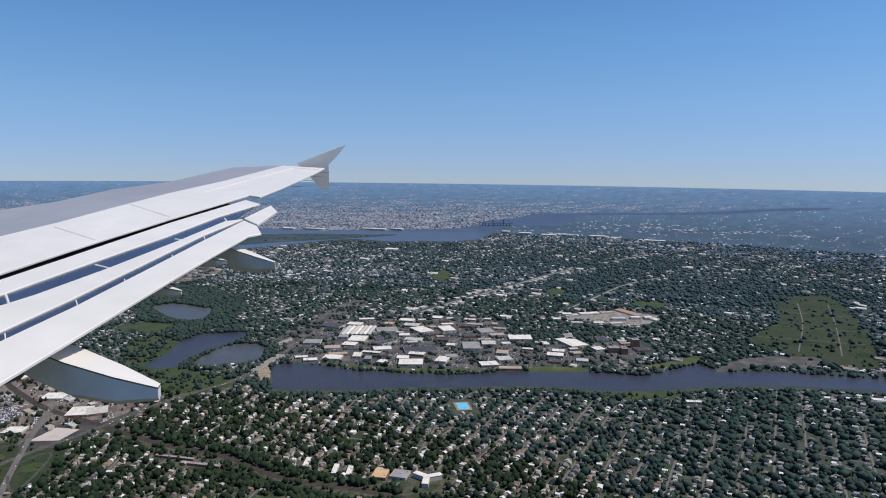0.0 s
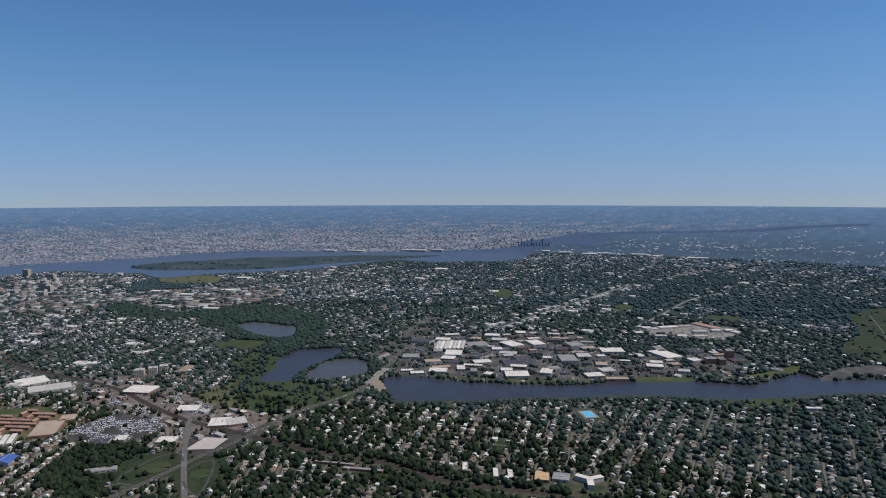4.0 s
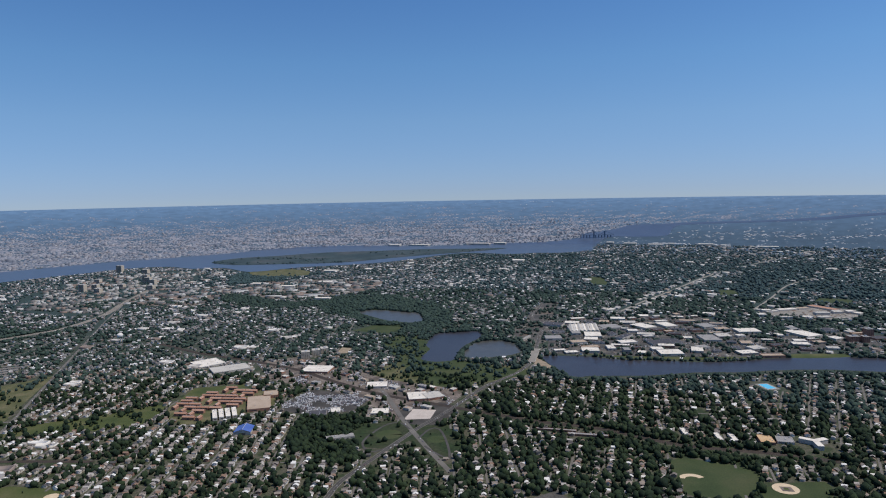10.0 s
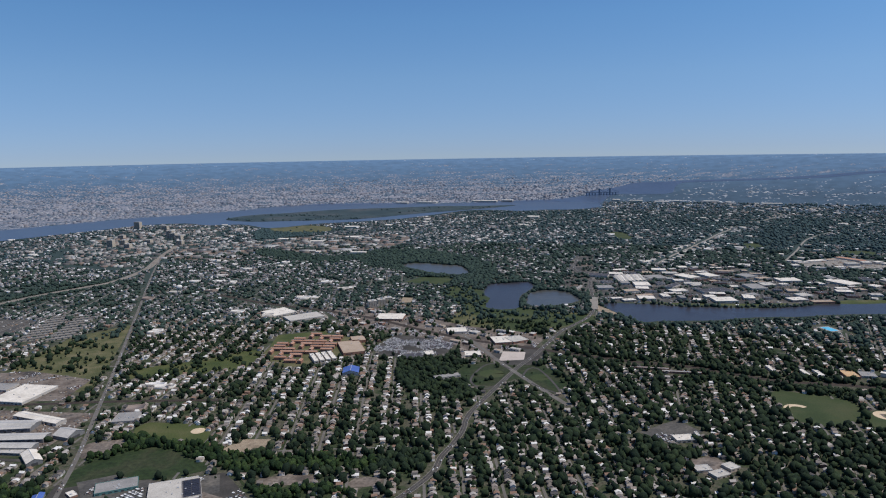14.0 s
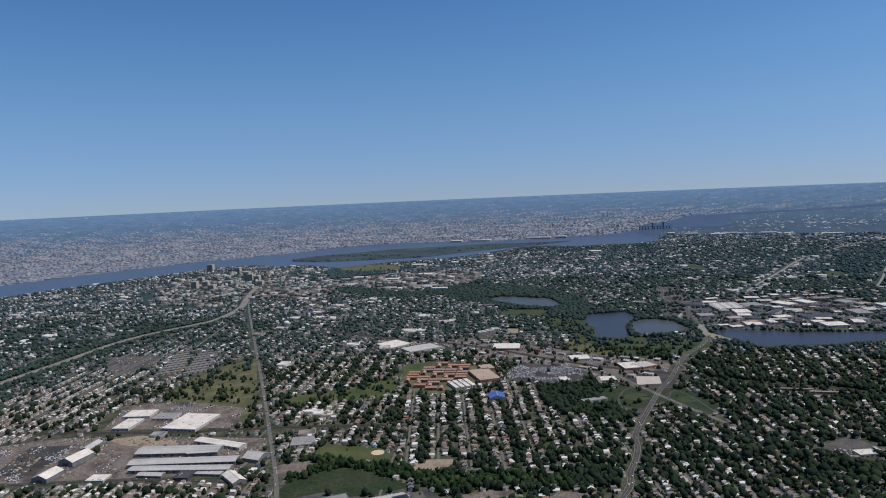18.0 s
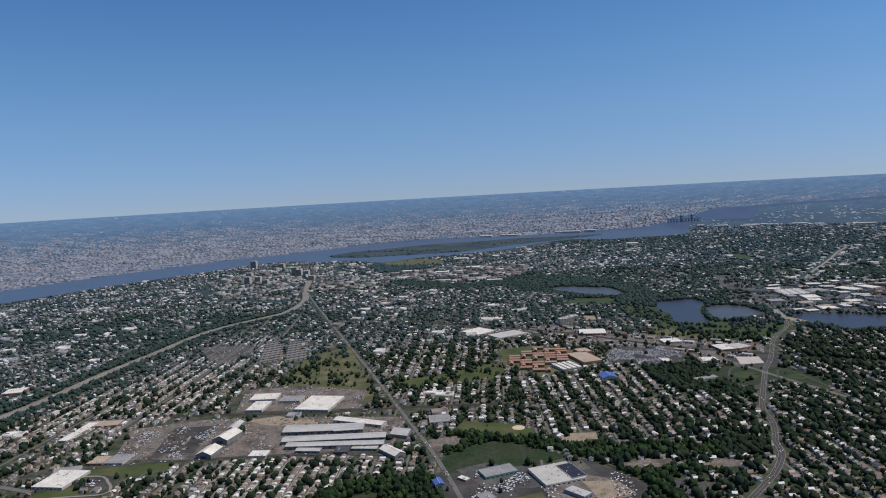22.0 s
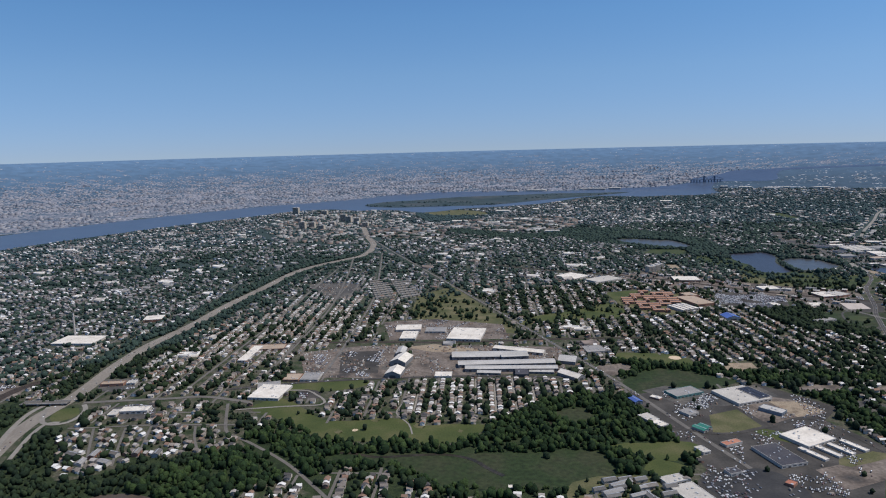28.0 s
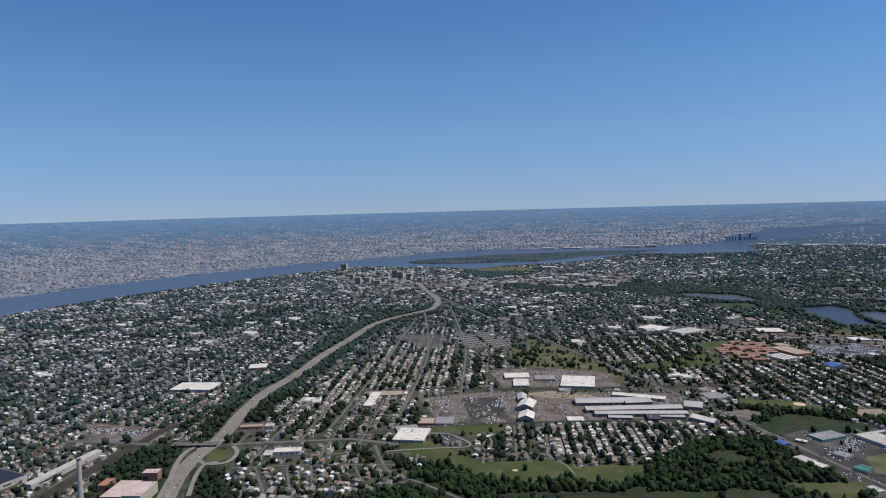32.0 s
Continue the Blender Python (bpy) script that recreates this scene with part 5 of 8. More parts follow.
flat(635.6, 1143.4, -18.2, 18.6, 30.5, 4, 'white_roof', 'pale_wall', 'white-roofed industrial building by the river')
flat(601.7, 1203.8, 7.0, 56.0, 32.2, 4, 'dark_roof', 'pale_wall', 'dark-roofed industrial building by the river')
flat(651.0, 1161.5, 14.0, 20.1, 16.5, 4, 'grey_roof', 'pale_wall', 'grey-roofed industrial building by the river')
flat(688.0, 1226.5, -1.9, 28.9, 44.8, 4, 'grey_roof', 'pale_wall', 'grey-roofed industrial building by the river')
flat(780.7, 1282.3, -2.0, 41.4, 33.0, 4, 'white_roof', 'pale_wall', 'white-roofed industrial building by the river')
flat(818.9, 1240.4, -2.0, 12.1, 20.5, 4, 'white_roof', 'pale_wall', 'white-roofed industrial building by the river')
flat(870.6, 1287.7, -2.0, 16.6, 39.0, 4, 'grey_roof', 'pale_wall', 'grey-roofed industrial building by the river')
flat(866.3, 1248.2, 19.6, 33.7, 56.6, 4, 'white_roof', 'pale_wall', 'white-roofed industrial building by the river')
flat(926.1, 1272.9, -2.0, 19.8, 27.2, 4, 'dark_roof', 'pale_wall', 'dark-roofed industrial building by the river')
flat(902.0, 1206.0, 17.0, 18.6, 18.9, 4, 'white_roof', 'pale_wall', 'white-roofed industrial building by the river')
flat(435.9, 1378.1, -24.6, 40.6, 25.9, 4, 'dark_roof', 'pale_wall', 'dark-roofed industrial building by the river')
flat(415.5, 1254.4, -2.0, 29.2, 25.8, 4, 'grey_roof', 'pale_wall', 'grey-roofed industrial building by the river')
flat(366.9, 1257.3, 61.6, 36.7, 3.7, 4, 'grey_roof', 'pale_wall', 'grey-roofed industrial building by the river')
flat(723.9, 1333.2, 13.1, 27.9, 32.7, 4, 'grey_roof', 'pale_wall', 'grey-roofed industrial building by the river')
flat(720.0, 1243.9, -2.0, 24.1, 25.7, 4, 'gravel_roof', 'pale_wall', 'gravel-roofed industrial building by the river')
flat(734.5, 1146.6, 11.1, 23.7, 21.8, 4, 'gravel_roof', 'pale_wall', 'gravel-roofed industrial building by the river')
flat(736.6, 1095.1, -1.9, 35.4, 13.7, 4, 'tan_roof', 'brick_wall', 'brick boathouse row by the river')
flat(518.2, 1141.5, -1.9, 11.0, 19.3, 7, 'grey_roof', 'steel_wall', 'tall grey industrial block by the river')
tower(924.0, 1192.6, -1.9, 17.8, 16.9, 9, 'grey_roof', 'brick_wall', 'grey mid-rise apartment block by the river')
tower(939.6, 1184.6, -1.9, 10.0, 16.7, 10, 'grey_roof', 'brick_wall', 'grey mid-rise apartment block by the river')
tower(971.5, 1226.3, -2.0, 12.0, 15.7, 14, 'grey_roof', 'brick_wall', 'tall slab apartment block by the river')
flat(958.1, 944.9, -6.9, 20.5, 7.6, 3, 'white_roof', 'pale_wall', 'long white boathouse by the river')
flat(877.8, 1428.7, -2.1, 16.9, 13.9, 5, 'white_roof', 'pale_wall', 'pale flat-roofed store in the far plaza')
flat(911.6, 1396.6, -2.1, 23.0, 13.3, 5, 'gravel_roof', 'pale_wall', 'pale flat-roofed store in the far plaza')
flat(1005.6, 1434.7, -2.1, 28.4, 14.1, 5, 'gravel_roof', 'pale_wall', 'pale flat-roofed store in the far plaza')
flat(1043.4, 1444.1, -2.1, 19.0, 14.3, 5, 'white_roof', 'pale_wall', 'pale flat-roofed store in the far plaza')
flat(1070.6, 1443.1, -2.1, 17.1, 14.3, 5, 'white_roof', 'pale_wall', 'pale flat-roofed store in the far plaza')
flat(953.7, 1395.0, -2.1, 20.2, 13.3, 5, 'white_roof', 'pale_wall', 'pale flat-roofed store in the far plaza')
flat(909.4, 1476.8, -2.1, 19.5, 14.9, 5, 'white_roof', 'pale_wall', 'pale flat-roofed store in the far plaza')
flat(-896.4, 492.2, 76.6, 83.5, 7.8, 5, 'gravel_roof', 'pale_wall', 'long pale depot beside the railway yard')
flat(-947.3, 473.4, 65.1, 23.8, 49.0, 5, 'dark_roof', 'pale_wall', 'building with rows of dark solar panels')
flat(-816.4, 433.6, -3.1, 18.8, 34.0, 7, 'pink_roof', 'brick_wall', 'reddish power plant hall by the highway')
flat(-798.1, 427.7, -3.1, 15.4, 29.1, 9, 'pink_roof', 'tan_wall', 'pinkish power plant block by the highway')
flat(-881.2, 777.1, -5.1, 55.5, 37.3, 3, 'white_roof', 'pale_wall', 'white plant building by the stack')
flat(-827.1, 883.0, 9.9, 25.8, 25.6, 4, 'white_roof', 'brick_wall', 'white-roofed hall by the highway')
flat(1043.2, 3334.5, -20.6, 33.8, 34.8, 6, 'white_roof', 'pale_wall', 'far white riverside warehouse')
flat(1116.3, 3252.7, -20.3, 57.0, 33.5, 6, 'white_roof', 'pale_wall', 'far white riverside warehouse')
flat(1207.2, 3161.8, -20.0, 66.5, 32.1, 6, 'white_roof', 'pale_wall', 'far white riverside warehouse')
flat(1291.8, 3193.8, -20.4, 23.5, 32.9, 6, 'white_roof', 'pale_wall', 'far white riverside warehouse')
flat(1425.6, 3123.1, -20.3, 64.2, 32.1, 6, 'white_roof', 'pale_wall', 'far white riverside warehouse')
flat(1618.0, 2939.4, -19.6, 86.5, 29.3, 6, 'white_roof', 'pale_wall', 'far white riverside warehouse')
flat(1475.3, 3050.3, -20.0, 25.6, 30.8, 6, 'white_roof', 'pale_wall', 'far white riverside warehouse')
flat(-14.8, 3426.9, -18.7, 60.9, 31.8, 6, 'white_roof', 'pale_wall', 'far white riverside warehouse')
flat(107.9, 3409.5, -18.8, 103.6, 32.0, 6, 'white_roof', 'pale_wall', 'far white riverside warehouse')
flat(400.5, 3423.3, -19.4, 123.8, 33.2, 6, 'white_roof', 'pale_wall', 'far white riverside warehouse')
flat(516.3, 3439.4, -19.8, 58.2, 33.7, 6, 'white_roof', 'pale_wall', 'far white riverside warehouse')
flat(-344.4, 2078.4, -11.5, 32.7, 23.3, 4, 'white_roof', 'pale_wall', 'far white-roofed depot building')
flat(-234.5, 2007.3, -11.2, 41.6, 22.0, 4, 'white_roof', 'pale_wall', 'far white-roofed depot building')
flat(-199.1, 1794.3, -10.1, 11.1, 17.7, 4, 'white_roof', 'pale_wall', 'far white-roofed depot building')
flat(-55.7, 1995.1, -11.3, 14.2, 22.1, 4, 'white_roof', 'pale_wall', 'far white-roofed depot building')
flat(-137.5, 2090.5, -11.8, 43.0, 24.0, 4, 'white_roof', 'pale_wall', 'far white-roofed depot building')
flat(-91.6, 1769.1, -10.1, 40.7, 17.4, 4, 'white_roof', 'pale_wall', 'far white-roofed depot building')
flat(-168.1, 2380.5, -13.2, 49.3, 30.8, 4, 'white_roof', 'pale_wall', 'far white-roofed depot building')
flat(-41.4, 2412.0, -13.6, 22.2, 31.9, 4, 'white_roof', 'pale_wall', 'far white-roofed depot building')
flat(507.2, 2605.8, -15.3, 44.4, 39.1, 4, 'white_roof', 'pale_wall', 'far white-roofed depot building')
tower(-820.4, 1983.5, -13.6, 18.5, 41.4, 22, 'gravel_roof', 'tan_wall', 'far downtown tower block')
tower(-795.7, 2009.0, -13.5, 18.7, 41.8, 18, 'gravel_roof', 'tan_wall', 'far downtown tower block')
tower(-756.1, 1944.3, -13.0, 18.0, 39.0, 15, 'gravel_roof', 'tan_wall', 'far downtown tower block')
tower(-720.4, 2175.1, -15.1, 20.1, 49.9, 24, 'gravel_roof', 'tan_wall', 'far downtown tower block')
tower(-699.8, 2143.2, -14.6, 19.7, 47.9, 20, 'gravel_roof', 'tan_wall', 'far downtown tower block')
tower(-668.0, 2103.3, -14.3, 19.3, 46.0, 18, 'gravel_roof', 'tan_wall', 'far downtown tower block')
tower(-868.8, 2168.3, -14.1, 20.3, 46.9, 14, 'gravel_roof', 'tan_wall', 'far downtown tower block')
tower(-820.9, 2406.4, -15.8, 22.4, 57.5, 16, 'gravel_roof', 'tan_wall', 'far downtown tower block')
tower(-629.8, 2000.3, -13.5, 18.2, 41.4, 14, 'gravel_roof', 'tan_wall', 'far downtown tower block')
tower(-936.4, 2460.7, -16.6, 23.3, 61.7, 26, 'gravel_roof', 'tan_wall', 'far downtown tower block')
tower(-739.7, 2051.2, -13.5, 18.9, 42.5, 12, 'gravel_roof', 'tan_wall', 'far downtown tower block')


# smaller sheds and shops that fill the industrial estate
rnd = random.Random(17)
for _ in range(290):
    x, y = rnd.uniform(390, 1000), rnd.uniform(1100, 1460)
    w, d = rnd.uniform(11, 32), rnd.uniform(9, 22)
    if inside(INDUSTRY, np.array([x]), np.array([y]))[0] and (kind_of(np.array([x + dx for dx in (-w / 2, 0, w / 2)] * 3), np.array([y + dy for dy in (-d / 2, 0, d / 2) for _ in range(3)])) == 3).all():
        roof = rnd.choice(("white_roof", "white_roof", "gravel_roof", "dark_roof", "dark_roof", "dark_roof", "tan_roof"))
        flat(x, y, rnd.choice((8, -14)), w, d, rnd.uniform(2.6, 4.2), roof, rnd.choice(("pale_wall", "steel_wall", "brick_wall")),
             {"white_roof": "small white-roofed industrial building", "grey_roof": "small grey-roofed industrial building", "dark_roof": "small dark-roofed industrial building",
              "gravel_roof": "small pale-roofed industrial building", "tan_roof": "small tan-roofed industrial building"}[roof] + " on the estate")

# a mill with a row of narrow gabled bays on the estate
for k in range(7):
    gabled(452.4 + (507.5 - 452.4) * (k + 0.5) / 7 + 8, (1273.8 + 1396.6) / 2, -8, 7.6, 66, 3.6, "white_roof" if k % 2 else "gravel_roof", "pale_wall", "narrow white gabled bay of an old mill", rise=1.4)

# brick apartment courts beside the works road
for row, col in itertools.product(range(11), range(9)):
    u, v = -66 + col * 17, -62 + row * 12.5
    bx, by = -75 + u * 0.99 + v * 0.12, 910 - u * 0.12 + v * 0.99
    spot = kind_of(np.array([bx - 8, bx, bx + 8]), np.array([by, by, by]))
    if inside(BRICKS, np.array([bx]), np.array([by]))[0] and (spot == 3).all():
        if (row + col) % 4:
            gabled(bx, by, -7, 15.5, 5.2, 3.6, "brick_roof", "brick_wall", "brick garden apartment block with brown tiled roof", rise=1.2)
        else:
            gabled(bx - 4, by, -7, 5.2, 10, 3.6, "brick_roof", "brick_wall", "short brick apartment block with brown tiled roof", rise=1.2)

# grey-roofed apartment blocks at the wood's edge and homes on the lot among the woods
rnd = random.Random(41)
for row, col in itertools.product(range(5), range(6)):
    bx, by = -306 + col * 12.5 + (row % 2) * 4 + rnd.uniform(-2, 2), 319 + row * 12 + rnd.uniform(-2, 2)
    if inside(COURT_B, np.array([bx]), np.array([by]))[0] and rnd.random() < 0.68:
        gabled(bx, by, rnd.choice((14, 14, 104)), rnd.uniform(8.5, 11), rnd.uniform(4.6, 5.4), 2.6, "terrace_roof" if rnd.random() < 0.3 else "slate_roof", rnd.choice(("pale_wall", "tan_wall")), "grey-roofed apartment block at the wood's edge", rise=1.1)
for row, col in itertools.product(range(4), range(5)):
    bx, by = -22 + col * 14 + rnd.uniform(-2, 2), 484 + row * 11 + rnd.uniform(-2, 2)
    if inside(LOT_G, np.array([bx]), np.array([by]))[0] and rnd.random() < 0.6:
        gabled(bx, by, rnd.choice((30, 120)), rnd.uniform(6, 9), 4.4, 2.4, "slate_roof", "tan_wall", "low grey-roofed home among trees", rise=0.9)

# small stores along the railway by the circle
rnd = random.Random(37)
for _ in range(260):
    x, y = rnd.uniform(-90, 240), rnd.uniform(835, 1150)
    w, d = rnd.uniform(7, 17), rnd.uniform(5, 10)
    if inside(STRIP_B, np.array([x]), np.array([y]))[0] and (kind_of(np.array([x + dx for dx in (-w / 2, 0, w / 2)] * 3), np.array([y + dy for dy in (-d, 0, d) for _ in range(3)])) == 3).all():
        roof = rnd.choice(("white_roof", "tan_roof", "gravel_roof", "dark_roof", "grey_roof"))
        flat(x, y, -38, w, d, rnd.uniform(2.4, 3.4), roof, rnd.choice(("pale_wall", "brick_wall", "tan_wall")),
             {"white_roof": "white-roofed shop", "tan_roof": "tan-roofed shop", "gravel_roof": "pale gravel-roofed shop", "dark_roof": "dark-roofed shop", "grey_roof": "grey-roofed shop"}[roof] + " in a row beside the railway")

# low terraces of garages and courts west of the cemetery
for row, col in itertools.product(range(9), range(2)):
    bx, by = -497 + col * 40 - row * 3.0, 990 + row * 17
    gabled(bx, by, 28, 34, 4.6, 2.6, "terrace_roof", "tan_wall", "long low row of brown-roofed terraced homes", rise=0.9)


def lathe(profile, n=16):
    bm = bmesh.new()
    rows = [[bm.verts.new((r * math.cos(k * 2 * math.pi / n), r * math.sin(k * 2 * math.pi / n), z)) for k in range(n)] for r, z in profile]
    for r0, r1 in zip(rows, rows[1:]):
        for k in range(n):
            bm.faces.new((r0[k], r0[(k + 1) % n], r1[(k + 1) % n], r1[k]))
    bm.faces.new(rows[-1])
    return bm


M["stack"] = material("weathered concrete", [(0.40, 0.36, 0.32), (0.50, 0.46, 0.42)], 0.9, scale=0.2, scale2=1.5, vary=0.15)
for x, y, r, h, label in ((-836, 408, 2.3, 42, "tall pale concrete chimney stack beside the plant"), (-899, 800, 1.4, 34, "slim pale chimney stack behind the yards")):
    stack = tagged(new("chimney_stack"), label, "chimney")
    stack.location = (x, y, 0)
    part("shaft", lathe([(r, 0), (r * 0.75, h * 0.8), (r * 0.66, h)]), M["stack"], stack)
    part("rim", lathe([(r * 0.72, h - 0.8), (r * 0.78, h - 0.6), (r * 0.78, h + 0.1), (r * 0.5, h + 0.1)]), M["dark_wall"], stack)
    stamp_rect(x, y, 0, 8, 8)

tank = tagged(new("water_tower"), "white water tank on legs above the trees", "water tower")
tank.location = (-387, 1290, 0)
part("tank", lathe([(1.5, 12), (5.0, 13.2), (5.6, 15.5), (5.0, 17.5), (2.0, 19.0)]), M["trim"], tank)
for k in range(6):
    piece("leg", UNIT, tank, 4.2 * math.cos(k * math.pi / 3), 4.2 * math.sin(k * math.pi / 3), 0, 0.5, 0.5, 13.5)

# the Y-shaped white building and its three wings
ybld = tagged(new("hospital_building"), "white flat-roofed building with three wings", "building")
ybld.location = (603, 730, 0)
for ang, ln in ((20, 15), (140, 15), (262, 16)):
    bm = prism(rect(ln, 6), 0, 4.5, top=False)
    bmesh.ops.translate(bm, verts=bm.verts[:], vec=(ln / 2, 0, 0))
    bmesh.ops.rotate(bm, verts=bm.verts[:], cent=(0, 0, 0), matrix=Matrix.Rotation(radians(ang), 3, "Z"))
    part("wall", bm, M["pale_wall"], ybld)
    bm = prism(rect(ln + 0.6, 6.5), 4.5 + 0.01 * ang / 75, 4.95 + 0.01 * ang / 75)
    bmesh.ops.translate(bm, verts=bm.verts[:], vec=(ln / 2, 0, 0))
    bmesh.ops.rotate(bm, verts=bm.verts[:], cent=(0, 0, 0), matrix=Matrix.Rotation(radians(ang), 3, "Z"))
    part("roof", bm, M["white_roof"], ybld)
stamp_rect(600, 732, 0, 44, 40)

# swimming pool
pool = tagged(new("swimming_pool"), "bright blue outdoor swimming pool with pale deck", "pool")
pool.location = (653, 938, 0)
pool.rotation_euler = (0, 0, radians(8))
part("deck", prism(rect(20, 30), 0, 0.25), M["pale_road"], pool)
part("basin", prism(rect(13.0, 22), 0.25, 0.45), M["trim"], pool)
part("water", prism(rect(12.2, 21.2), 0.45, 0.5), M["pool_water"], pool)
stamp_rect(653, 938, 8, 34, 50)

# the long bridge over the broad river
bridge = tagged(new("river_bridge"), "long blue-grey bridge with two tall towers over the broad river", "bridge")
b0, b1 = np.array([1190.0, 3772.0]), np.array([978.0, 3722.0])
q0, q1 = laid(*b0), laid(*b1)
bridge.location = q0
dirn = Vector(q1 - q0)
yaw = math.atan2(dirn.y, dirn.x)
bridge.rotation_euler = (0, 0, yaw)
ln = dirn.length
STEEL_ME = box_mesh("girder", M["bridge_steel"], 0.01)
piece("deck", STEEL_ME, bridge, ln / 2, 0, 10, ln, 8, 2)
for s in (0.25, 0.55):
    for side in (-1, 1):
        piece("tower_leg", STEEL_ME, bridge, ln * s, side * 5, -2, 5, 3, 33)
    for z in (16, 23, 29):
        piece("cross_beam", STEEL_ME, bridge, ln * s, 0, z, 5, 9, 2)
for side in (-1, 1):
    for k in range(24):
        u0, u1 = k / 24, (k + 1) / 24

        def sag(u):
            return 13 + 17 * (((u - 0.4) / 0.15) ** 2 if 0.25 <= u <= 0.55 else max(0.0, 1 - abs(u - (0.25 if u < 0.4 else 0.55)) / 0.25))
        z0, z1 = sag(u0), sag(u1)
        c = piece("cable", STEEL_ME, bridge, ln * (u0 + u1) / 2, side * 5, (z0 + z1) / 2, math.hypot(ln / 24, z1 - z0), 1.0, 1.0)
        c.rotation_euler = (0, -math.atan2(z1 - z0, ln / 24), 0)
for k in range(1, 12):
    if k not in (3, 7):
        piece("pier", STEEL_ME, bridge, ln * k / 12, 0, -2, 4, 7, 12)

# the arterial road's bridge over the river mouth
rb = tagged(new("road_bridge"), "pale concrete road bridge over the river mouth", "bridge")
rb.location = (364, 1135, 0)
rb.rotation_euler = (0, 0, math.atan2(1176 - 1094, 373 - 353))
part("deck", prism(rect(92, 13), 0.3, 1.0), M["pale_road"], rb)
for s in (-1, 1):
    bm = prism(rect(92, 0.5), 1.0, 1.5)
    bmesh.ops.translate(bm, verts=bm.verts[:], vec=(0, s * 6.2, 0))
    part("parapet", bm, M["pale_wall"], rb)

# the cross road's bridge over the highway
cb = tagged(new("overpass"), "grey concrete overpass carrying a street over the highway", "bridge")
cb.location = (-799, 552, 0)
part("deck", prism(rect(46, 9), 1.6, 2.3), M["road"], cb)
for sgn in (-1, 1):
    bm = prism(rect(46, 0.4), 2.3, 2.8)
    bmesh.ops.translate(bm, verts=bm.verts[:], vec=(0, sgn * 4.3, 0))
    part("parapet", bm, M["pale_wall"], cb)
for px in (-18, -6, 6, 18):
    piece("pier", UNIT, cb, px, 0, 0, 1.0, 7.5, 1.7)
strip("road", R_CROSS[:3], 5.5, 0.27, M["road"], "grey street up to the highway overpass")
strip("road", R_CROSS[4:], 5.5, 0.27, M["road"], "grey street down from the highway overpass")

# stores along the avenue to the north-east
rnd = random.Random(23)
for avenue, gap, share in ((R_NE, 19.0, 0.7), (R_NE2, 30.0, 0.3), (R_NE3, 26.0, 0.5)):
    lane = smooth_line(avenue, gap)
    for (x, y), (x2, y2) in zip(lane, lane[1:]):
        ang = math.degrees(math.atan2(y2 - y, x2 - x))
        for sgn in (-1, 1):
            off = rnd.uniform(11, 24) * sgn
            if rnd.random() < share:
                u = radians(ang)
                roof = rnd.choice(("white_roof", "gravel_roof", "gravel_roof", "tan_roof"))
                flat(x - math.sin(u) * off, y + math.cos(u) * off, ang, rnd.uniform(8, 17), rnd.uniform(7, 13), rnd.uniform(2.5, 4), roof, "pale_wall",
                     {"white_roof": "white-roofed store along a far avenue", "gravel_roof": "pale gravel-roofed store along a far avenue", "tan_roof": "tan-roofed store along a far avenue"}[roof])
    for k in range(len(lane) - 1):
        (x, y), (x2, y2) = lane[k], lane[k + 1]
        stamp_rect((x + x2) / 2, (y + y2) / 2, math.degrees(math.atan2(y2 - y, x2 - x)), gap + 4, 30 if avenue is R_NE else 18, 3)

# the far plaza's stores round its lot
for x, y, a, w, d, roof, label in ((1046, 1500, -66, 66, 20, "brick_roof", "long red-brown-roofed store of the far plaza"), (960, 1490, 12, 44, 16, "white_roof", "white-roofed store of the far plaza"), (918, 1472, 12, 30, 14, "gravel_roof", "pale store of the far plaza"),
                                   (1076, 1440, -60, 34, 16, "white_roof", "white-roofed store of the far plaza"), (990, 1398, 10, 26, 12, "gravel_roof", "pale store of the far plaza"), (1000, 1500, 14, 30, 14, "tan_roof", "tan-roofed store of the far plaza")):
    flat(x, y, a, w, d, 3.2, roof, "pale_wall", label)

# pale apartment blocks in the court by the woods
rnd = random.Random(29)
for row, col in itertools.product(range(2), range(8)):
    bx, by = -745 + col * 17 + rnd.uniform(-2, 2), 417 + row * 16 + rnd.uniform(-2, 2)
    if inside(COURT, np.array([bx]), np.array([by]))[0]:
        turn = rnd.choice((0, 90, 40, -25))
        if rnd.random() < 0.25:
            continue
        gabled(bx, by, turn, rnd.uniform(9, 13), rnd.uniform(4.5, 5.5), 3.0, rnd.choice(("slate_roof", "terrace_roof", "grey_roof")), rnd.choice(("tan_wall", "brick_wall", "pale_wall")), "small two-storey apartment block with a low pitched roof", rise=1.0)
for x, y, a, w, d, h, roof, wall, label in (
        (-757, 604, 3, 24, 9, 3.0, "tan_roof", "brick_wall", "tan-roofed store beside a car lot"), (-738, 606, 3, 9, 9, 2.6, "gravel_roof", "pale_wall", "small pale-roofed store beside a car lot"),
        (-700, 527, 2, 26, 12, 3.2, "white_roof", "pale_wall", "low white-roofed hall on a grey lot"), (-717, 521, 2, 8, 14, 2.8, "gravel_roof", "tan_wall", "tan low building on a grey lot"),
        (-838, 452, 88, 16, 8, 5.5, "red_roof", "brick_wall", "red brick annex of the power plant"), (-806, 468, 0, 14, 10, 8, "pink_roof", "brick_wall", "pinkish power plant boiler house")):
    flat(x, y, a, w, d, h, roof, wall, label)

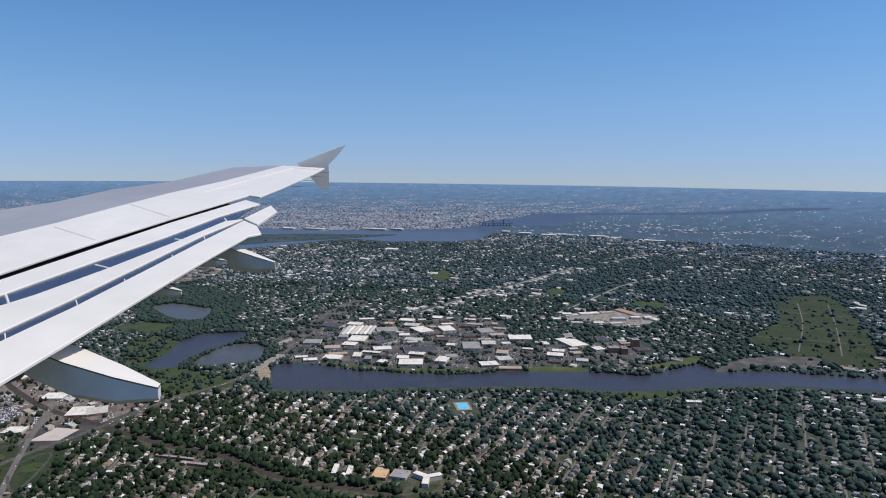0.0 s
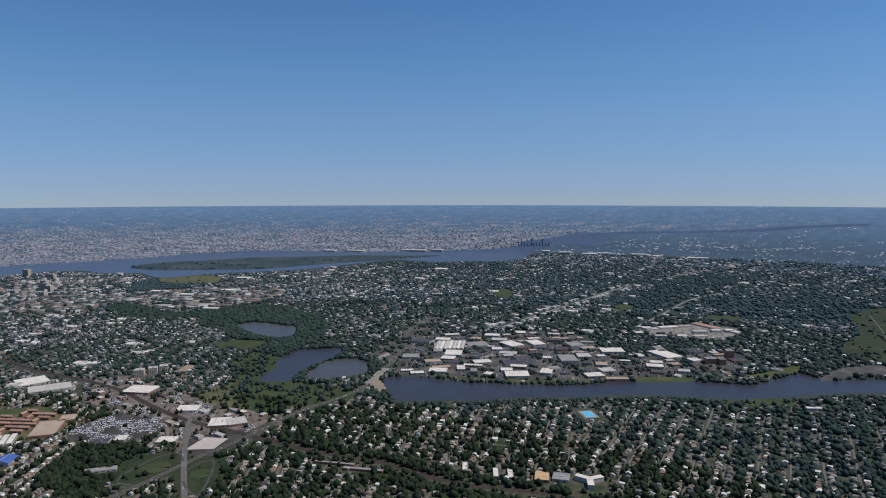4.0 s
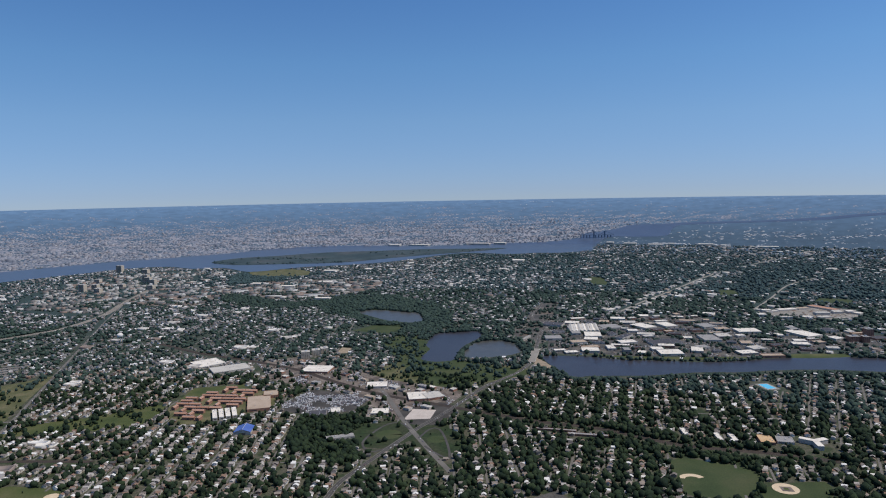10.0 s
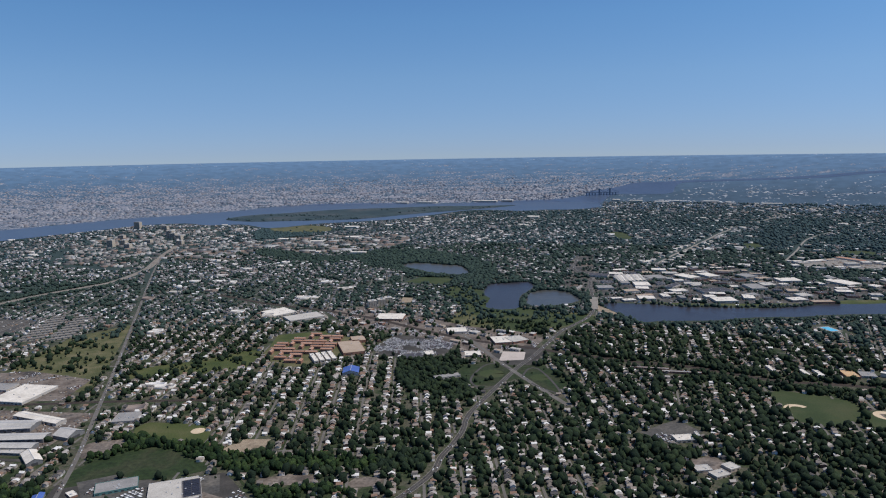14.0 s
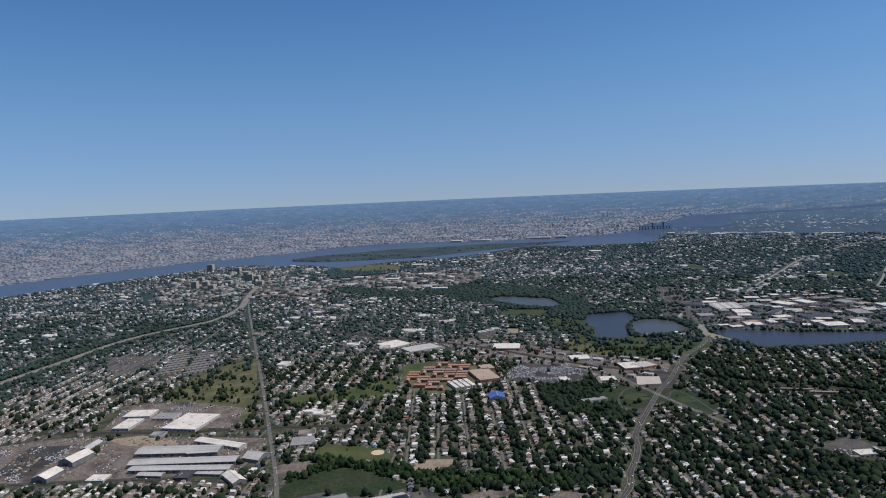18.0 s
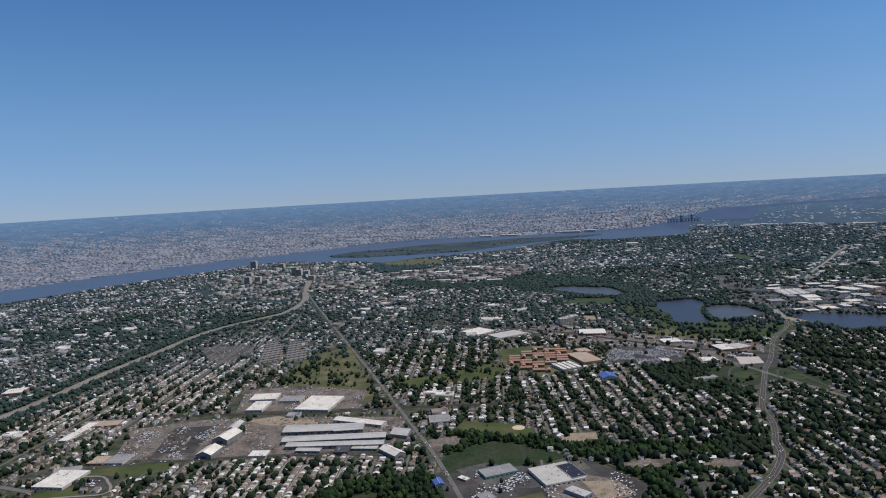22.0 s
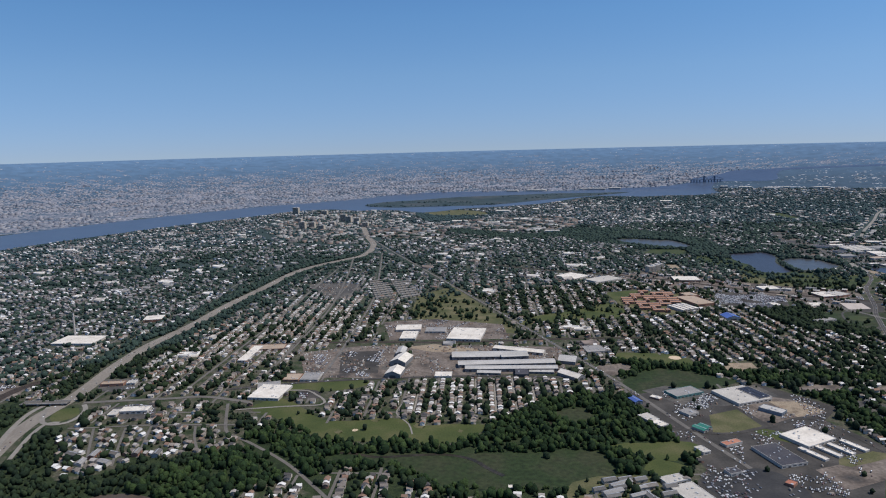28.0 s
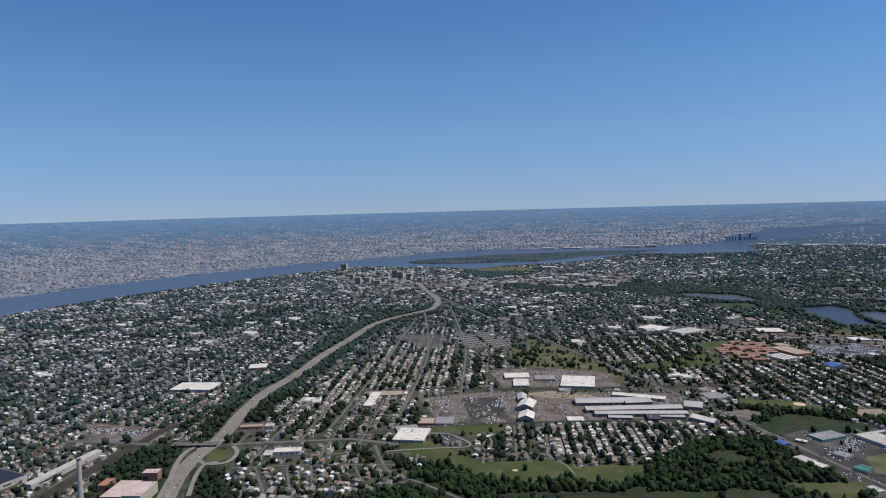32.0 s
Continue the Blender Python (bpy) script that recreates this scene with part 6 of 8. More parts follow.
# ball fields, circle lawns and bare plots


def arc(cx, cy, r0, r1, a0, a1, n=14):
    t = np.radians(np.linspace(a0, a1, n))
    return [(cx + r1 * math.cos(v), cy + r1 * math.sin(v)) for v in t] + [(cx + r0 * math.cos(v), cy + r0 * math.sin(v)) for v in t[::-1]]


M["slab"] = material("pale concrete slab", [(0.42, 0.36, 0.31), (0.50, 0.435, 0.38)], 0.9, scale=0.1, scale2=0.8, vary=0.15)
M["sand"] = material("pale infield sand", [(0.52, 0.40, 0.26), (0.60, 0.48, 0.33)], 0.95, scale=0.2, scale2=1.0, vary=0.1)
sheet("infield", arc(-147, 643, 0, 7, 0, 340, 12)[:12], 0.116, M["sand"], "small tan infield behind the houses", category="infield", smooth=False)
sheet("infield", arc(446, 652, 7, 13, 20, 160), 0.115, M["sand"], "tan sand infield arc on a ball field", category="infield", smooth=False)
sheet("infield", arc(521, 629, 0, 11.5, 0, 345, 20)[:20], 0.115, M["sand"], "tan sand infield disc on a ball field", category="infield", smooth=False)
sheet("infield", [(516, 624), (526, 622), (527, 632), (517, 634)], 0.122, M["yard_earth"], "brown worn diamond inside the sand infield", category="infield", smooth=False)
sheet("infield", [(519, 627), (523, 626), (523.5, 630), (519.5, 631)], 0.128, M["grass"], "small lawn square inside the diamond", category="infield", smooth=False)
for cx, cy, r in ((-470, 492, 5), (-500, 468, 4), (-430, 476, 6), (-395, 462, 3)):
    sheet("worn_patch", arc(cx, cy, 0, r, 0, 330, 9)[:9], 0.117, M["dry_grass"], "yellowish worn patch on the playing field", category="patch", rough=0.8)
sheet("infield", arc(-486, 470, 0.5, 2.6, 0, 350), 0.115, M["sand"], "small worn sandy patch on the field", category="infield", smooth=False)
sheet("verge", arc(152, 786, 0, 15, 0, 350), 0.118, M["park_grass"], "round lawn inside the traffic circle's loop", category="lawn", smooth=False)
sheet("verge", arc(206, 768, 0, 11, 0, 350), 0.118, M["park_grass"], "round lawn inside the traffic circle's loop", category="lawn", smooth=False)
sheet("parking_lot", [(166, 834), (198, 836), (205, 868), (176, 874)], 0.12, M["slab"], "empty pale concrete lot by the circle", category="car park", smooth=False)
sheet("bare_plot", [(-100, 602), (-74, 600), (-72, 618), (-98, 620)], 0.12, M["dirt"], "bare tan plot beside the houses", category="plot", smooth=False)
sheet("bare_plot", [(-108, 508), (-79, 506), (-70, 482), (-100, 471)], 0.119, M["dirt"], "bare dusty building plot", category="plot", smooth=False)
for name, pts, mat, z, label in (
        ("lot", [(-215, 545), (-188, 556), (-150, 540), (-100, 552), (-92, 520), (-150, 500), (-190, 505)], "paving", 0.085, "grey patched car lot behind the shops"),
        ("verge", [(-152, 446), (-140, 450), (-120, 432), (-132, 420)], "grass", 0.12, "overgrown green verge beside the store"),
        ("verge", [(-112, 390), (-78, 402), (-72, 392), (-110, 378)], "dry_grass", 0.12, "dry grass strip beside the lots"),
        ("lot", [(-521, 623), (-528, 699), (-481, 701), (-478, 619)], "asphalt", 0.15, "dark depot lot in the works yard"), ("lot", [(-477, 633), (-462, 672), (-441, 649), (-454, 613)], "paving", 0.154, "grey lot beside the steel barns"),
        ("lot", [(-454, 712), (-419, 722), (-358, 692), (-362, 681), (-421, 691)], "dirt", 0.156, "reddish bare earth along the works railway"),
        ("lot", [(-468, 700), (-385, 706), (-384, 640), (-440, 615), (-470, 640)], "yard_earth", 0.152, "reddish bare earth in the works yard")):
    sheet(name, pts, z, M[mat], label, category=name, rough=0.6, smooth=name == "verge")
stamp_rect(446, 656, 0, 30, 24)
stamp_rect(521, 629, 0, 26, 26)
for c in ((181, 858, 34, 44), (152, 786, 30, 30), (206, 768, 24, 24)):
    stamp_rect(c[0], c[1], 0, c[2], c[3], 2)
for c in ((-86, 610, 30, 22), (-97, 490, 66, 38)):
    stamp_rect(c[0], c[1], 0, c[2], c[3], 3)


# ---- parked and driven cars, trailers and goods: too many and too small to count ----
PROFILE = np.array([(-1, 0.12), (1, 0.12), (1, 0.42), (0.55, 0.47), (0.3, 0.72), (-0.5, 0.72), (-0.82, 0.48), (-1, 0.44)])


def cars(name, X, Y, A, label, L=1.9, W=0.8):
    n = len(X)
    rs = np.random.RandomState(n)
    ca, sa = np.cos(A)[:, None], np.sin(A)[:, None]
    s = rs.uniform(0.9, 1.15, n)[:, None]
    px, pz = PROFILE[:, 0] * L / 2 * s, PROFILE[:, 1] * 0.85 * s
    V = []
    for side in (-W / 2, W / 2):
        V.append(np.stack([X[:, None] + px * ca - side * sa, Y[:, None] + px * sa + side * ca, pz + 0.2], -1))
    V = np.concatenate(V, 1).reshape(-1, 3)
    k = np.arange(n)[:, None]
    side0, side1 = k * 16 + np.arange(8), k * 16 + 8 + np.arange(8)[::-1]
    quads = np.concatenate([np.concatenate([k * 16 + j, k * 16 + 8 + j, k * 16 + 8 + (j + 1) % 8, k * 16 + (j + 1) % 8], 1) for j in range(8)])
    return tagged(bulk(name, V, [side0, side1, quads], [M["car_paint"]]), label, "cars", kind="stuff")


def lot_cars(poly, angle, share, seed, aisle=6.4, slot=1.25):
    rs = np.random.RandomState(seed)
    p = np.asarray(poly, float)
    c, r = p.mean(0), np.hypot(*(p - p.mean(0)).T).max()
    rows = np.concatenate([np.arange(-r, r, aisle) - 1.25, np.arange(-r, r, aisle) + 1.25])
    U, W = (t.ravel() for t in np.meshgrid(np.arange(-r, r, slot), rows))
    ca, sa = math.cos(radians(angle)), math.sin(radians(angle))
    X, Y = c[0] + U * ca - W * sa, c[1] + U * sa + W * ca
    k = inside(p, X, Y) & (rs.rand(len(X)) < min(0.95, share * 4) * np.clip(2.2 * wave(X, Y, 50, seed) - 0.55 + 0.9 * share, 0, 1))
    k &= np.isin(kind_of(X, Y), (0, 3))
    return X[k], Y[k], np.full(k.sum(), radians(angle + 90)) + rs.normal(0, 0.03, k.sum())


def road_cars(points, width, gap, seed):
    rs = np.random.RandomState(seed)
    line = smooth_line(points, 2.0)
    d = np.gradient(line, axis=0)
    k = np.nonzero(rs.rand(len(line)) < 2.0 / gap)[0]
    side = rs.choice([-1, 1], len(k)) * width * rs.uniform(0.12, 0.36, len(k))
    u = d[k] / np.linalg.norm(d[k], axis=1)[:, None]
    return line[k, 0] - u[:, 1] * side, line[k, 1] + u[:, 0] * side, np.arctan2(u[:, 1], u[:, 0])


groups = [lot_cars(STRIP_B, -10, 0.3, 9), lot_cars(LOT_S1, 20, 0.2, 10), lot_cars(CARPARK, -8, 2.0, 1), lot_cars(INDUSTRY, 5, 0.08, 2), lot_cars(YARD, 0, 0.03, 3), lot_cars([(-572, 694), (-507, 718), (-478, 712), (-478, 606), (-554, 614)], 82, 0.2, 39), lot_cars(STRIP, -38, 0.12, 4), lot_cars([(-197, 542), (-157, 543), (-147, 504), (-179, 480), (-199, 486)], -33, 0.5, 34), lot_cars([(-139, 440), (-85, 468), (-82, 460), (-136, 434)], 28, 0.7, 35), lot_cars([(-85, 468), (-62, 405), (-66, 403), (-91, 464)], -68, 0.4, 36), lot_cars(BLACKLOT, 17, 0.16, 37), lot_cars(DIRT_W, 10, 0.3, 5), lot_cars(LOT_W1, 5, 0.5, 12), lot_cars(LOT_W2, 5, 0.35, 13), lot_cars(LOT_W3, 0, 0.9, 14), lot_cars(COURT, 20, 0.05, 15),
          lot_cars(YARD_B, 0, 0.12, 8)]
cars("parked_cars", *(np.concatenate(g) for g in zip(*groups)), "hundreds of parked cars in rows on the lots")
groups = [road_cars(R_MAIN, 6, 12, 1), road_cars(R_HWY, 13, 12, 2), road_cars(R_AVE, 4.2, 9, 3), road_cars(R_DIAG, 5, 22, 4), road_cars(R_FRONT, 4, 18, 5), road_cars(R_STORE, 4, 8, 6), road_cars(R_B, 4, 14, 7)]
cars("cars_on_the_roads", *(np.concatenate(g) for g in zip(*groups)), "cars standing on the roads and the highway")


def goods(name, poly, n, seed, label, lo=0.8, hi=4.5, mat="goods"):
    rs = np.random.RandomState(seed)
    p = np.asarray(poly, float)
    X, Y = rs.uniform(p[:, 0].min(), p[:, 0].max(), n), rs.uniform(p[:, 1].min(), p[:, 1].max(), n)
    k = inside(p, X, Y) & (kind_of(X, Y) == 3) & (wave(X, Y, 60, seed) > -0.15)
    X, Y = X[k], Y[k]
    n = len(X)
    a = rs.choice([0.0, 1.57, 0.2], n) + rs.normal(0, 0.1, n)
    w, d, h = rs.uniform(lo, hi, n), rs.uniform(0.7, 1.6, n), rs.uniform(0.4, 1.5, n)
    b = np.array([(-1, -1, 0), (1, -1, 0), (1, 1, 0), (-1, 1, 0), (-0.85, -0.85, 1), (0.85, -0.85, 1), (0.85, 0.85, 1), (-0.85, 0.85, 1)], float)
    lx, ly = b[:, 0] * w[:, None] / 2, b[:, 1] * d[:, None] / 2
    ca, sa = np.cos(a)[:, None], np.sin(a)[:, None]
    V = np.stack([X[:, None] + lx * ca - ly * sa, Y[:, None] + lx * sa + ly * ca, b[:, 2] * h[:, None] + 0.05], -1).reshape(-1, 3)
    F = (np.arange(n)[:, None, None] * 8 + np.array([(0, 1, 5, 4), (1, 2, 6, 5), (2, 3, 7, 6), (3, 0, 4, 7), (4, 5, 6, 7)])).reshape(-1, 4)
    return tagged(bulk(name, V, [F], [M[mat]]), label, "goods", kind="stuff")


goods("stacked_goods", YARD, 1300, 21, "rusty scrap and stacked goods in the works yard")
goods("stacked_goods", SCRAP_W, 260, 38, "rusty scrap heaps in the small yard")
goods("stacked_goods", YARD_B, 300, 22, "stacked goods and trailers beside the warehouses")
goods("yard_clutter", INDUSTRY, 1600, 23, "trailers and small sheds on the industrial estate", 1.5, 6)
goods("yard_clutter", STRIP, 70, 24, "trailers and small sheds on the commercial lots", 1.0, 4)
goods("yard_clutter", PLAZA_R, 420, 33, "pale stores and trailers along the arterial road", 3, 11)
goods("yard_clutter", PLAZA_N, 500, 27, "pale stores and trailers in the far plaza", 3, 10)

for pts, w, lab in ((R_HWY, 0.6, "pale concrete barrier along the middle of the highway"), (R_MAIN, 0.22, "pale concrete divider along the middle of the road")):
    strip("median", pts, w, 0.30, M["pale_road"], lab, "median")
for pts, offs in ((RAIL, (-2.6, 0.0, 2.6)), (RAIL_W, (-4.2, -1.4, 1.4, 4.2)), (RAIL_B, (-1.3, 1.3))):
    for off in offs:
        strip("railway_track", pts, 0.8, 0.19, M["track"], "rusty railway track on sleepers", "railway", offset=off)
for off in (2.75, -2.75):
    strip("kerb_strip", R_MAIN, 0.42, 0.29, M["pale_road"], "pale concrete edge along the arterial road", "kerb", offset=off)
for off in (6.9, -6.9):
    strip("shoulder", R_HWY, 0.7, 0.29, M["pale_road"], "pale concrete shoulder along the highway", "shoulder", offset=off)
for pts in ([(1240, 1190), (1370, 1400), (1480, 1610)], [(1300, 1165), (1420, 1370), (1540, 1590)], [(1225, 1300), (1390, 1240)], [(1300, 1390), (1450, 1330)], [(1380, 1520), (1510, 1460)]):
    strip("path", pts, 2.2, 0.14, M["road"], "straight grey path through the green cemetery", "path")
for pts, w in ((STREAM, 3.8), (STREAM_B, 2.6)):
    strip("stream", pts, w, 0.14, M["creek"], "dark muddy stream winding through the marsh", "stream")
strip("path", [(-447, 530), (-452, 505), (-440, 480), (-436, 458)], 1.4, 0.14, M["pale_road"], "pale footpath between two playing fields", "path")

# terraced streets in front of the works: their houses stand closer than elsewhere
ROWS = [(-442, 590), (-292, 590), (-306, 540), (-345, 498), (-442, 500)]
X, Y = np.meshgrid(RX + (np.arange(NX) + 0.5) * CELL, RY + (np.arange(200) + 0.5) * CELL)
kind_at[:200][inside(ROWS, X, Y) & (kind_at[:200] == 0)] = 9
# and those of the row-house quarter between the highway and the works
ROWS_W = [(-700, 690), (-545, 700), (-535, 880), (-530, 1180), (-602, 1185), (-640, 1010), (-690, 860)]
X, Y = np.meshgrid(RX + (np.arange(NX) + 0.5) * CELL, RY + (np.arange(400) + 0.5) * CELL)
kind_at[:400][inside(ROWS_W, X, Y) & (kind_at[:400] == 0)] = 9

# ---- houses: rows along the streets of each district ----
rng = np.random.RandomState(7)
# outline in x, street angle, block width, lot width, share of lots built
DISTRICTS = [
    ((-2700, -130), 86.0, 31.0, 3.8, 0.84),
    ((-130, 330), 90.5, 31.0, 3.9, 0.93),
    ((330, 620), 74.0, 31.0, 4.1, 0.78),
    ((620, 4000), 61.0, 31.0, 4.0, 0.66),
]
houses = []  # x, y, angle, along, deep, high, roof
streets_V, streets_F, count = [], [], 0
for (xa, xb), angle, block, lot, share in DISTRICTS:
    ca, sa = math.cos(radians(angle)), math.sin(radians(angle))
    us, vs = np.arange(-600, 4600, lot), np.arange(-4600, 4600, block)
    for side in (-1, 1):
        U, W = np.meshgrid(us, vs)
        U, W = U.ravel() + rng.normal(0, 0.6, U.size), W.ravel()
        v = W + side * (6.4 + rng.normal(0, 0.9, U.size))
        X, Y = U * ca - v * sa, U * sa + v * ca
        ok = (X >= xa) & (X < xb) & in_view(X, Y) & (np.hypot(X, Y) < FLAT) & (kind_of(X, Y) == 0) & (rng.rand(X.size) < share * np.clip(1 + 0.3 * wave(X, Y, 220, 41), 0.5, 1.05))
        ok &= (U % 118) > 7
        X, Y, n = X[ok], Y[ok], ok.sum()
        D = np.hypot(X, Y)
        ok = rng.rand(n) < (1 - 0.5 * np.clip((D - 1050) / 350, 0, 1)) * np.clip((1500 / D) ** 1.2, 0.3, 1) * np.clip(1 + np.clip((D - 1100) / 300, 0, 1) * (0.7 * wave(X, Y, 800, 43) + 0.7 * wave(X, Y, 190, 44)), 0.12, 1.9) * (1 - 0.35 * np.clip((X - 0.42 * Y) / 250, 0, 1) * np.clip((Y - 1200) / 300, 0, 1)) * np.where(inside(DARKWOOD, X, Y), 0.22, 1) * (1 - 0.5 * np.clip((X - 0.35 * Y - 60) / 80, 0, 1) * np.clip((600 - Y) / 60, 0, 1))
        X, Y, n = X[ok], Y[ok], ok.sum()
        loose = np.clip((np.hypot(X, Y) - np.where(X > 330, 1250, 850)) / 700, 0.03, 1) * 6
        X, Y = X + rng.normal(0, 1, n) * loose, Y + rng.normal(0, 1, n) * loose
        ok = (kind_of(X, Y) == 0) & clear_behind(X, Y, 3.0, rng.rand(n))
        X, Y, n = X[ok], Y[ok], ok.sum()
        grow = np.clip(np.hypot(X, Y) / 1300, 1, 1.35)
        houses.append(np.stack([X, Y, np.full(n, radians(angle)) + rng.normal(0, 0.06, n), rng.uniform(2.5, lot * 0.94, n) * grow, rng.uniform(3.8, 5.6, n) * grow,
                                rng.uniform(2.0, 2.8, n) * grow ** 0.6, rng.uniform(0.7, 1.3, n) * grow, (rng.rand(n) < 0.5)], 1))
    # the streets themselves, laid piece by piece where houses stand
    for along in (True, False):
        A = np.arange(-600, 4600, 12.0)
        B = vs if along else np.arange(-4600, 4600, 12.0)
        if not along:
            A = np.arange(-600 - (-600 % 118), 4600, 118.0) + 3.0
        U, W = (t.ravel() for t in np.meshgrid(A, B))
        X, Y = U * ca - W * sa, U * sa + W * ca
        ok = (X >= xa) & (X < xb) & in_view(X, Y) & (np.hypot(X, Y) < 1500) & (kind_of(X, Y) == 0)
        U, W = U[ok], W[ok]
        hl, hw = (6.0, 1.2) if along else (1.1, 6.0)
        corner = np.stack([np.stack([U + a * hl, W + b * hw], -1) for a, b in ((-1, -1), (1, -1), (1, 1), (-1, 1))], 1)
        P = np.stack([corner[..., 0] * ca - corner[..., 1] * sa, corner[..., 0] * sa + corner[..., 1] * ca, np.full(corner.shape[:2], 0.11 + 0.005 * along)], -1)
        streets_V.append(P.reshape(-1, 3))
        streets_F.append(np.arange(len(U) * 4).reshape(-1, 4) + count)
        count += len(U) * 4
tagged(bulk("residential_streets", np.concatenate(streets_V), streets_F, [M["road"]]), "grid of pale narrow residential streets", "street", kind="stuff")
for k in range(-14, 8):
    for side in (-1, 1):
        v = np.arange(499, 1190, 2.9)
        X, Y = np.full(len(v), -434.0 + 19.0 * k + 4.0 * side) + (v - 540) * 0.06, v
        ok = (kind_of(X, Y) == 9) & (rng.rand(len(v)) < 0.94)
        n = ok.sum()
        houses.append(np.stack([X[ok], Y[ok], np.full(n, radians(86.5)), np.full(n, 2.75), rng.uniform(3.6, 4.6, n), rng.uniform(1.9, 2.2, n), rng.uniform(0.35, 0.6, n), np.zeros(n)], 1))
    v0, v1 = (500, 592) if k >= 0 else (700, 1170)
    if k >= 0 or k < -5:
        strip("street", [(-434.0 + 19.0 * k + (v0 - 540) * 0.06, v0), (-434.0 + 19.0 * k + (v1 - 540) * 0.06, v1)], 2.2, 0.12, M["pale_road" if k >= 0 else "road"], "pale narrow street between terraced houses", "street")
# homes round the cul-de-sacs of the court by the woods
for u, w in itertools.product(np.arange(-90, 90, 5.2), np.arange(-60, 60, 8.5)):
    x, y = -665 + u * 0.93 + w * 0.36 + rng.normal(0, 0.8), 450 - u * 0.36 + w * 0.93 + rng.normal(0, 0.8)
    if inside(COURT, np.array([x]), np.array([y]))[0] and rng.rand() < 0.6 and kind_of(np.array([x]), np.array([y]))[0] == 2:
        houses.append(np.array([[x, y, radians(-21) + rng.choice([0, 1.57]), rng.uniform(3.0, 5.0), rng.uniform(3.8, 5.0), rng.uniform(2.0, 2.6), rng.uniform(0.6, 1.0), 0.0]]))
houses = np.concatenate(houses)


def house_arrays(h):
    """Walls (with gables) and roofs of many gabled houses."""
    x, y, a, w, d, hi, ro, turn = h.T
    n = len(h)
    w2, d2 = np.where(turn > 0, d, w) / 2, np.where(turn > 0, w, d) / 2
    a = np.where(turn > 0, a + math.pi / 2, a)
    ca, sa = np.cos(a), np.sin(a)

    def put(lx, ly, lz):
        return np.stack([x + lx * ca - ly * sa, y + lx * sa + ly * ca, lz], -1)

    z0, o = np.zeros(n), 0.25
    base = [put(sx * w2, sy * d2, z0) for sx, sy in ((-1, -1), (1, -1), (1, 1), (-1, 1))]
    top = [put(sx * w2, sy * d2, hi) for sx, sy in ((-1, -1), (1, -1), (1, 1), (-1, 1))]
    gab = [put(sx * w2, 0 * d2, hi + ro) for sx in (-1, 1)]
    eave = [put(sx * (w2 + o), sy * (d2 + o), hi - 0.12) for sx, sy in ((-1, -1), (1, -1), (1, 1), (-1, 1))]
    ridge = [put(sx * (w2 + o), 0 * d2, hi + ro + 0.1) for sx in (-1, 1)]
    wallV = np.stack(base + top + gab, 1).reshape(-1, 3)
    roofV = np.stack(eave + ridge, 1).reshape(-1, 3)
    k = np.arange(n)[:, None]
    wq = np.concatenate([k * 10 + np.array(f) for f in ((0, 1, 5, 4), (2, 3, 7, 6))])
    wp = np.concatenate([k * 10 + np.array(f) for f in ((1, 2, 6, 9, 5), (3, 0, 4, 8, 7))])
    rq = np.concatenate([k * 6 + np.array(f) for f in ((0, 1, 5, 4), (2, 3, 4, 5))])
    return wallV, [wq, wp], roofV, [rq]


def near_stretch(X, Y):
    return ((Y < 366) & (X > -520)) | ((Y < 640) & (X > 60) & (X < 420)) & (Y + 0.35 * abs(X - 200) < 572)


near = near_stretch(houses[:, 0], houses[:, 1])
far_off = np.hypot(houses[:, 0], houses[:, 1]) > 1150
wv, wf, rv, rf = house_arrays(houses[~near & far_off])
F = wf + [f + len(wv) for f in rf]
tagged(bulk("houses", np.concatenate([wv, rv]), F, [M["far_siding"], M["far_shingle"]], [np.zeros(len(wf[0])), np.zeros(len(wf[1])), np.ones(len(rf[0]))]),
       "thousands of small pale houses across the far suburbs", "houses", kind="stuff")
wv, wf, rv, rf = house_arrays(houses[~near & ~far_off])
F = wf + [f + len(wv) for f in rf]
tagged(bulk("houses", np.concatenate([wv, rv]), F, [M["siding"], M["shingle"]], [np.zeros(len(wf[0])), np.zeros(len(wf[1])), np.ones(len(rf[0]))]),
       "thousands of small suburban houses with pale walls and grey roofs", "houses", kind="stuff")


# flat-roofed shops and halls strewn through the suburbs
rs = np.random.RandomState(31)
X, Y = rs.uniform(-2200, 3000, 2600), rs.uniform(700, 3300, 2600)
k = in_view(X, Y) & (np.hypot(X, Y) < FLAT) & (kind_of(X, Y) == 0) & ((Y > 930) | (X < -150)) & (wave(X, Y, 420, 8) + 0.5 * wave(X, Y, 1200, 9) > 0.25)
X, Y = X[k], Y[k]
n = len(X)
a = np.radians(np.where(X < 330, 0.0, -20.0)) + rs.normal(0, 0.1, n)
w, d, h = rs.uniform(8, 26, n), rs.uniform(6, 15, n), rs.uniform(2.5, 4.5, n)
bx = np.array([(-1, -1, 0), (1, -1, 0), (1, 1, 0), (-1, 1, 0), (-1, -1, 1), (1, -1, 1), (1, 1, 1), (-1, 1, 1), (-0.9, -0.9, 1), (0.9, -0.9, 1), (0.9, 0.9, 1), (-0.9, 0.9, 1), (-0.9, -0.9, 0.93), (0.9, -0.9, 0.93), (0.9, 0.9, 0.93), (-0.9, 0.9, 0.93)], float)
lx, ly = bx[:, 0] * w[:, None] / 2, bx[:, 1] * d[:, None] / 2
ca, sa = np.cos(a)[:, None], np.sin(a)[:, None]
V = np.stack([X[:, None] + lx * ca - ly * sa, Y[:, None] + lx * sa + ly * ca, bx[:, 2] * h[:, None]], -1).reshape(-1, 3)
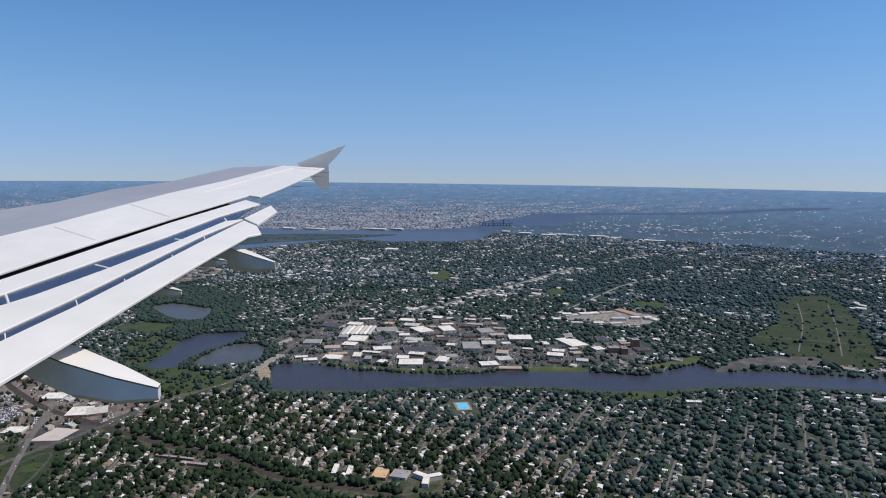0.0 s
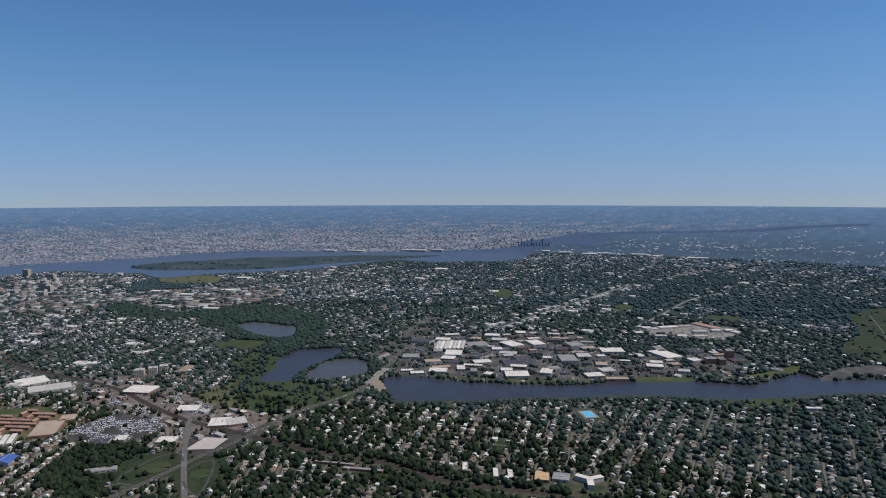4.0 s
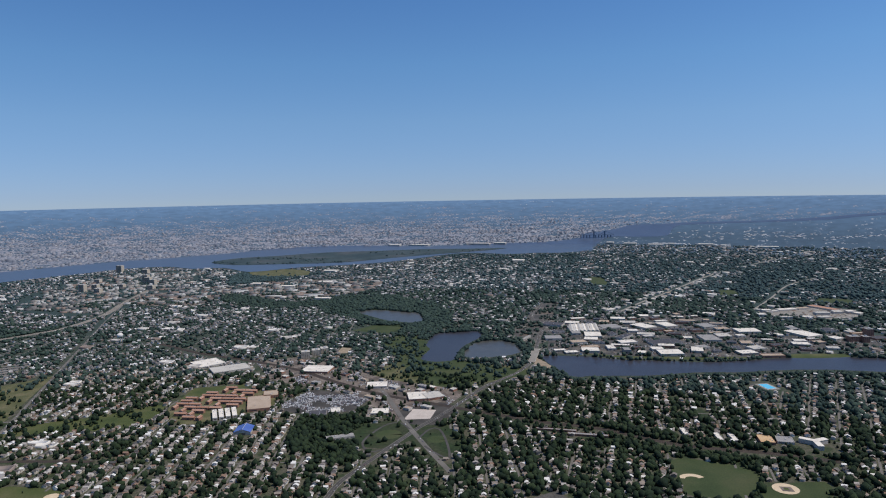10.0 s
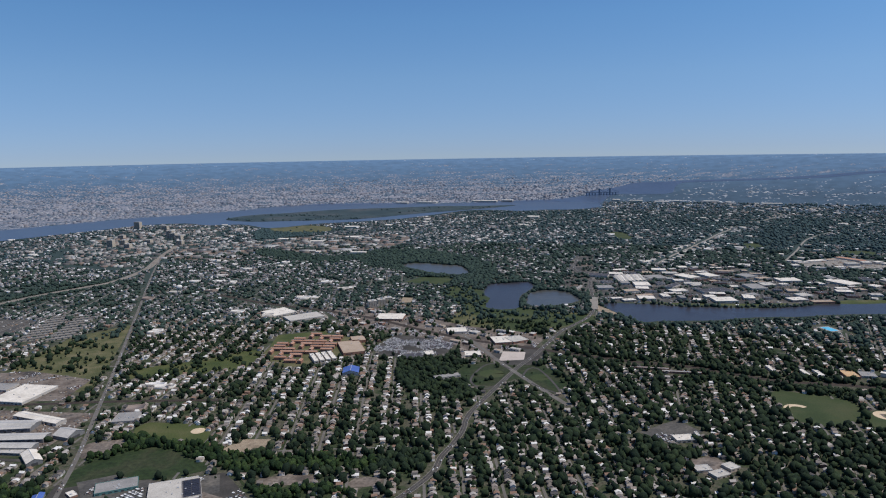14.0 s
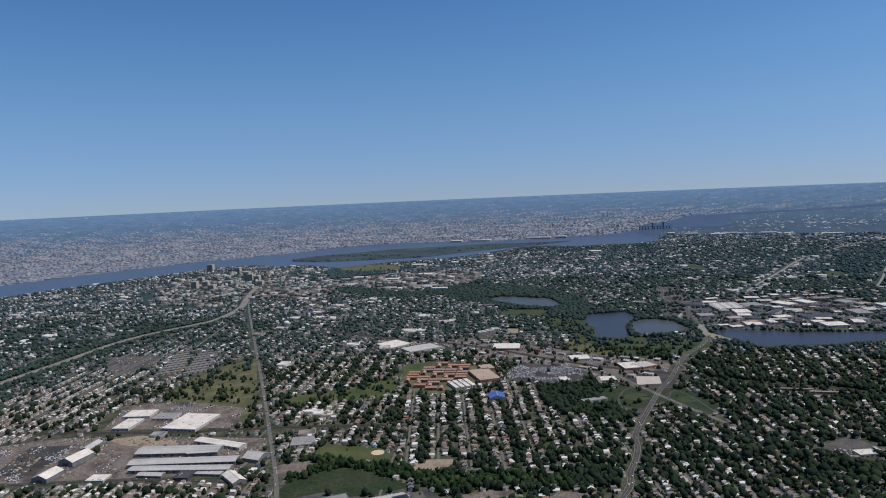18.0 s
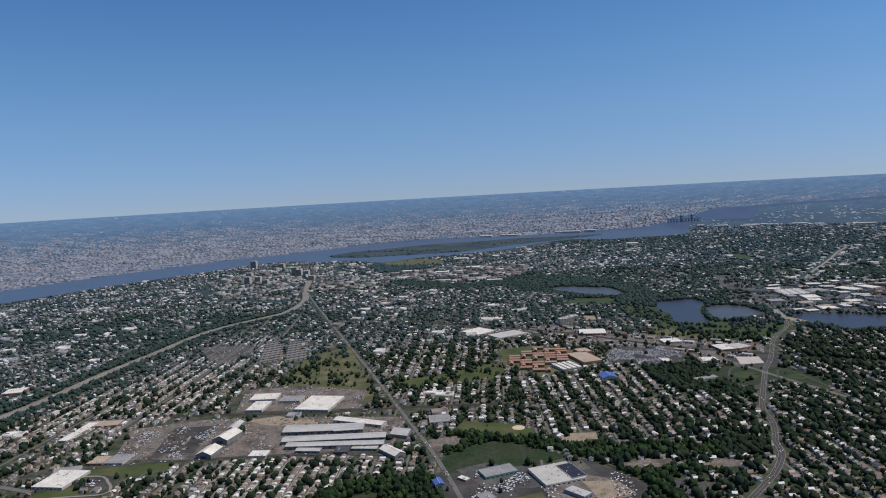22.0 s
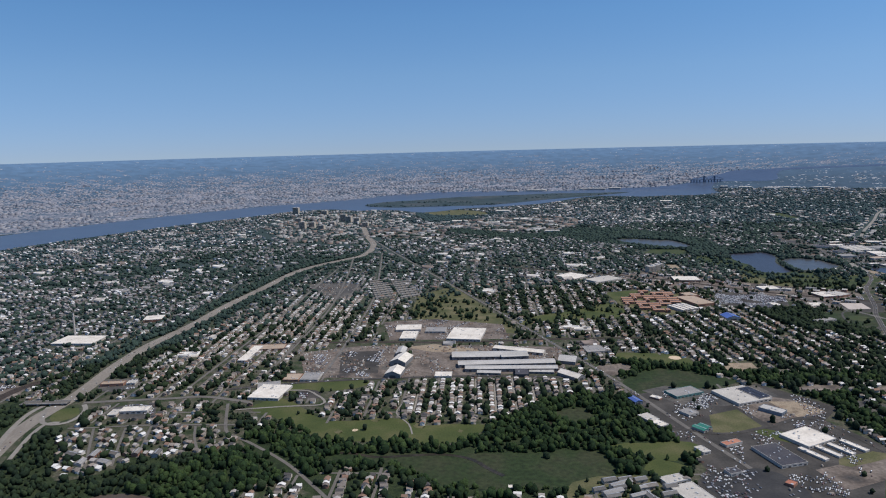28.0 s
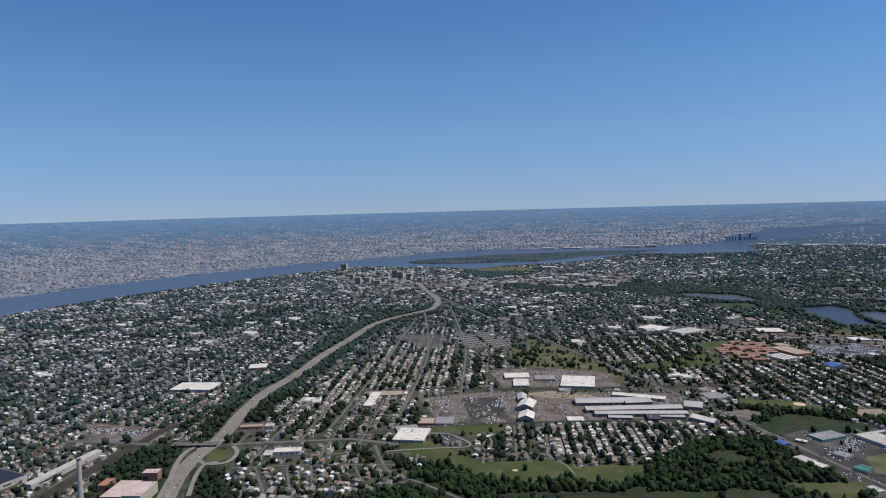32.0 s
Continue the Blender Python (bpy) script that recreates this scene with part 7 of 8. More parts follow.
quads = [(0, 1, 5, 4), (1, 2, 6, 5), (2, 3, 7, 6), (3, 0, 4, 7)] + [(4 + j, 4 + (j + 1) % 4, 8 + (j + 1) % 4, 8 + j) for j in range(4)] + [(8 + j, 8 + (j + 1) % 4, 12 + (j + 1) % 4, 12 + j) for j in range(4)] + [(12, 13, 14, 15)]
F = (np.arange(n)[:, None, None] * 16 + np.array(quads)).reshape(-1, 4)
M["mixed_roof"] = material("mixed flat roofs", [(0.62, 0.58, 0.52), (0.28, 0.27, 0.26), (0.48, 0.44, 0.39), (0.68, 0.64, 0.58), (0.24, 0.19, 0.16), (0.40, 0.38, 0.35)], 0.85, by="island", scale2=0.6, vary=0.1)
tagged(bulk("shops_and_halls", V, [F], [M["mixed_roof"]]), "pale flat-roofed shops and halls strewn among the houses", "buildings", kind="stuff")
for bx_, by_, w_, d_ in zip(X, Y, w, d):
    stamp_rect(bx_, by_, 0, w_ + 4, d_ + 4)


# ---- trees ----
def blob(level, seed, rough):
    """An uneven leafy crown about 1 across its half width."""
    bm = bmesh.new()
    if level:
        bmesh.ops.create_icosphere(bm, subdivisions=level, radius=1.0)
    else:
        bmesh.ops.create_uvsphere(bm, u_segments=5, v_segments=2, radius=1.0)
    V = np.array([v.co[:] for v in bm.verts])
    bmesh.ops.triangulate(bm, faces=bm.faces[:])
    bm.verts.index_update()
    Fa = np.array([[v.index for v in f.verts] for f in bm.faces])
    bm.free()
    rs = np.random.RandomState(seed)
    lobes = rs.normal(0, 1, (5, 3))
    lobes /= np.linalg.norm(lobes, axis=1)[:, None]
    pull = np.clip(V @ lobes.T, 0, 1) ** 3 @ rs.uniform(-0.35, 0.6, (5, 1))
    V = V * (1 + rs.uniform(-rough, rough, (len(V), 1)) + pull) * (rs.uniform(0.75, 1.2), rs.uniform(0.75, 1.2), 1)
    V += rs.normal(0, 0.07, V.shape)
    V[:, 2] = np.where(V[:, 2] < -0.3, -0.3 + (V[:, 2] + 0.3) * 0.5, V[:, 2])
    return V * (1, 1, 1.05), Fa


def crowns(X, Y, R, H, level, seed, shapes=16):
    """Many crowns as one pair of arrays."""
    rs = np.random.RandomState(seed)
    pick = rs.randint(0, shapes, len(X))
    Vs, Fs, c = [], [], 0
    for s in range(shapes):
        T, Fa = blob(level, 100 + s + 31 * level, 0.36)
        k = pick == s
        n = k.sum()
        a = rs.uniform(0, 6.28, n)
        ca, sa = np.cos(a)[:, None], np.sin(a)[:, None]
        base = laid(X[k], Y[k])
        vx = (T[:, 0] * ca - T[:, 1] * sa) * R[k][:, None] + base[:, :1]
        vy = (T[:, 0] * sa + T[:, 1] * ca) * R[k][:, None] + base[:, 1:2]
        vz = (T[:, 2] + 0.65) / 1.7 * H[k][:, None] + base[:, 2:]
        Vs.append(np.stack([vx, vy, vz], -1).reshape(-1, 3))
        Fs.append((np.arange(n)[:, None, None] * len(T) + Fa).reshape(-1, 3) + c)
        c += n * len(T)
    return np.concatenate(Vs), Fs


def scatter(n, seed):
    rs = np.random.RandomState(seed)
    Y = np.sqrt(rs.uniform(262 ** 2, 3380 ** 2, n))
    X = rs.uniform(-640 - 0.80 * (Y + 110), 650 + 0.84 * (Y - 60))
    return X, Y, rs


X, Y, rs = scatter(800000, 3)
WX, WY, _ = scatter(1250000, 4)  # the woods are packed closer
k = kind_of(WX, WY) == 4
EX, EY, _ = scatter(120000, 6)  # and so are the leafy streets to the east
ke = (kind_of(EX, EY) == 0) & (EX > np.where(EY < 560, -45, 95)) & (EY < 760) & (EX - 110 > (EY - 620) * 0.3)
X, Y = np.r_[X, WX[k], EX[ke]], np.r_[Y, WY[k], EY[ke]]
D = np.hypot(X, Y)
K = kind_of(X, Y)
grid = np.ones(len(X))
for (xa, xb), angle, block, lot, share in DISTRICTS:  # trees stand in the back yards more than along the streets
    v = -X * math.sin(radians(angle)) + Y * math.cos(radians(angle))
    off = np.abs((v + 4600 + block / 2) % block - block / 2)
    grid = np.where((X >= xa) & (X < xb) & (K == 0) & (D < 1500), np.where(off < 2.4, np.where(X > 110, 0.2, 0.15), np.where(off < 9.0, np.where((X > 330) & (Y > 640), 0.62, np.where((X < 110) & (Y < 900), 0.36, 0.55)), 1.5)), grid)
west = np.clip((250 - X) / 350, 0, 1) * np.clip((1900 - Y) / 700, 0, 1)
p = np.select([K == 0, K == 2, K == 3, K == 4, K == 5, K == 6, K == 9], [0.95 - 0.22 * west * np.clip((-100 - X) / 150, 0, 1), 0.012, 0.01, 1.0, 0.34, 0.02, 1.0], 0.0)
p = p * np.clip(1 + (0.5 * wave(X, Y, 170, 1) + 0.45 * wave(X, Y, 60, 2) + 0.5 * wave(X, Y, 26, 3) * (D < 1100)) * (K == 0), 0.1, 2.2)
east = np.clip((X - np.where(Y < 560, -50, 60) - 0.12 * (Y - 600)) / 40, 0, 1)
p = np.where(K == 0, p + (0.10 + 0.5 * np.clip((760 - Y) / 150, 0, 1)) * east * np.clip((1500 - Y) / 300, 0, 1) + 0.3 * np.clip((X - 300) / 500, 0, 1) * np.clip((Y - 1100) / 600, 0, 1), p)
p = np.where((inside(COURT, X, Y) | inside(COURT_B, X, Y)) & (K == 2), 0.62, np.where((inside(LOT_G, X, Y)) & (K == 3), 0.8, p))
p = np.where((K == 3) & (inside(DOWNTOWN, X, Y) | inside(LOTS_N, X, Y) | inside(PLAZA_R, X, Y)), np.clip(0.35 + 0.6 * wave(X, Y, 120, 73), 0.05, 0.9), p)
p = np.where((K == 3) & inside(INDUSTRY, X, Y), np.clip(0.22 + 0.5 * wave(X, Y, 60, 74), 0.03, 0.9), np.where((K == 3) & inside(STRIP_B, X, Y), 0.24, p))
p = np.where((K == 6) & inside(CIRCLE, X, Y), 0.32, p)
p = np.where(K == 0, p * (1 + 0.5 * np.clip((X - 0.35 * Y - 60) / 80, 0, 1) * np.clip((600 - Y) / 60, 0, 1)), p)
p = np.where((K == 5) & (X > 1000), 0.09, p)
p = np.where((K == 6) & (Y > 2000), 0.9 * np.clip(wave(X, Y, 300, 71), 0, 1), p)
p = np.where((K == 5) & (X <= 1000), np.clip(np.where(X < 0, 0.36, 0.62) + 0.8 * wave(X, Y, 45, 12), 0.05, 1), p)
row = np.abs((X + 434 - (Y - 540) * 0.06 + 9.5) % 19.0 - 9.5)
p = np.where((K == 9) & (row < 6.5), np.where(Y > 640, np.clip(0.24 + 0.4 * wave(X, Y, 70, 72), 0.06, 0.8), 0.3), p)
grid = 1 + (grid - 1) * np.clip(0.75 + 0.7 * wave(X, Y, 260, 61), 0.05, 1)
p = p * grid * np.clip((720 / D) ** 1.4 * (1 + 0.45 * np.clip((D - 1150) / 300, 0, 1)), 0.05, 1) * np.where(K == 0, 1 - 0.2 * np.clip((D - 1150) / 300, 0, 1) - 0.15 * np.clip((D - 1700) / 300, 0, 1), 1) * (1 - 0.55 * np.clip((D - 2500) / 800, 0, 1)) * np.where(K == 0, 1 - 0.22 * np.clip((D - 1150) / 350, 0, 1) * np.clip((0.42 * Y + 150 - X) / 220, 0, 1), 1)
ok = (rs.rand(len(X)) < p) & (D < FLAT) & in_view(X, Y)
X, Y, D, K = X[ok], Y[ok], D[ok], K[ok]
R = rs.uniform(0.85, 1.82, len(X)) ** 2 * np.clip(0.62 + D / 2200, 1, 1.5) * np.where(K == 0, 1 + 0.25 * np.clip((X - 120) / 150, 0, 1), np.where(K == 4, np.where(X < 30, 0.92, 1.1), 1)) * np.where((K == 0) & (X > 330) & (Y > 640) & (D < 1250), 0.86, 1)
Hh = (R * rs.uniform(1.4, 2.1, len(X)) + 0.8) * (1 - 0.3 * np.clip((D - 1000) / 400, 0, 1))
ok = clear_behind(X, Y, Hh * 0.8, rs.rand(len(X))) | (K == 2) | (K == 3)
X, Y, D, K, R, Hh = (v[ok] for v in (X, Y, D, K, R, Hh))
nearby = near_stretch(X, Y) & (K != 4)
near_trees = np.stack([X, Y, R, Hh], 1)[nearby]
# farthest crowns: stronger blue haze mixed into the leaf colours
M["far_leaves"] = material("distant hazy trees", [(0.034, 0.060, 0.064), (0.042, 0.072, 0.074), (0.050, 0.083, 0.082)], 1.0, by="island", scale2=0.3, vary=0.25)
V, F = crowns(*(v[(K == 4) & (D < 740) & (X < 30)] for v in (X, Y, R, Hh)), 2, 8)
tagged(bulk("woods", V, F, [M["wood_leaves"]]), "dense green broadleaf woods round the marsh", "woods", kind="stuff")
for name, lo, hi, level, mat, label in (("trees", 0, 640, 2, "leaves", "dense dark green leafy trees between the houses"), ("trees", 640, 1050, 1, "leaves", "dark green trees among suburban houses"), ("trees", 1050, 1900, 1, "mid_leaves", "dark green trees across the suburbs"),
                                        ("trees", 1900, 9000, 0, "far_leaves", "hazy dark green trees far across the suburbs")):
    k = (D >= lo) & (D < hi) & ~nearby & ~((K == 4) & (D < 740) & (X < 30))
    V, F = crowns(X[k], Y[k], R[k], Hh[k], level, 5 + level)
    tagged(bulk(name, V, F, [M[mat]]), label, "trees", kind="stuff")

# ---- the far city and the far shore ----
def blocks(name, X, Y, A, W, D, H, mat, label, category="buildings"):
    """Many plain city blocks as one mesh: walls and flat roofs."""
    q = laid(X, Y)
    s = np.hypot(q[:, 0], q[:, 1]) / np.hypot(X, Y)
    box = np.array([(-1, -1, -0.3), (1, -1, -0.3), (1, 1, -0.3), (-1, 1, -0.3), (-1, -1, 1), (1, -1, 1), (1, 1, 1), (-1, 1, 1)], float)
    lx, ly = box[:, 0] * (W * s / 2)[:, None], box[:, 1] * (D * s / 2)[:, None]
    ca, sa = np.cos(A)[:, None], np.sin(A)[:, None]
    V = np.stack([q[:, :1] + lx * ca - ly * sa, q[:, 1:2] + lx * sa + ly * ca, q[:, 2:] + box[:, 2] * (H * s)[:, None]], -1)
    F = (np.arange(len(X))[:, None, None] * 8 + np.array([(0, 1, 5, 4), (1, 2, 6, 5), (2, 3, 7, 6), (3, 0, 4, 7), (4, 5, 6, 7)])).reshape(-1, 4)
    return tagged(bulk(name, V.reshape(-1, 3), [F], [M[mat]]), label, category, kind="stuff")


line = smooth_line(DELAWARE, 60, True)
rs = np.random.RandomState(11)
n = 42000
D, B = 2100 / rs.uniform(0.20, 1.0, n), rs.uniform(-0.98, 0.62, n)
X, Y = D * np.sin(B), D * np.cos(B)
dens = np.clip((7200 - D) / 3600, 0.0, 0.8) * np.clip(0.42 + 0.75 * wave(X, Y, 700, 5) + 0.35 * wave(X, Y, 240, 6), 0.03, 1) * np.clip((0.42 - B) / 0.14, 0.12, 1)
ok = inside(CITY, X, Y) & ~inside(line, X, Y) & (rs.rand(n) < dens)
X, Y = X[ok], Y[ok]
n = len(X)
W, H = rs.uniform(6, 17, n), rs.uniform(2.5, 5.5, n) * np.where(rs.rand(n) < 0.02, 2.6, 1)
W = np.where(rs.rand(n) < 0.03, W * 3, W)
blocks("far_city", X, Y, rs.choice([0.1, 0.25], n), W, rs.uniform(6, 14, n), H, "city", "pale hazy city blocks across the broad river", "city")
box = np.array([(-1, -1, -0.5), (1, -1, -0.5), (1, 1, -0.5), (-1, 1, -0.5), (-1, -1, 1), (1, -1, 1), (1, 1, 1), (-1, 1, 1)], float)

# the small city on this side of the broad river
X, Y = rs.uniform(-1000, -520, 1500), rs.uniform(1540, 2460, 1500)
ok = inside(DOWNTOWN, X, Y) & (kind_of(X, Y) == 3)
X, Y = X[ok], Y[ok]
n = len(X)
blocks("downtown_blocks", X, Y, np.full(n, 0.12), rs.uniform(5, 15, n), rs.uniform(5, 12, n), rs.uniform(2, 5, n) * np.where(rs.rand(n) < 0.06, 2.2, 1), "downtown", "pale low downtown buildings close together")

# depots and halls along the far railway
X, Y = rs.uniform(-600, 20, 520), rs.uniform(1690, 2150, 520)
ok = inside(LOTS_N, X, Y) & (kind_of(X, Y) == 3)
X, Y = X[ok], Y[ok]
n = len(X)
blocks("far_depots", X, Y, np.full(n, -0.15), rs.uniform(8, 30, n), rs.uniform(6, 14, n), rs.uniform(2.5, 4.5, n), "downtown", "pale depots and halls on far industrial lots")

# pale stores and depots on the plain past the suburbs
n = 900
rs = np.random.RandomState(52)
lane = rs.uniform(0, 1, n)
X, Y = 1650 + 900 * lane + rs.normal(0, 90, n), 3900 - 480 * lane + rs.normal(0, 200, n)
k = (wave(X, Y, 260, 53) > 0.0) & (rs.rand(n) < 0.22)
X, Y = np.r_[X[k], rs.uniform(560, 1500, 60)], np.r_[Y[k], rs.uniform(4300, 6800, 60)]
k = ~inside(line, X, Y) & (np.hypot(X, Y) > FLAT)
X, Y = X[k], Y[k]
lane = rs.uniform(0, 1, 46)
X, Y = np.r_[X, 1225 + 290 * lane + rs.normal(0, 10, 46)], np.r_[Y, 3300 - 190 * lane + rs.normal(0, 22, 46)]
n, D = len(X), np.hypot(X, Y)
q = laid(X, Y)
s = np.hypot(q[:, 0], q[:, 1]) / D
w, d, h = rs.uniform(3, 14, n), rs.uniform(3, 8, n), rs.uniform(0.8, 1.6, n)
V = q[:, None] + box * np.stack([w * s, d * s, h * s], -1)[:, None]
F = (np.arange(n)[:, None, None] * 8 + np.array([(0, 1, 5, 4), (1, 2, 6, 5), (2, 3, 7, 6), (3, 0, 4, 7), (4, 5, 6, 7)])).reshape(-1, 4)
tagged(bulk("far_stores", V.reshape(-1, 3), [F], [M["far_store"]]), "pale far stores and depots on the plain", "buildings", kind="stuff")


# ---- the nearest houses, each a thing of its own ----
HOUSE_WALL = material("painted house wall", [(0.40, 0.36, 0.32), (0.58, 0.56, 0.53), (0.30, 0.24, 0.19), (0.38, 0.36, 0.34), (0.24, 0.15, 0.11), (0.44, 0.37, 0.29)],
                      0.8, by="object", scale2=1.5, vary=0.08)
HOUSE_ROOF = material("house roof shingles", [(0.19, 0.165, 0.145), (0.25, 0.22, 0.19), (0.115, 0.105, 0.10), (0.30, 0.275, 0.25), (0.22, 0.155, 0.12), (0.46, 0.44, 0.41)],
                      0.9, by="object", scale2=1.2, vary=0.15, bump=0.05, bump_scale=6)
for m in (HOUSE_WALL, HOUSE_ROOF):
    next(n for n in m.node_tree.nodes if n.type == "VALTORGB").color_ramp.interpolation = "CONSTANT"
BRICK_ME = box_mesh("chimney", M["brick_wall"], 0.04)
PORCH_ME = box_mesh("porch", M["trim"], 0.02)
FRONT_ME = box_mesh("front_door", M["dark_wall"], 0.02)


def house_thing(w, d, h, rise, seed, label):
    rnd = random.Random(seed)
    root = tagged(new("house"), label, "house", "suburban houses along the streets")
    bm = bmesh.new()
    e = [[bm.verts.new((sx * w / 2, y, z)) for y, z in ((-d / 2, 0), (-d / 2, h), (0, h + rise), (d / 2, h), (d / 2, 0))] for sx in (-1, 1)]
    bm.faces.new(e[0][::-1])
    bm.faces.new(e[1])
    bm.faces.new((e[0][0], e[1][0], e[1][1], e[0][1]))
    bm.faces.new((e[0][3], e[1][3], e[1][4], e[0][4]))
    part("wall", bm, HOUSE_WALL, root)
    bm = bmesh.new()
    o = 0.28
    prof = [(-d / 2 - o, h - 0.15), (0, h + rise + 0.05), (d / 2 + o, h - 0.15), (d / 2 + o, h), (0, h + rise + 0.22), (-d / 2 - o, h)]
    a, b = ([bm.verts.new((sx * (w / 2 + o), y, z)) for y, z in prof] for sx in (-1, 1))
    for k in range(6):
        bm.faces.new((a[k], a[(k + 1) % 6], b[(k + 1) % 6], b[k]))
    bm.faces.new((a[0], a[5], a[4], a[1]))
    bm.faces.new((a[1], a[4], a[3], a[2]))
    bm.faces.new((b[1], b[4], b[5], b[0]))
    bm.faces.new((b[2], b[3], b[4], b[1]))
    bmesh.ops.recalc_face_normals(bm, faces=bm.faces[:])
    part("roof", bm, HOUSE_ROOF, root)
    if rnd.random() < 0.7:
        piece("chimney", BRICK_ME, root, rnd.uniform(-0.3, 0.3) * w, rnd.uniform(-0.2, 0.2) * d, h, 0.45, 0.45, rise + 0.7)
    for side in (-1, 1):
        for k in (-1, 1):
            for z in (0.5, 1.5):
                if z + 0.6 < h and (side < 0 or z > 1):
                    piece("window", WIN_ME, root, k * w * 0.25, side * (d / 2 + 0.01), z, 0.42, 0.06, 0.6)
    piece("front_door", FRONT_ME, root, 0, -d / 2 - 0.02, 0.1, 0.42, 0.08, 0.95)
    piece("porch", PORCH_ME, root, 0, -d / 2 - 0.5, 1.1, w * 0.6, 1.0, 0.12)
    piece("step", PORCH_ME, root, 0, -d / 2 - 0.4, 0, 0.9, 0.8, 0.15)
    return root


near_houses = houses[near]
near_houses = near_houses[np.argsort(near_houses[:, 1])]
masters = []
for k in range(12):
    rs = random.Random(k)
    masters.append(house_thing(rs.uniform(2.6, 3.4), rs.uniform(3.8, 5.2), rs.uniform(2.1, 2.8), rs.uniform(0.75, 1.25), k,
                               ("two-storey suburban house with pale siding and shingle roof", "small gabled house with porch and grey shingle roof",
                                "plain gabled frame house with brick chimney")[k % 3]))
rs = random.Random(99)
for k, (x, y, a, *_) in enumerate(near_houses[:255]):
    m = Matrix.Translation((x, y, 0)) @ pose(0, 0, 0, 0, 0, math.degrees(a) + rs.choice((0, 90, 180)))
    if k < 12:
        masters[k].matrix_basis = m
    else:
        copy_thing(masters[k % 12], m)
if len(near_houses) > 255:
    wv, wf, rv, rf = house_arrays(near_houses[255:])
    tagged(bulk("houses", np.concatenate([wv, rv]), wf + [f + len(wv) for f in rf], [M["siding"], M["shingle"]],
                [np.zeros(len(wf[0])), np.zeros(len(wf[1])), np.ones(len(rf[0]))]), "more small suburban houses between the trees", "houses", kind="stuff")


# ---- the nearest trees: a tapered trunk with limbs, and a crown of many leafy clumps ----
def tree_thing(seed):
    rnd = random.Random(seed)
    rs = np.random.RandomState(seed)
    root = tagged(new("tree"), "broad dark green leafy tree beside the houses", "tree", "trees between the houses")
    bm = bmesh.new()

    def limb(p, q, r0, r1, n=6):
        p, q = Vector(p), Vector(q)
        turn = (q - p).to_track_quat("Z", "Y").to_matrix()
        rows = [[bm.verts.new(c + turn @ Vector((r * math.cos(6.283 * k / n), r * math.sin(6.283 * k / n), 0))) for k in range(n)] for c, r in ((p, r0), (q, r1))]
        for k in range(n):
            bm.faces.new((rows[0][k], rows[0][(k + 1) % n], rows[1][(k + 1) % n], rows[1][k]))
    limb((0, 0, 0), (0.04, 0.02, 0.75), 0.10, 0.07)
    for k in range(5):
        a = k * 1.257 + rnd.uniform(-0.3, 0.3)
        limb((0.04, 0.02, 0.55 + 0.05 * k), (0.55 * math.cos(a), 0.55 * math.sin(a), 1.0 + rnd.uniform(0, 0.3)), 0.05, 0.02, 5)
    part("trunk", bm, M["bark"], root)
    Vs, Fs, c = [], [], 0
    for k in range(22):
        T, Fa = blob(1, seed * 50 + k, 0.3)
        a, el, r = rnd.uniform(0, 6.283), rnd.uniform(-0.35, 1.5), rnd.uniform(0.45, 0.8)
        P = np.array([r * math.cos(a) * math.cos(el), r * math.sin(a) * math.cos(el), 1.05 + 0.62 * r * math.sin(el)])
        Vs.append(T * rnd.uniform(0.2, 0.36) + P)
        Fs.append(Fa + c)
        c += len(T)
    T, Fa = blob(2, seed, 0.25)
    Vs.append(T * (0.6, 0.6, 0.5) + (0, 0, 1.05))
    Fs.append(Fa + c)
    bulk("crown", np.concatenate(Vs), Fs, [NEAR_LEAVES], parent=root)
    return root


NEAR_LEAVES = material("leafy crown", [(0.009, 0.017, 0.008), (0.016, 0.028, 0.011), (0.026, 0.041, 0.014), (0.040, 0.056, 0.018)], 0.9, by="object",
                       scale2=2.0, vary=0.5, bump=0.4, bump_scale=3.0, spec=0.15)
near_trees = near_trees[np.argsort(near_trees[:, 1])]
first = [tree_thing(k) for k in range(8)]
for k, (x, y, r, hh) in enumerate(near_trees[:255]):
    m = Matrix.Translation((x, y, 0)) @ pose(0, 0, 0, 0, 0, k * 77.0)
    ob = first[k] if k < 8 else copy_thing(first[k % 8], m)
    ob.matrix_basis = m @ Matrix.Diagonal((r, r, hh / 1.65, 1))
k = near_trees[255:]
if len(k):
    V, F = crowns(k[:, 0], k[:, 1], k[:, 2], k[:, 3], 1, 77)
    tagged(bulk("trees", V, F, [M["leaves"]]), "more leafy trees between the nearest houses", "trees", kind="stuff")


# ---- the aircraft's wing, as it lies at the start of the flight ----
# Outlines fitted to the camera's first view on an assumed plane: metres outwards (x), forwards (y) and up (z) from the
# eye, shrunk with the land.
M["wing_white"] = material("white wing paint", [(0.68, 0.64, 0.575), (0.75, 0.71, 0.64)], 0.35, scale=0.9, scale2=6.0, vary=0.04, spec=0.45)
M["wing_grey"] = material("grey slat paint", [(0.30, 0.295, 0.305), (0.35, 0.345, 0.355)], 0.4, scale=0.8, scale2=5.0, vary=0.05, metal=0.1, spec=0.4)
# dark wicks, and shade under the flaps put into colour
M["wing_dark"] = material("dark wing fittings and painted shade", [(0.10, 0.10, 0.11), (0.16, 0.16, 0.17)], 0.7, scale=2.0, scale2=9.0, vary=0.4)
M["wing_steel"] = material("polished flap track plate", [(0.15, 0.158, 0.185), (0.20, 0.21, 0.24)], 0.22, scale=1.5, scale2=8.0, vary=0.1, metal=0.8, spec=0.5)
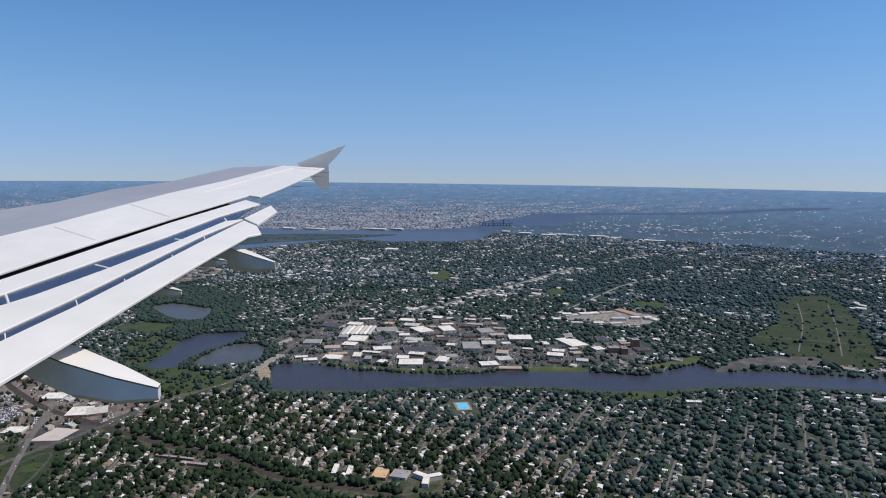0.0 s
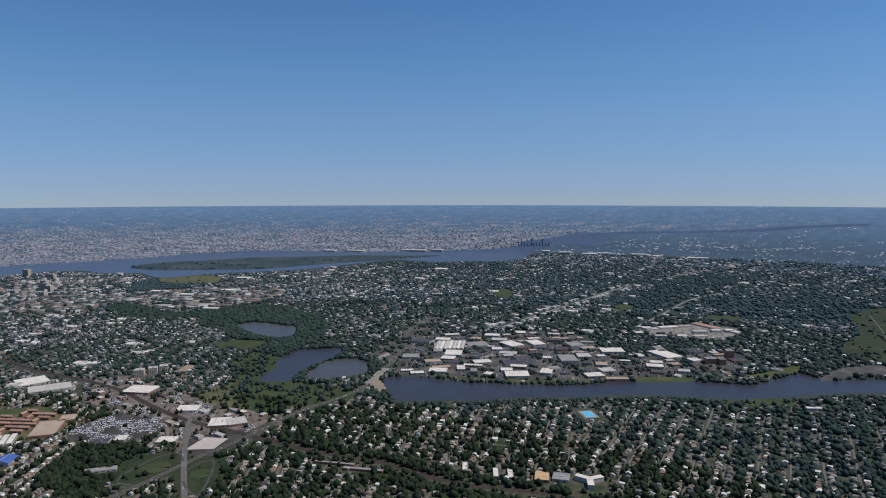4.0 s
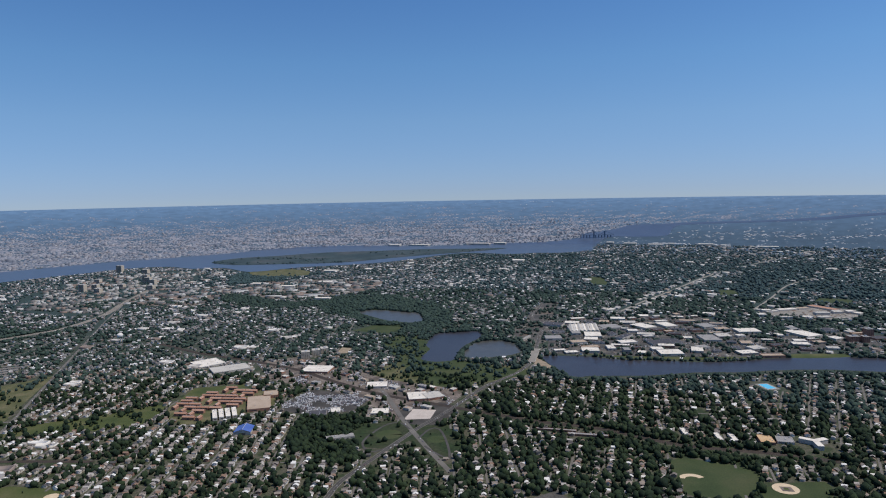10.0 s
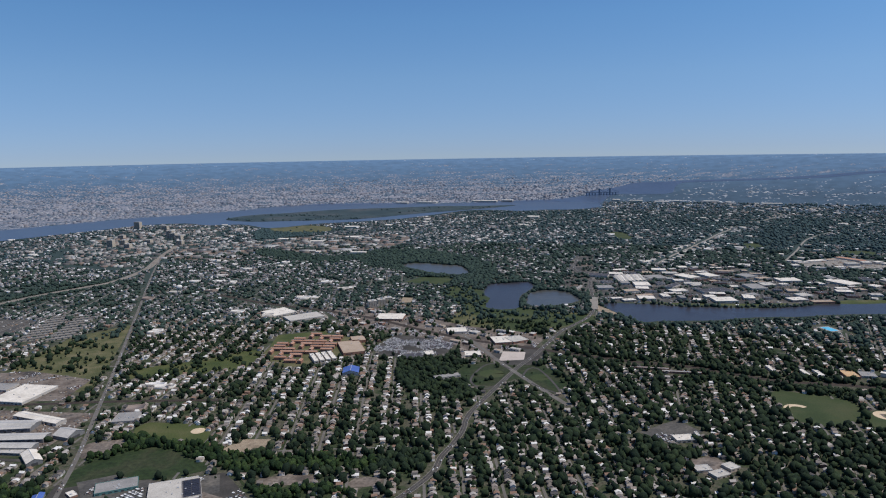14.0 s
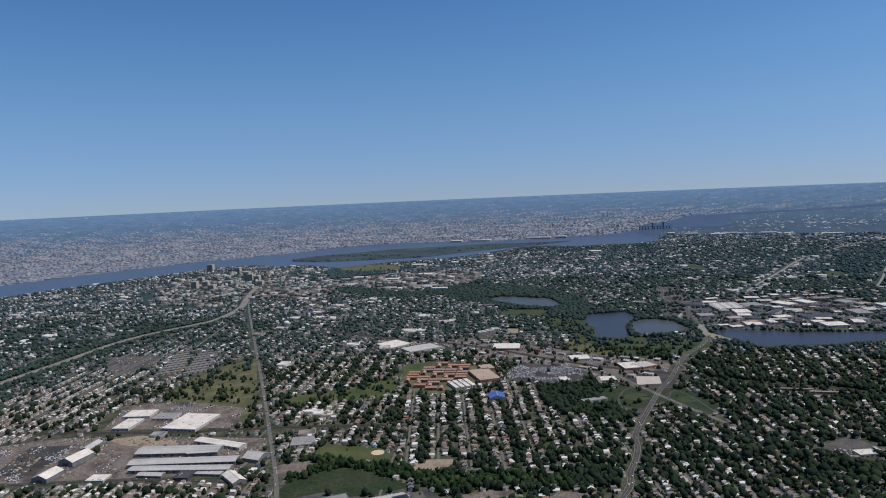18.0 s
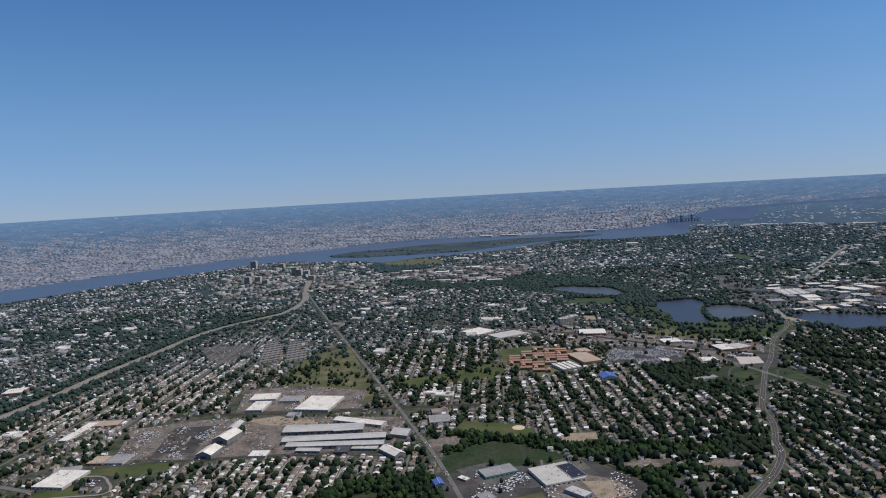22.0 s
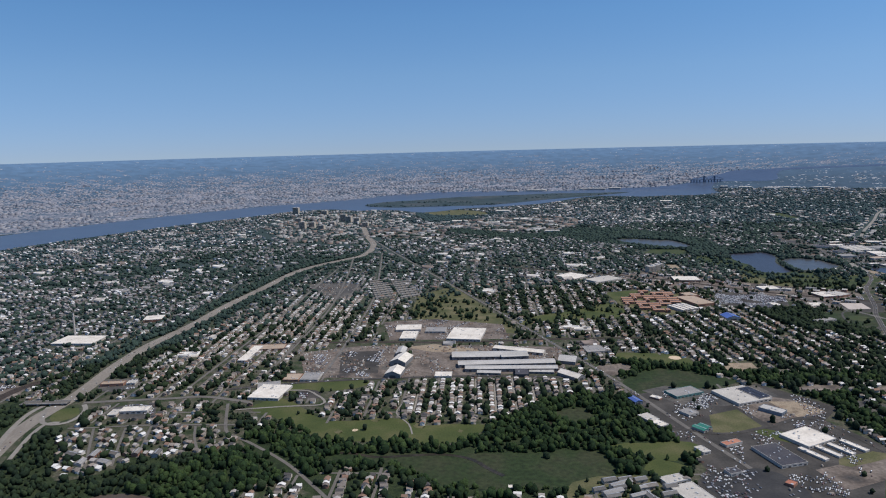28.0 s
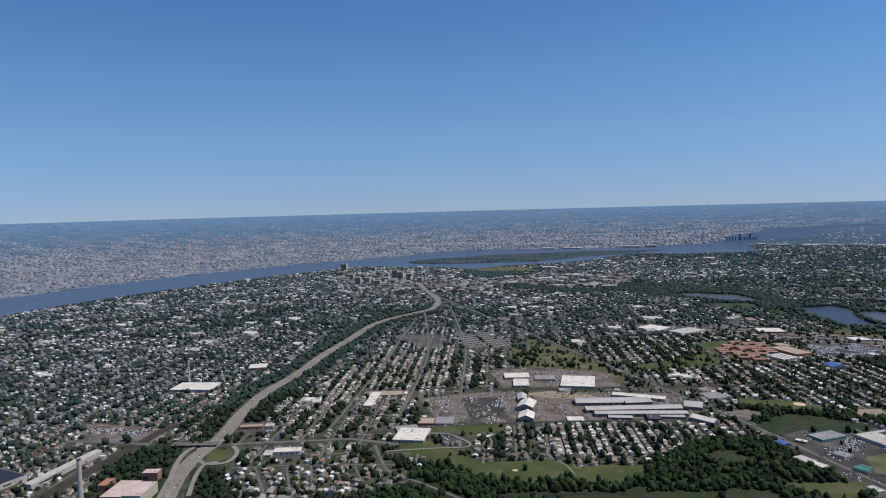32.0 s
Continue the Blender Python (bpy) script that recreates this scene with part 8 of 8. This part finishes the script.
M["fairing_grey"] = material("pale grey fairing paint", [(0.70, 0.66, 0.60), (0.76, 0.72, 0.66)], 0.45, scale=1.5, scale2=8.0, vary=0.06, spec=0.4)
SHRINK = 0.47
ahead, out = Vector((-0.99063, -0.13659, 0)), Vector((-0.13659, 0.99063, 0))
wing = tagged(new("aircraft_wing"), "white airliner wing with lowered flaps and grey leading edge", "wing")
wing.matrix_basis = Matrix.Translation(PATH[0][1]) @ Matrix((out, ahead, (0, 0, 1))).transposed().to_4x4() @ Matrix.Scale(SHRINK, 4)


def plane_z(x):
    return -1.4 + 0.136 * (x - 4.95)


def panel(name, front, back, mat, dz=0.0, thick=0.08, label="", droop=0.0):
    """A panel between its front and back edges, lists of (forwards, outwards); droop lowers the front edge's rounding."""
    outline = [(o, f) for f, o in front] + [(o, f) for f, o in reversed(back)]
    bm = bmesh.new()
    top = [bm.verts.new((x, y, plane_z(x) + dz)) for x, y in outline]
    low = [bm.verts.new((x, y, plane_z(x) + dz - thick)) for x, y in outline]
    faces = [bm.faces.new(top), bm.faces.new(low[::-1])]
    n = len(top)
    for k in range(n):
        faces.append(bm.faces.new((top[k], low[k], low[(k + 1) % n], top[(k + 1) % n])))
    bmesh.ops.recalc_face_normals(bm, faces=bm.faces[:])
    bmesh.ops.bevel(bm, geom=[e for e in bm.edges if e.calc_face_angle(0) > 1.0], offset=0.006, segments=1, affect="EDGES")
    return part(name, bm, M[mat], wing, label)


edge_le = [(5.9, 8.2), (4.41, 10.46), (3.89, 11.09), (3.4, 12.21), (2.67, 13.02), (1.81, 14.93), (0.75, 15.36)]
edge_slat = [(5.0, 6.3), (3.75, 8.86), (3.38, 9.6), (2.97, 10.61), (2.43, 11.85), (1.71, 13.19), (0.79, 15.3)]
edge_spoiler = [(3.95, 5.2), (3.06, 7.42), (2.74, 8.21), (2.49, 8.79), (2.03, 9.82), (1.15, 11.66), (0.96, 11.51), (0.64, 12.41), (0.05, 14.3), (-0.12, 14.98)]
panel("slat", edge_le, edge_slat, "wing_grey", 0.0, 0.16, "bare grey metal leading edge")
panel("wing_box", edge_slat, edge_spoiler, "wing_white", 0.004, 0.03, "white painted upper wing skin")
f1a = [(3.91, 5.05), (3.0, 7.28), (2.74, 7.89), (2.43, 8.64), (2.0, 9.67), (1.17, 11.36)]
f1b = [(3.5, 4.6), (2.86, 6.68), (2.71, 7.03), (2.40, 7.75), (1.87, 8.92), (1.42, 10.08), (0.92, 11.03)]
f2a = [(3.4, 4.35), (2.75, 6.41), (2.58, 6.69), (2.19, 7.53), (1.69, 8.76), (1.30, 9.81)]
f2b = [(3.1, 3.9), (2.49, 5.78), (2.21, 6.57), (1.85, 7.73), (1.46, 8.99), (1.07, 9.95)]
f3a = [(3.0, 3.75), (2.42, 5.59), (2.14, 6.36), (1.79, 7.51), (1.42, 8.75), (1.05, 9.91)]
f3b = [(2.55, 3.2), (2.11, 4.84), (1.75, 6.11), (1.48, 7.08), (1.19, 8.06), (0.90, 8.98), (0.75, 9.10), (0.84, 9.54)]
panel("flap", f1a, f1b, "wing_white", -0.02, 0.03, "white forward flap panel")
panel("flap", f2a, f2b, "wing_white", -0.03, 0.025, "narrow white middle flap panel")
panel("flap", f3a, f3b, "wing_white", -0.04, 0.03, "broad white aft flap panel")
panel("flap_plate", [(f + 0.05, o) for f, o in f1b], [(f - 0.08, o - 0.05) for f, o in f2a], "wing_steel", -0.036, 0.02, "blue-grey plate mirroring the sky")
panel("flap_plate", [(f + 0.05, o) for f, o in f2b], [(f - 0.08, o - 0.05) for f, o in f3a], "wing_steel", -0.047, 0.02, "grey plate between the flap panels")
# added dark sheet that stands for the shade in the flap gap
panel("flap_cavity", [(4.95, 5.4), (4.16, 7.6), (3.37, 9.0), (2.83, 10.0), (1.72, 11.75)], [(f - 0.1, o - 0.15) for f, o in f1a], "wing_dark", -0.11, 0.02, "dark sheet standing for shade under the spoilers")
panel("flap_tab", [(1.06, 9.99), (0.75, 10.97)], [(0.84, 9.6), (0.63, 10.52)], "wing_white", -0.03, 0.04, "small white outboard flap end")


def bar(name, p, q, wide, mat, dz, thick=0.03):
    (f0, o0), (f1, o1) = p, q
    d = Vector((o1 - o0, f1 - f0, 0)).normalized()
    s = Vector((-d.y, d.x, 0)) * wide / 2
    return panel(name, [(f0 - s.y, o0 - s.x), (f1 - s.y, o1 - s.x)], [(f0 + s.y, o0 + s.x), (f1 + s.y, o1 + s.x)], mat, dz, thick)


for p, q in (((2.84, 6.74), (2.70, 6.46)), ((2.36, 7.70), (2.17, 7.55)), ((1.77, 8.82), (1.66, 8.76)), ((1.33, 10.03), (1.28, 9.85))):
    bar("hinge_bracket", p, q, 0.022, "wing_white", -0.03, 0.012)
for p, q in (((2.46, 5.78), (2.38, 5.60)), ((2.19, 6.57), (2.11, 6.37)), ((1.94, 7.2), (1.87, 7.0)), ((1.66, 8.1), (1.61, 7.9)), ((1.45, 8.99), (1.40, 8.78))):
    bar("hinge_bracket", p, q, 0.018, "wing_white", -0.045, 0.012)
for p, q in (((3.33, 9.35), (2.62, 8.62)), ((2.79, 10.85), (2.06, 9.95)), ((1.90, 11.9), (0.55, 14.9)), ((0.55, 14.95), (0.0, 14.7))):
    bar("panel_seam", p, q, 0.009, "fairing_grey", 0.006, 0.004)


def fairing(front, tail, wide, deep, label, mats=("fairing_grey", "wing_white")):
    """A canoe-shaped track fairing under the flaps, tapering to its tail: flat pale top, darker sides."""
    (f0, o0, z0), (f1, o1, z1) = front, tail
    body = bmesh.new()
    lid = bmesh.new()
    rows = []
    for s, w, d in ((-0.35, 0.35, 0.5), (0.0, 0.9, 0.95), (0.35, 1.0, 1.0), (0.7, 0.72, 0.75), (1.0, 0.22, 0.3)):
        f, o, z = f0 + (f1 - f0) * s, o0 + (o1 - o0) * s, z0 + (z1 - z0) * s
        ring = [(o - wide / 2 * w, f, z), (o + wide / 2 * w, f, z), (o + wide / 2 * w * 0.9, f, z - deep * d * 0.7), (o, f, z - deep * d), (o - wide / 2 * w * 0.9, f, z - deep * d * 0.7)]
        rows.append([body.verts.new(v) for v in ring])
    for a, b in zip(rows, rows[1:]):
        for k in range(1, 5):
            body.faces.new((a[k], a[(k + 1) % 5], b[(k + 1) % 5], b[k]))
    body.faces.new(rows[-1])
    tops = [[lid.verts.new(Vector(v.co) + Vector((0, 0, dz))) for v in (r[0], r[1])] for r in rows for dz in (0.012,)]
    for a, b in zip(tops, tops[1:]):
        lid.faces.new((a[0], a[1], b[1], b[0]))
    bmesh.ops.recalc_face_normals(body, faces=body.faces[:])
    ob = part("flap_fairing", body, M[mats[0]], wing, label)
    top = part("fairing_top", lid, M[mats[1]], ob)
    return ob


fairing((2.33, 5.94, -1.45), (1.2, 5.24, -1.66), 0.42, 0.34, "large grey and white flap track fairing")
# two dark pieces added as the flap's shadow ahead of the fairings
fairing((2.95, 6.32, -1.50), (2.25, 5.88, -1.47), 0.46, 0.40, "dark added piece standing for shade before the large fairing", ("wing_dark", "wing_dark"))
fairing((1.95, 9.75, -1.02), (1.30, 9.20, -1.02), 0.40, 0.32, "dark added piece standing for shade before a fairing", ("wing_dark", "wing_dark"))
fairing((1.32, 9.22, -1.0), (0.54, 8.46, -1.18), 0.36, 0.28, "grey and white flap track fairing")
fairing((1.80, 7.38, -1.2), (1.38, 7.12, -1.27), 0.16, 0.12, "small white flap fairing")
fairing((1.47, 8.40, -1.06), (1.09, 8.25, -1.12), 0.16, 0.12, "small white flap fairing")
bm = bmesh.new()
fence = [(0.48, 0.06), (-0.59, 0.48), (-0.41, 0.25), (-0.21, 0.04), (-0.22, -0.5), (-0.02, -0.47), (0.21, -0.21)]
sides = [[bm.verts.new((x, f, z)) for f, z in fence] for x in (15.27, 15.33)]
bm.faces.new(sides[0])
bm.faces.new(sides[1][::-1])
for k in range(7):
    bm.faces.new((sides[0][k], sides[1][k], sides[1][(k + 1) % 7], sides[0][(k + 1) % 7]))
bmesh.ops.recalc_face_normals(bm, faces=bm.faces[:])
part("wing_fence", bm, M["wing_white"], wing, "arrow-shaped white wing tip fence")
for f, o in ((0.5, 12.7), (0.3, 13.4), (0.15, 13.9), (-0.02, 14.5)):
    bar("static_wick", (f, o), (f - 0.2, o + 0.02), 0.008, "wing_dark", -0.02, 0.006)
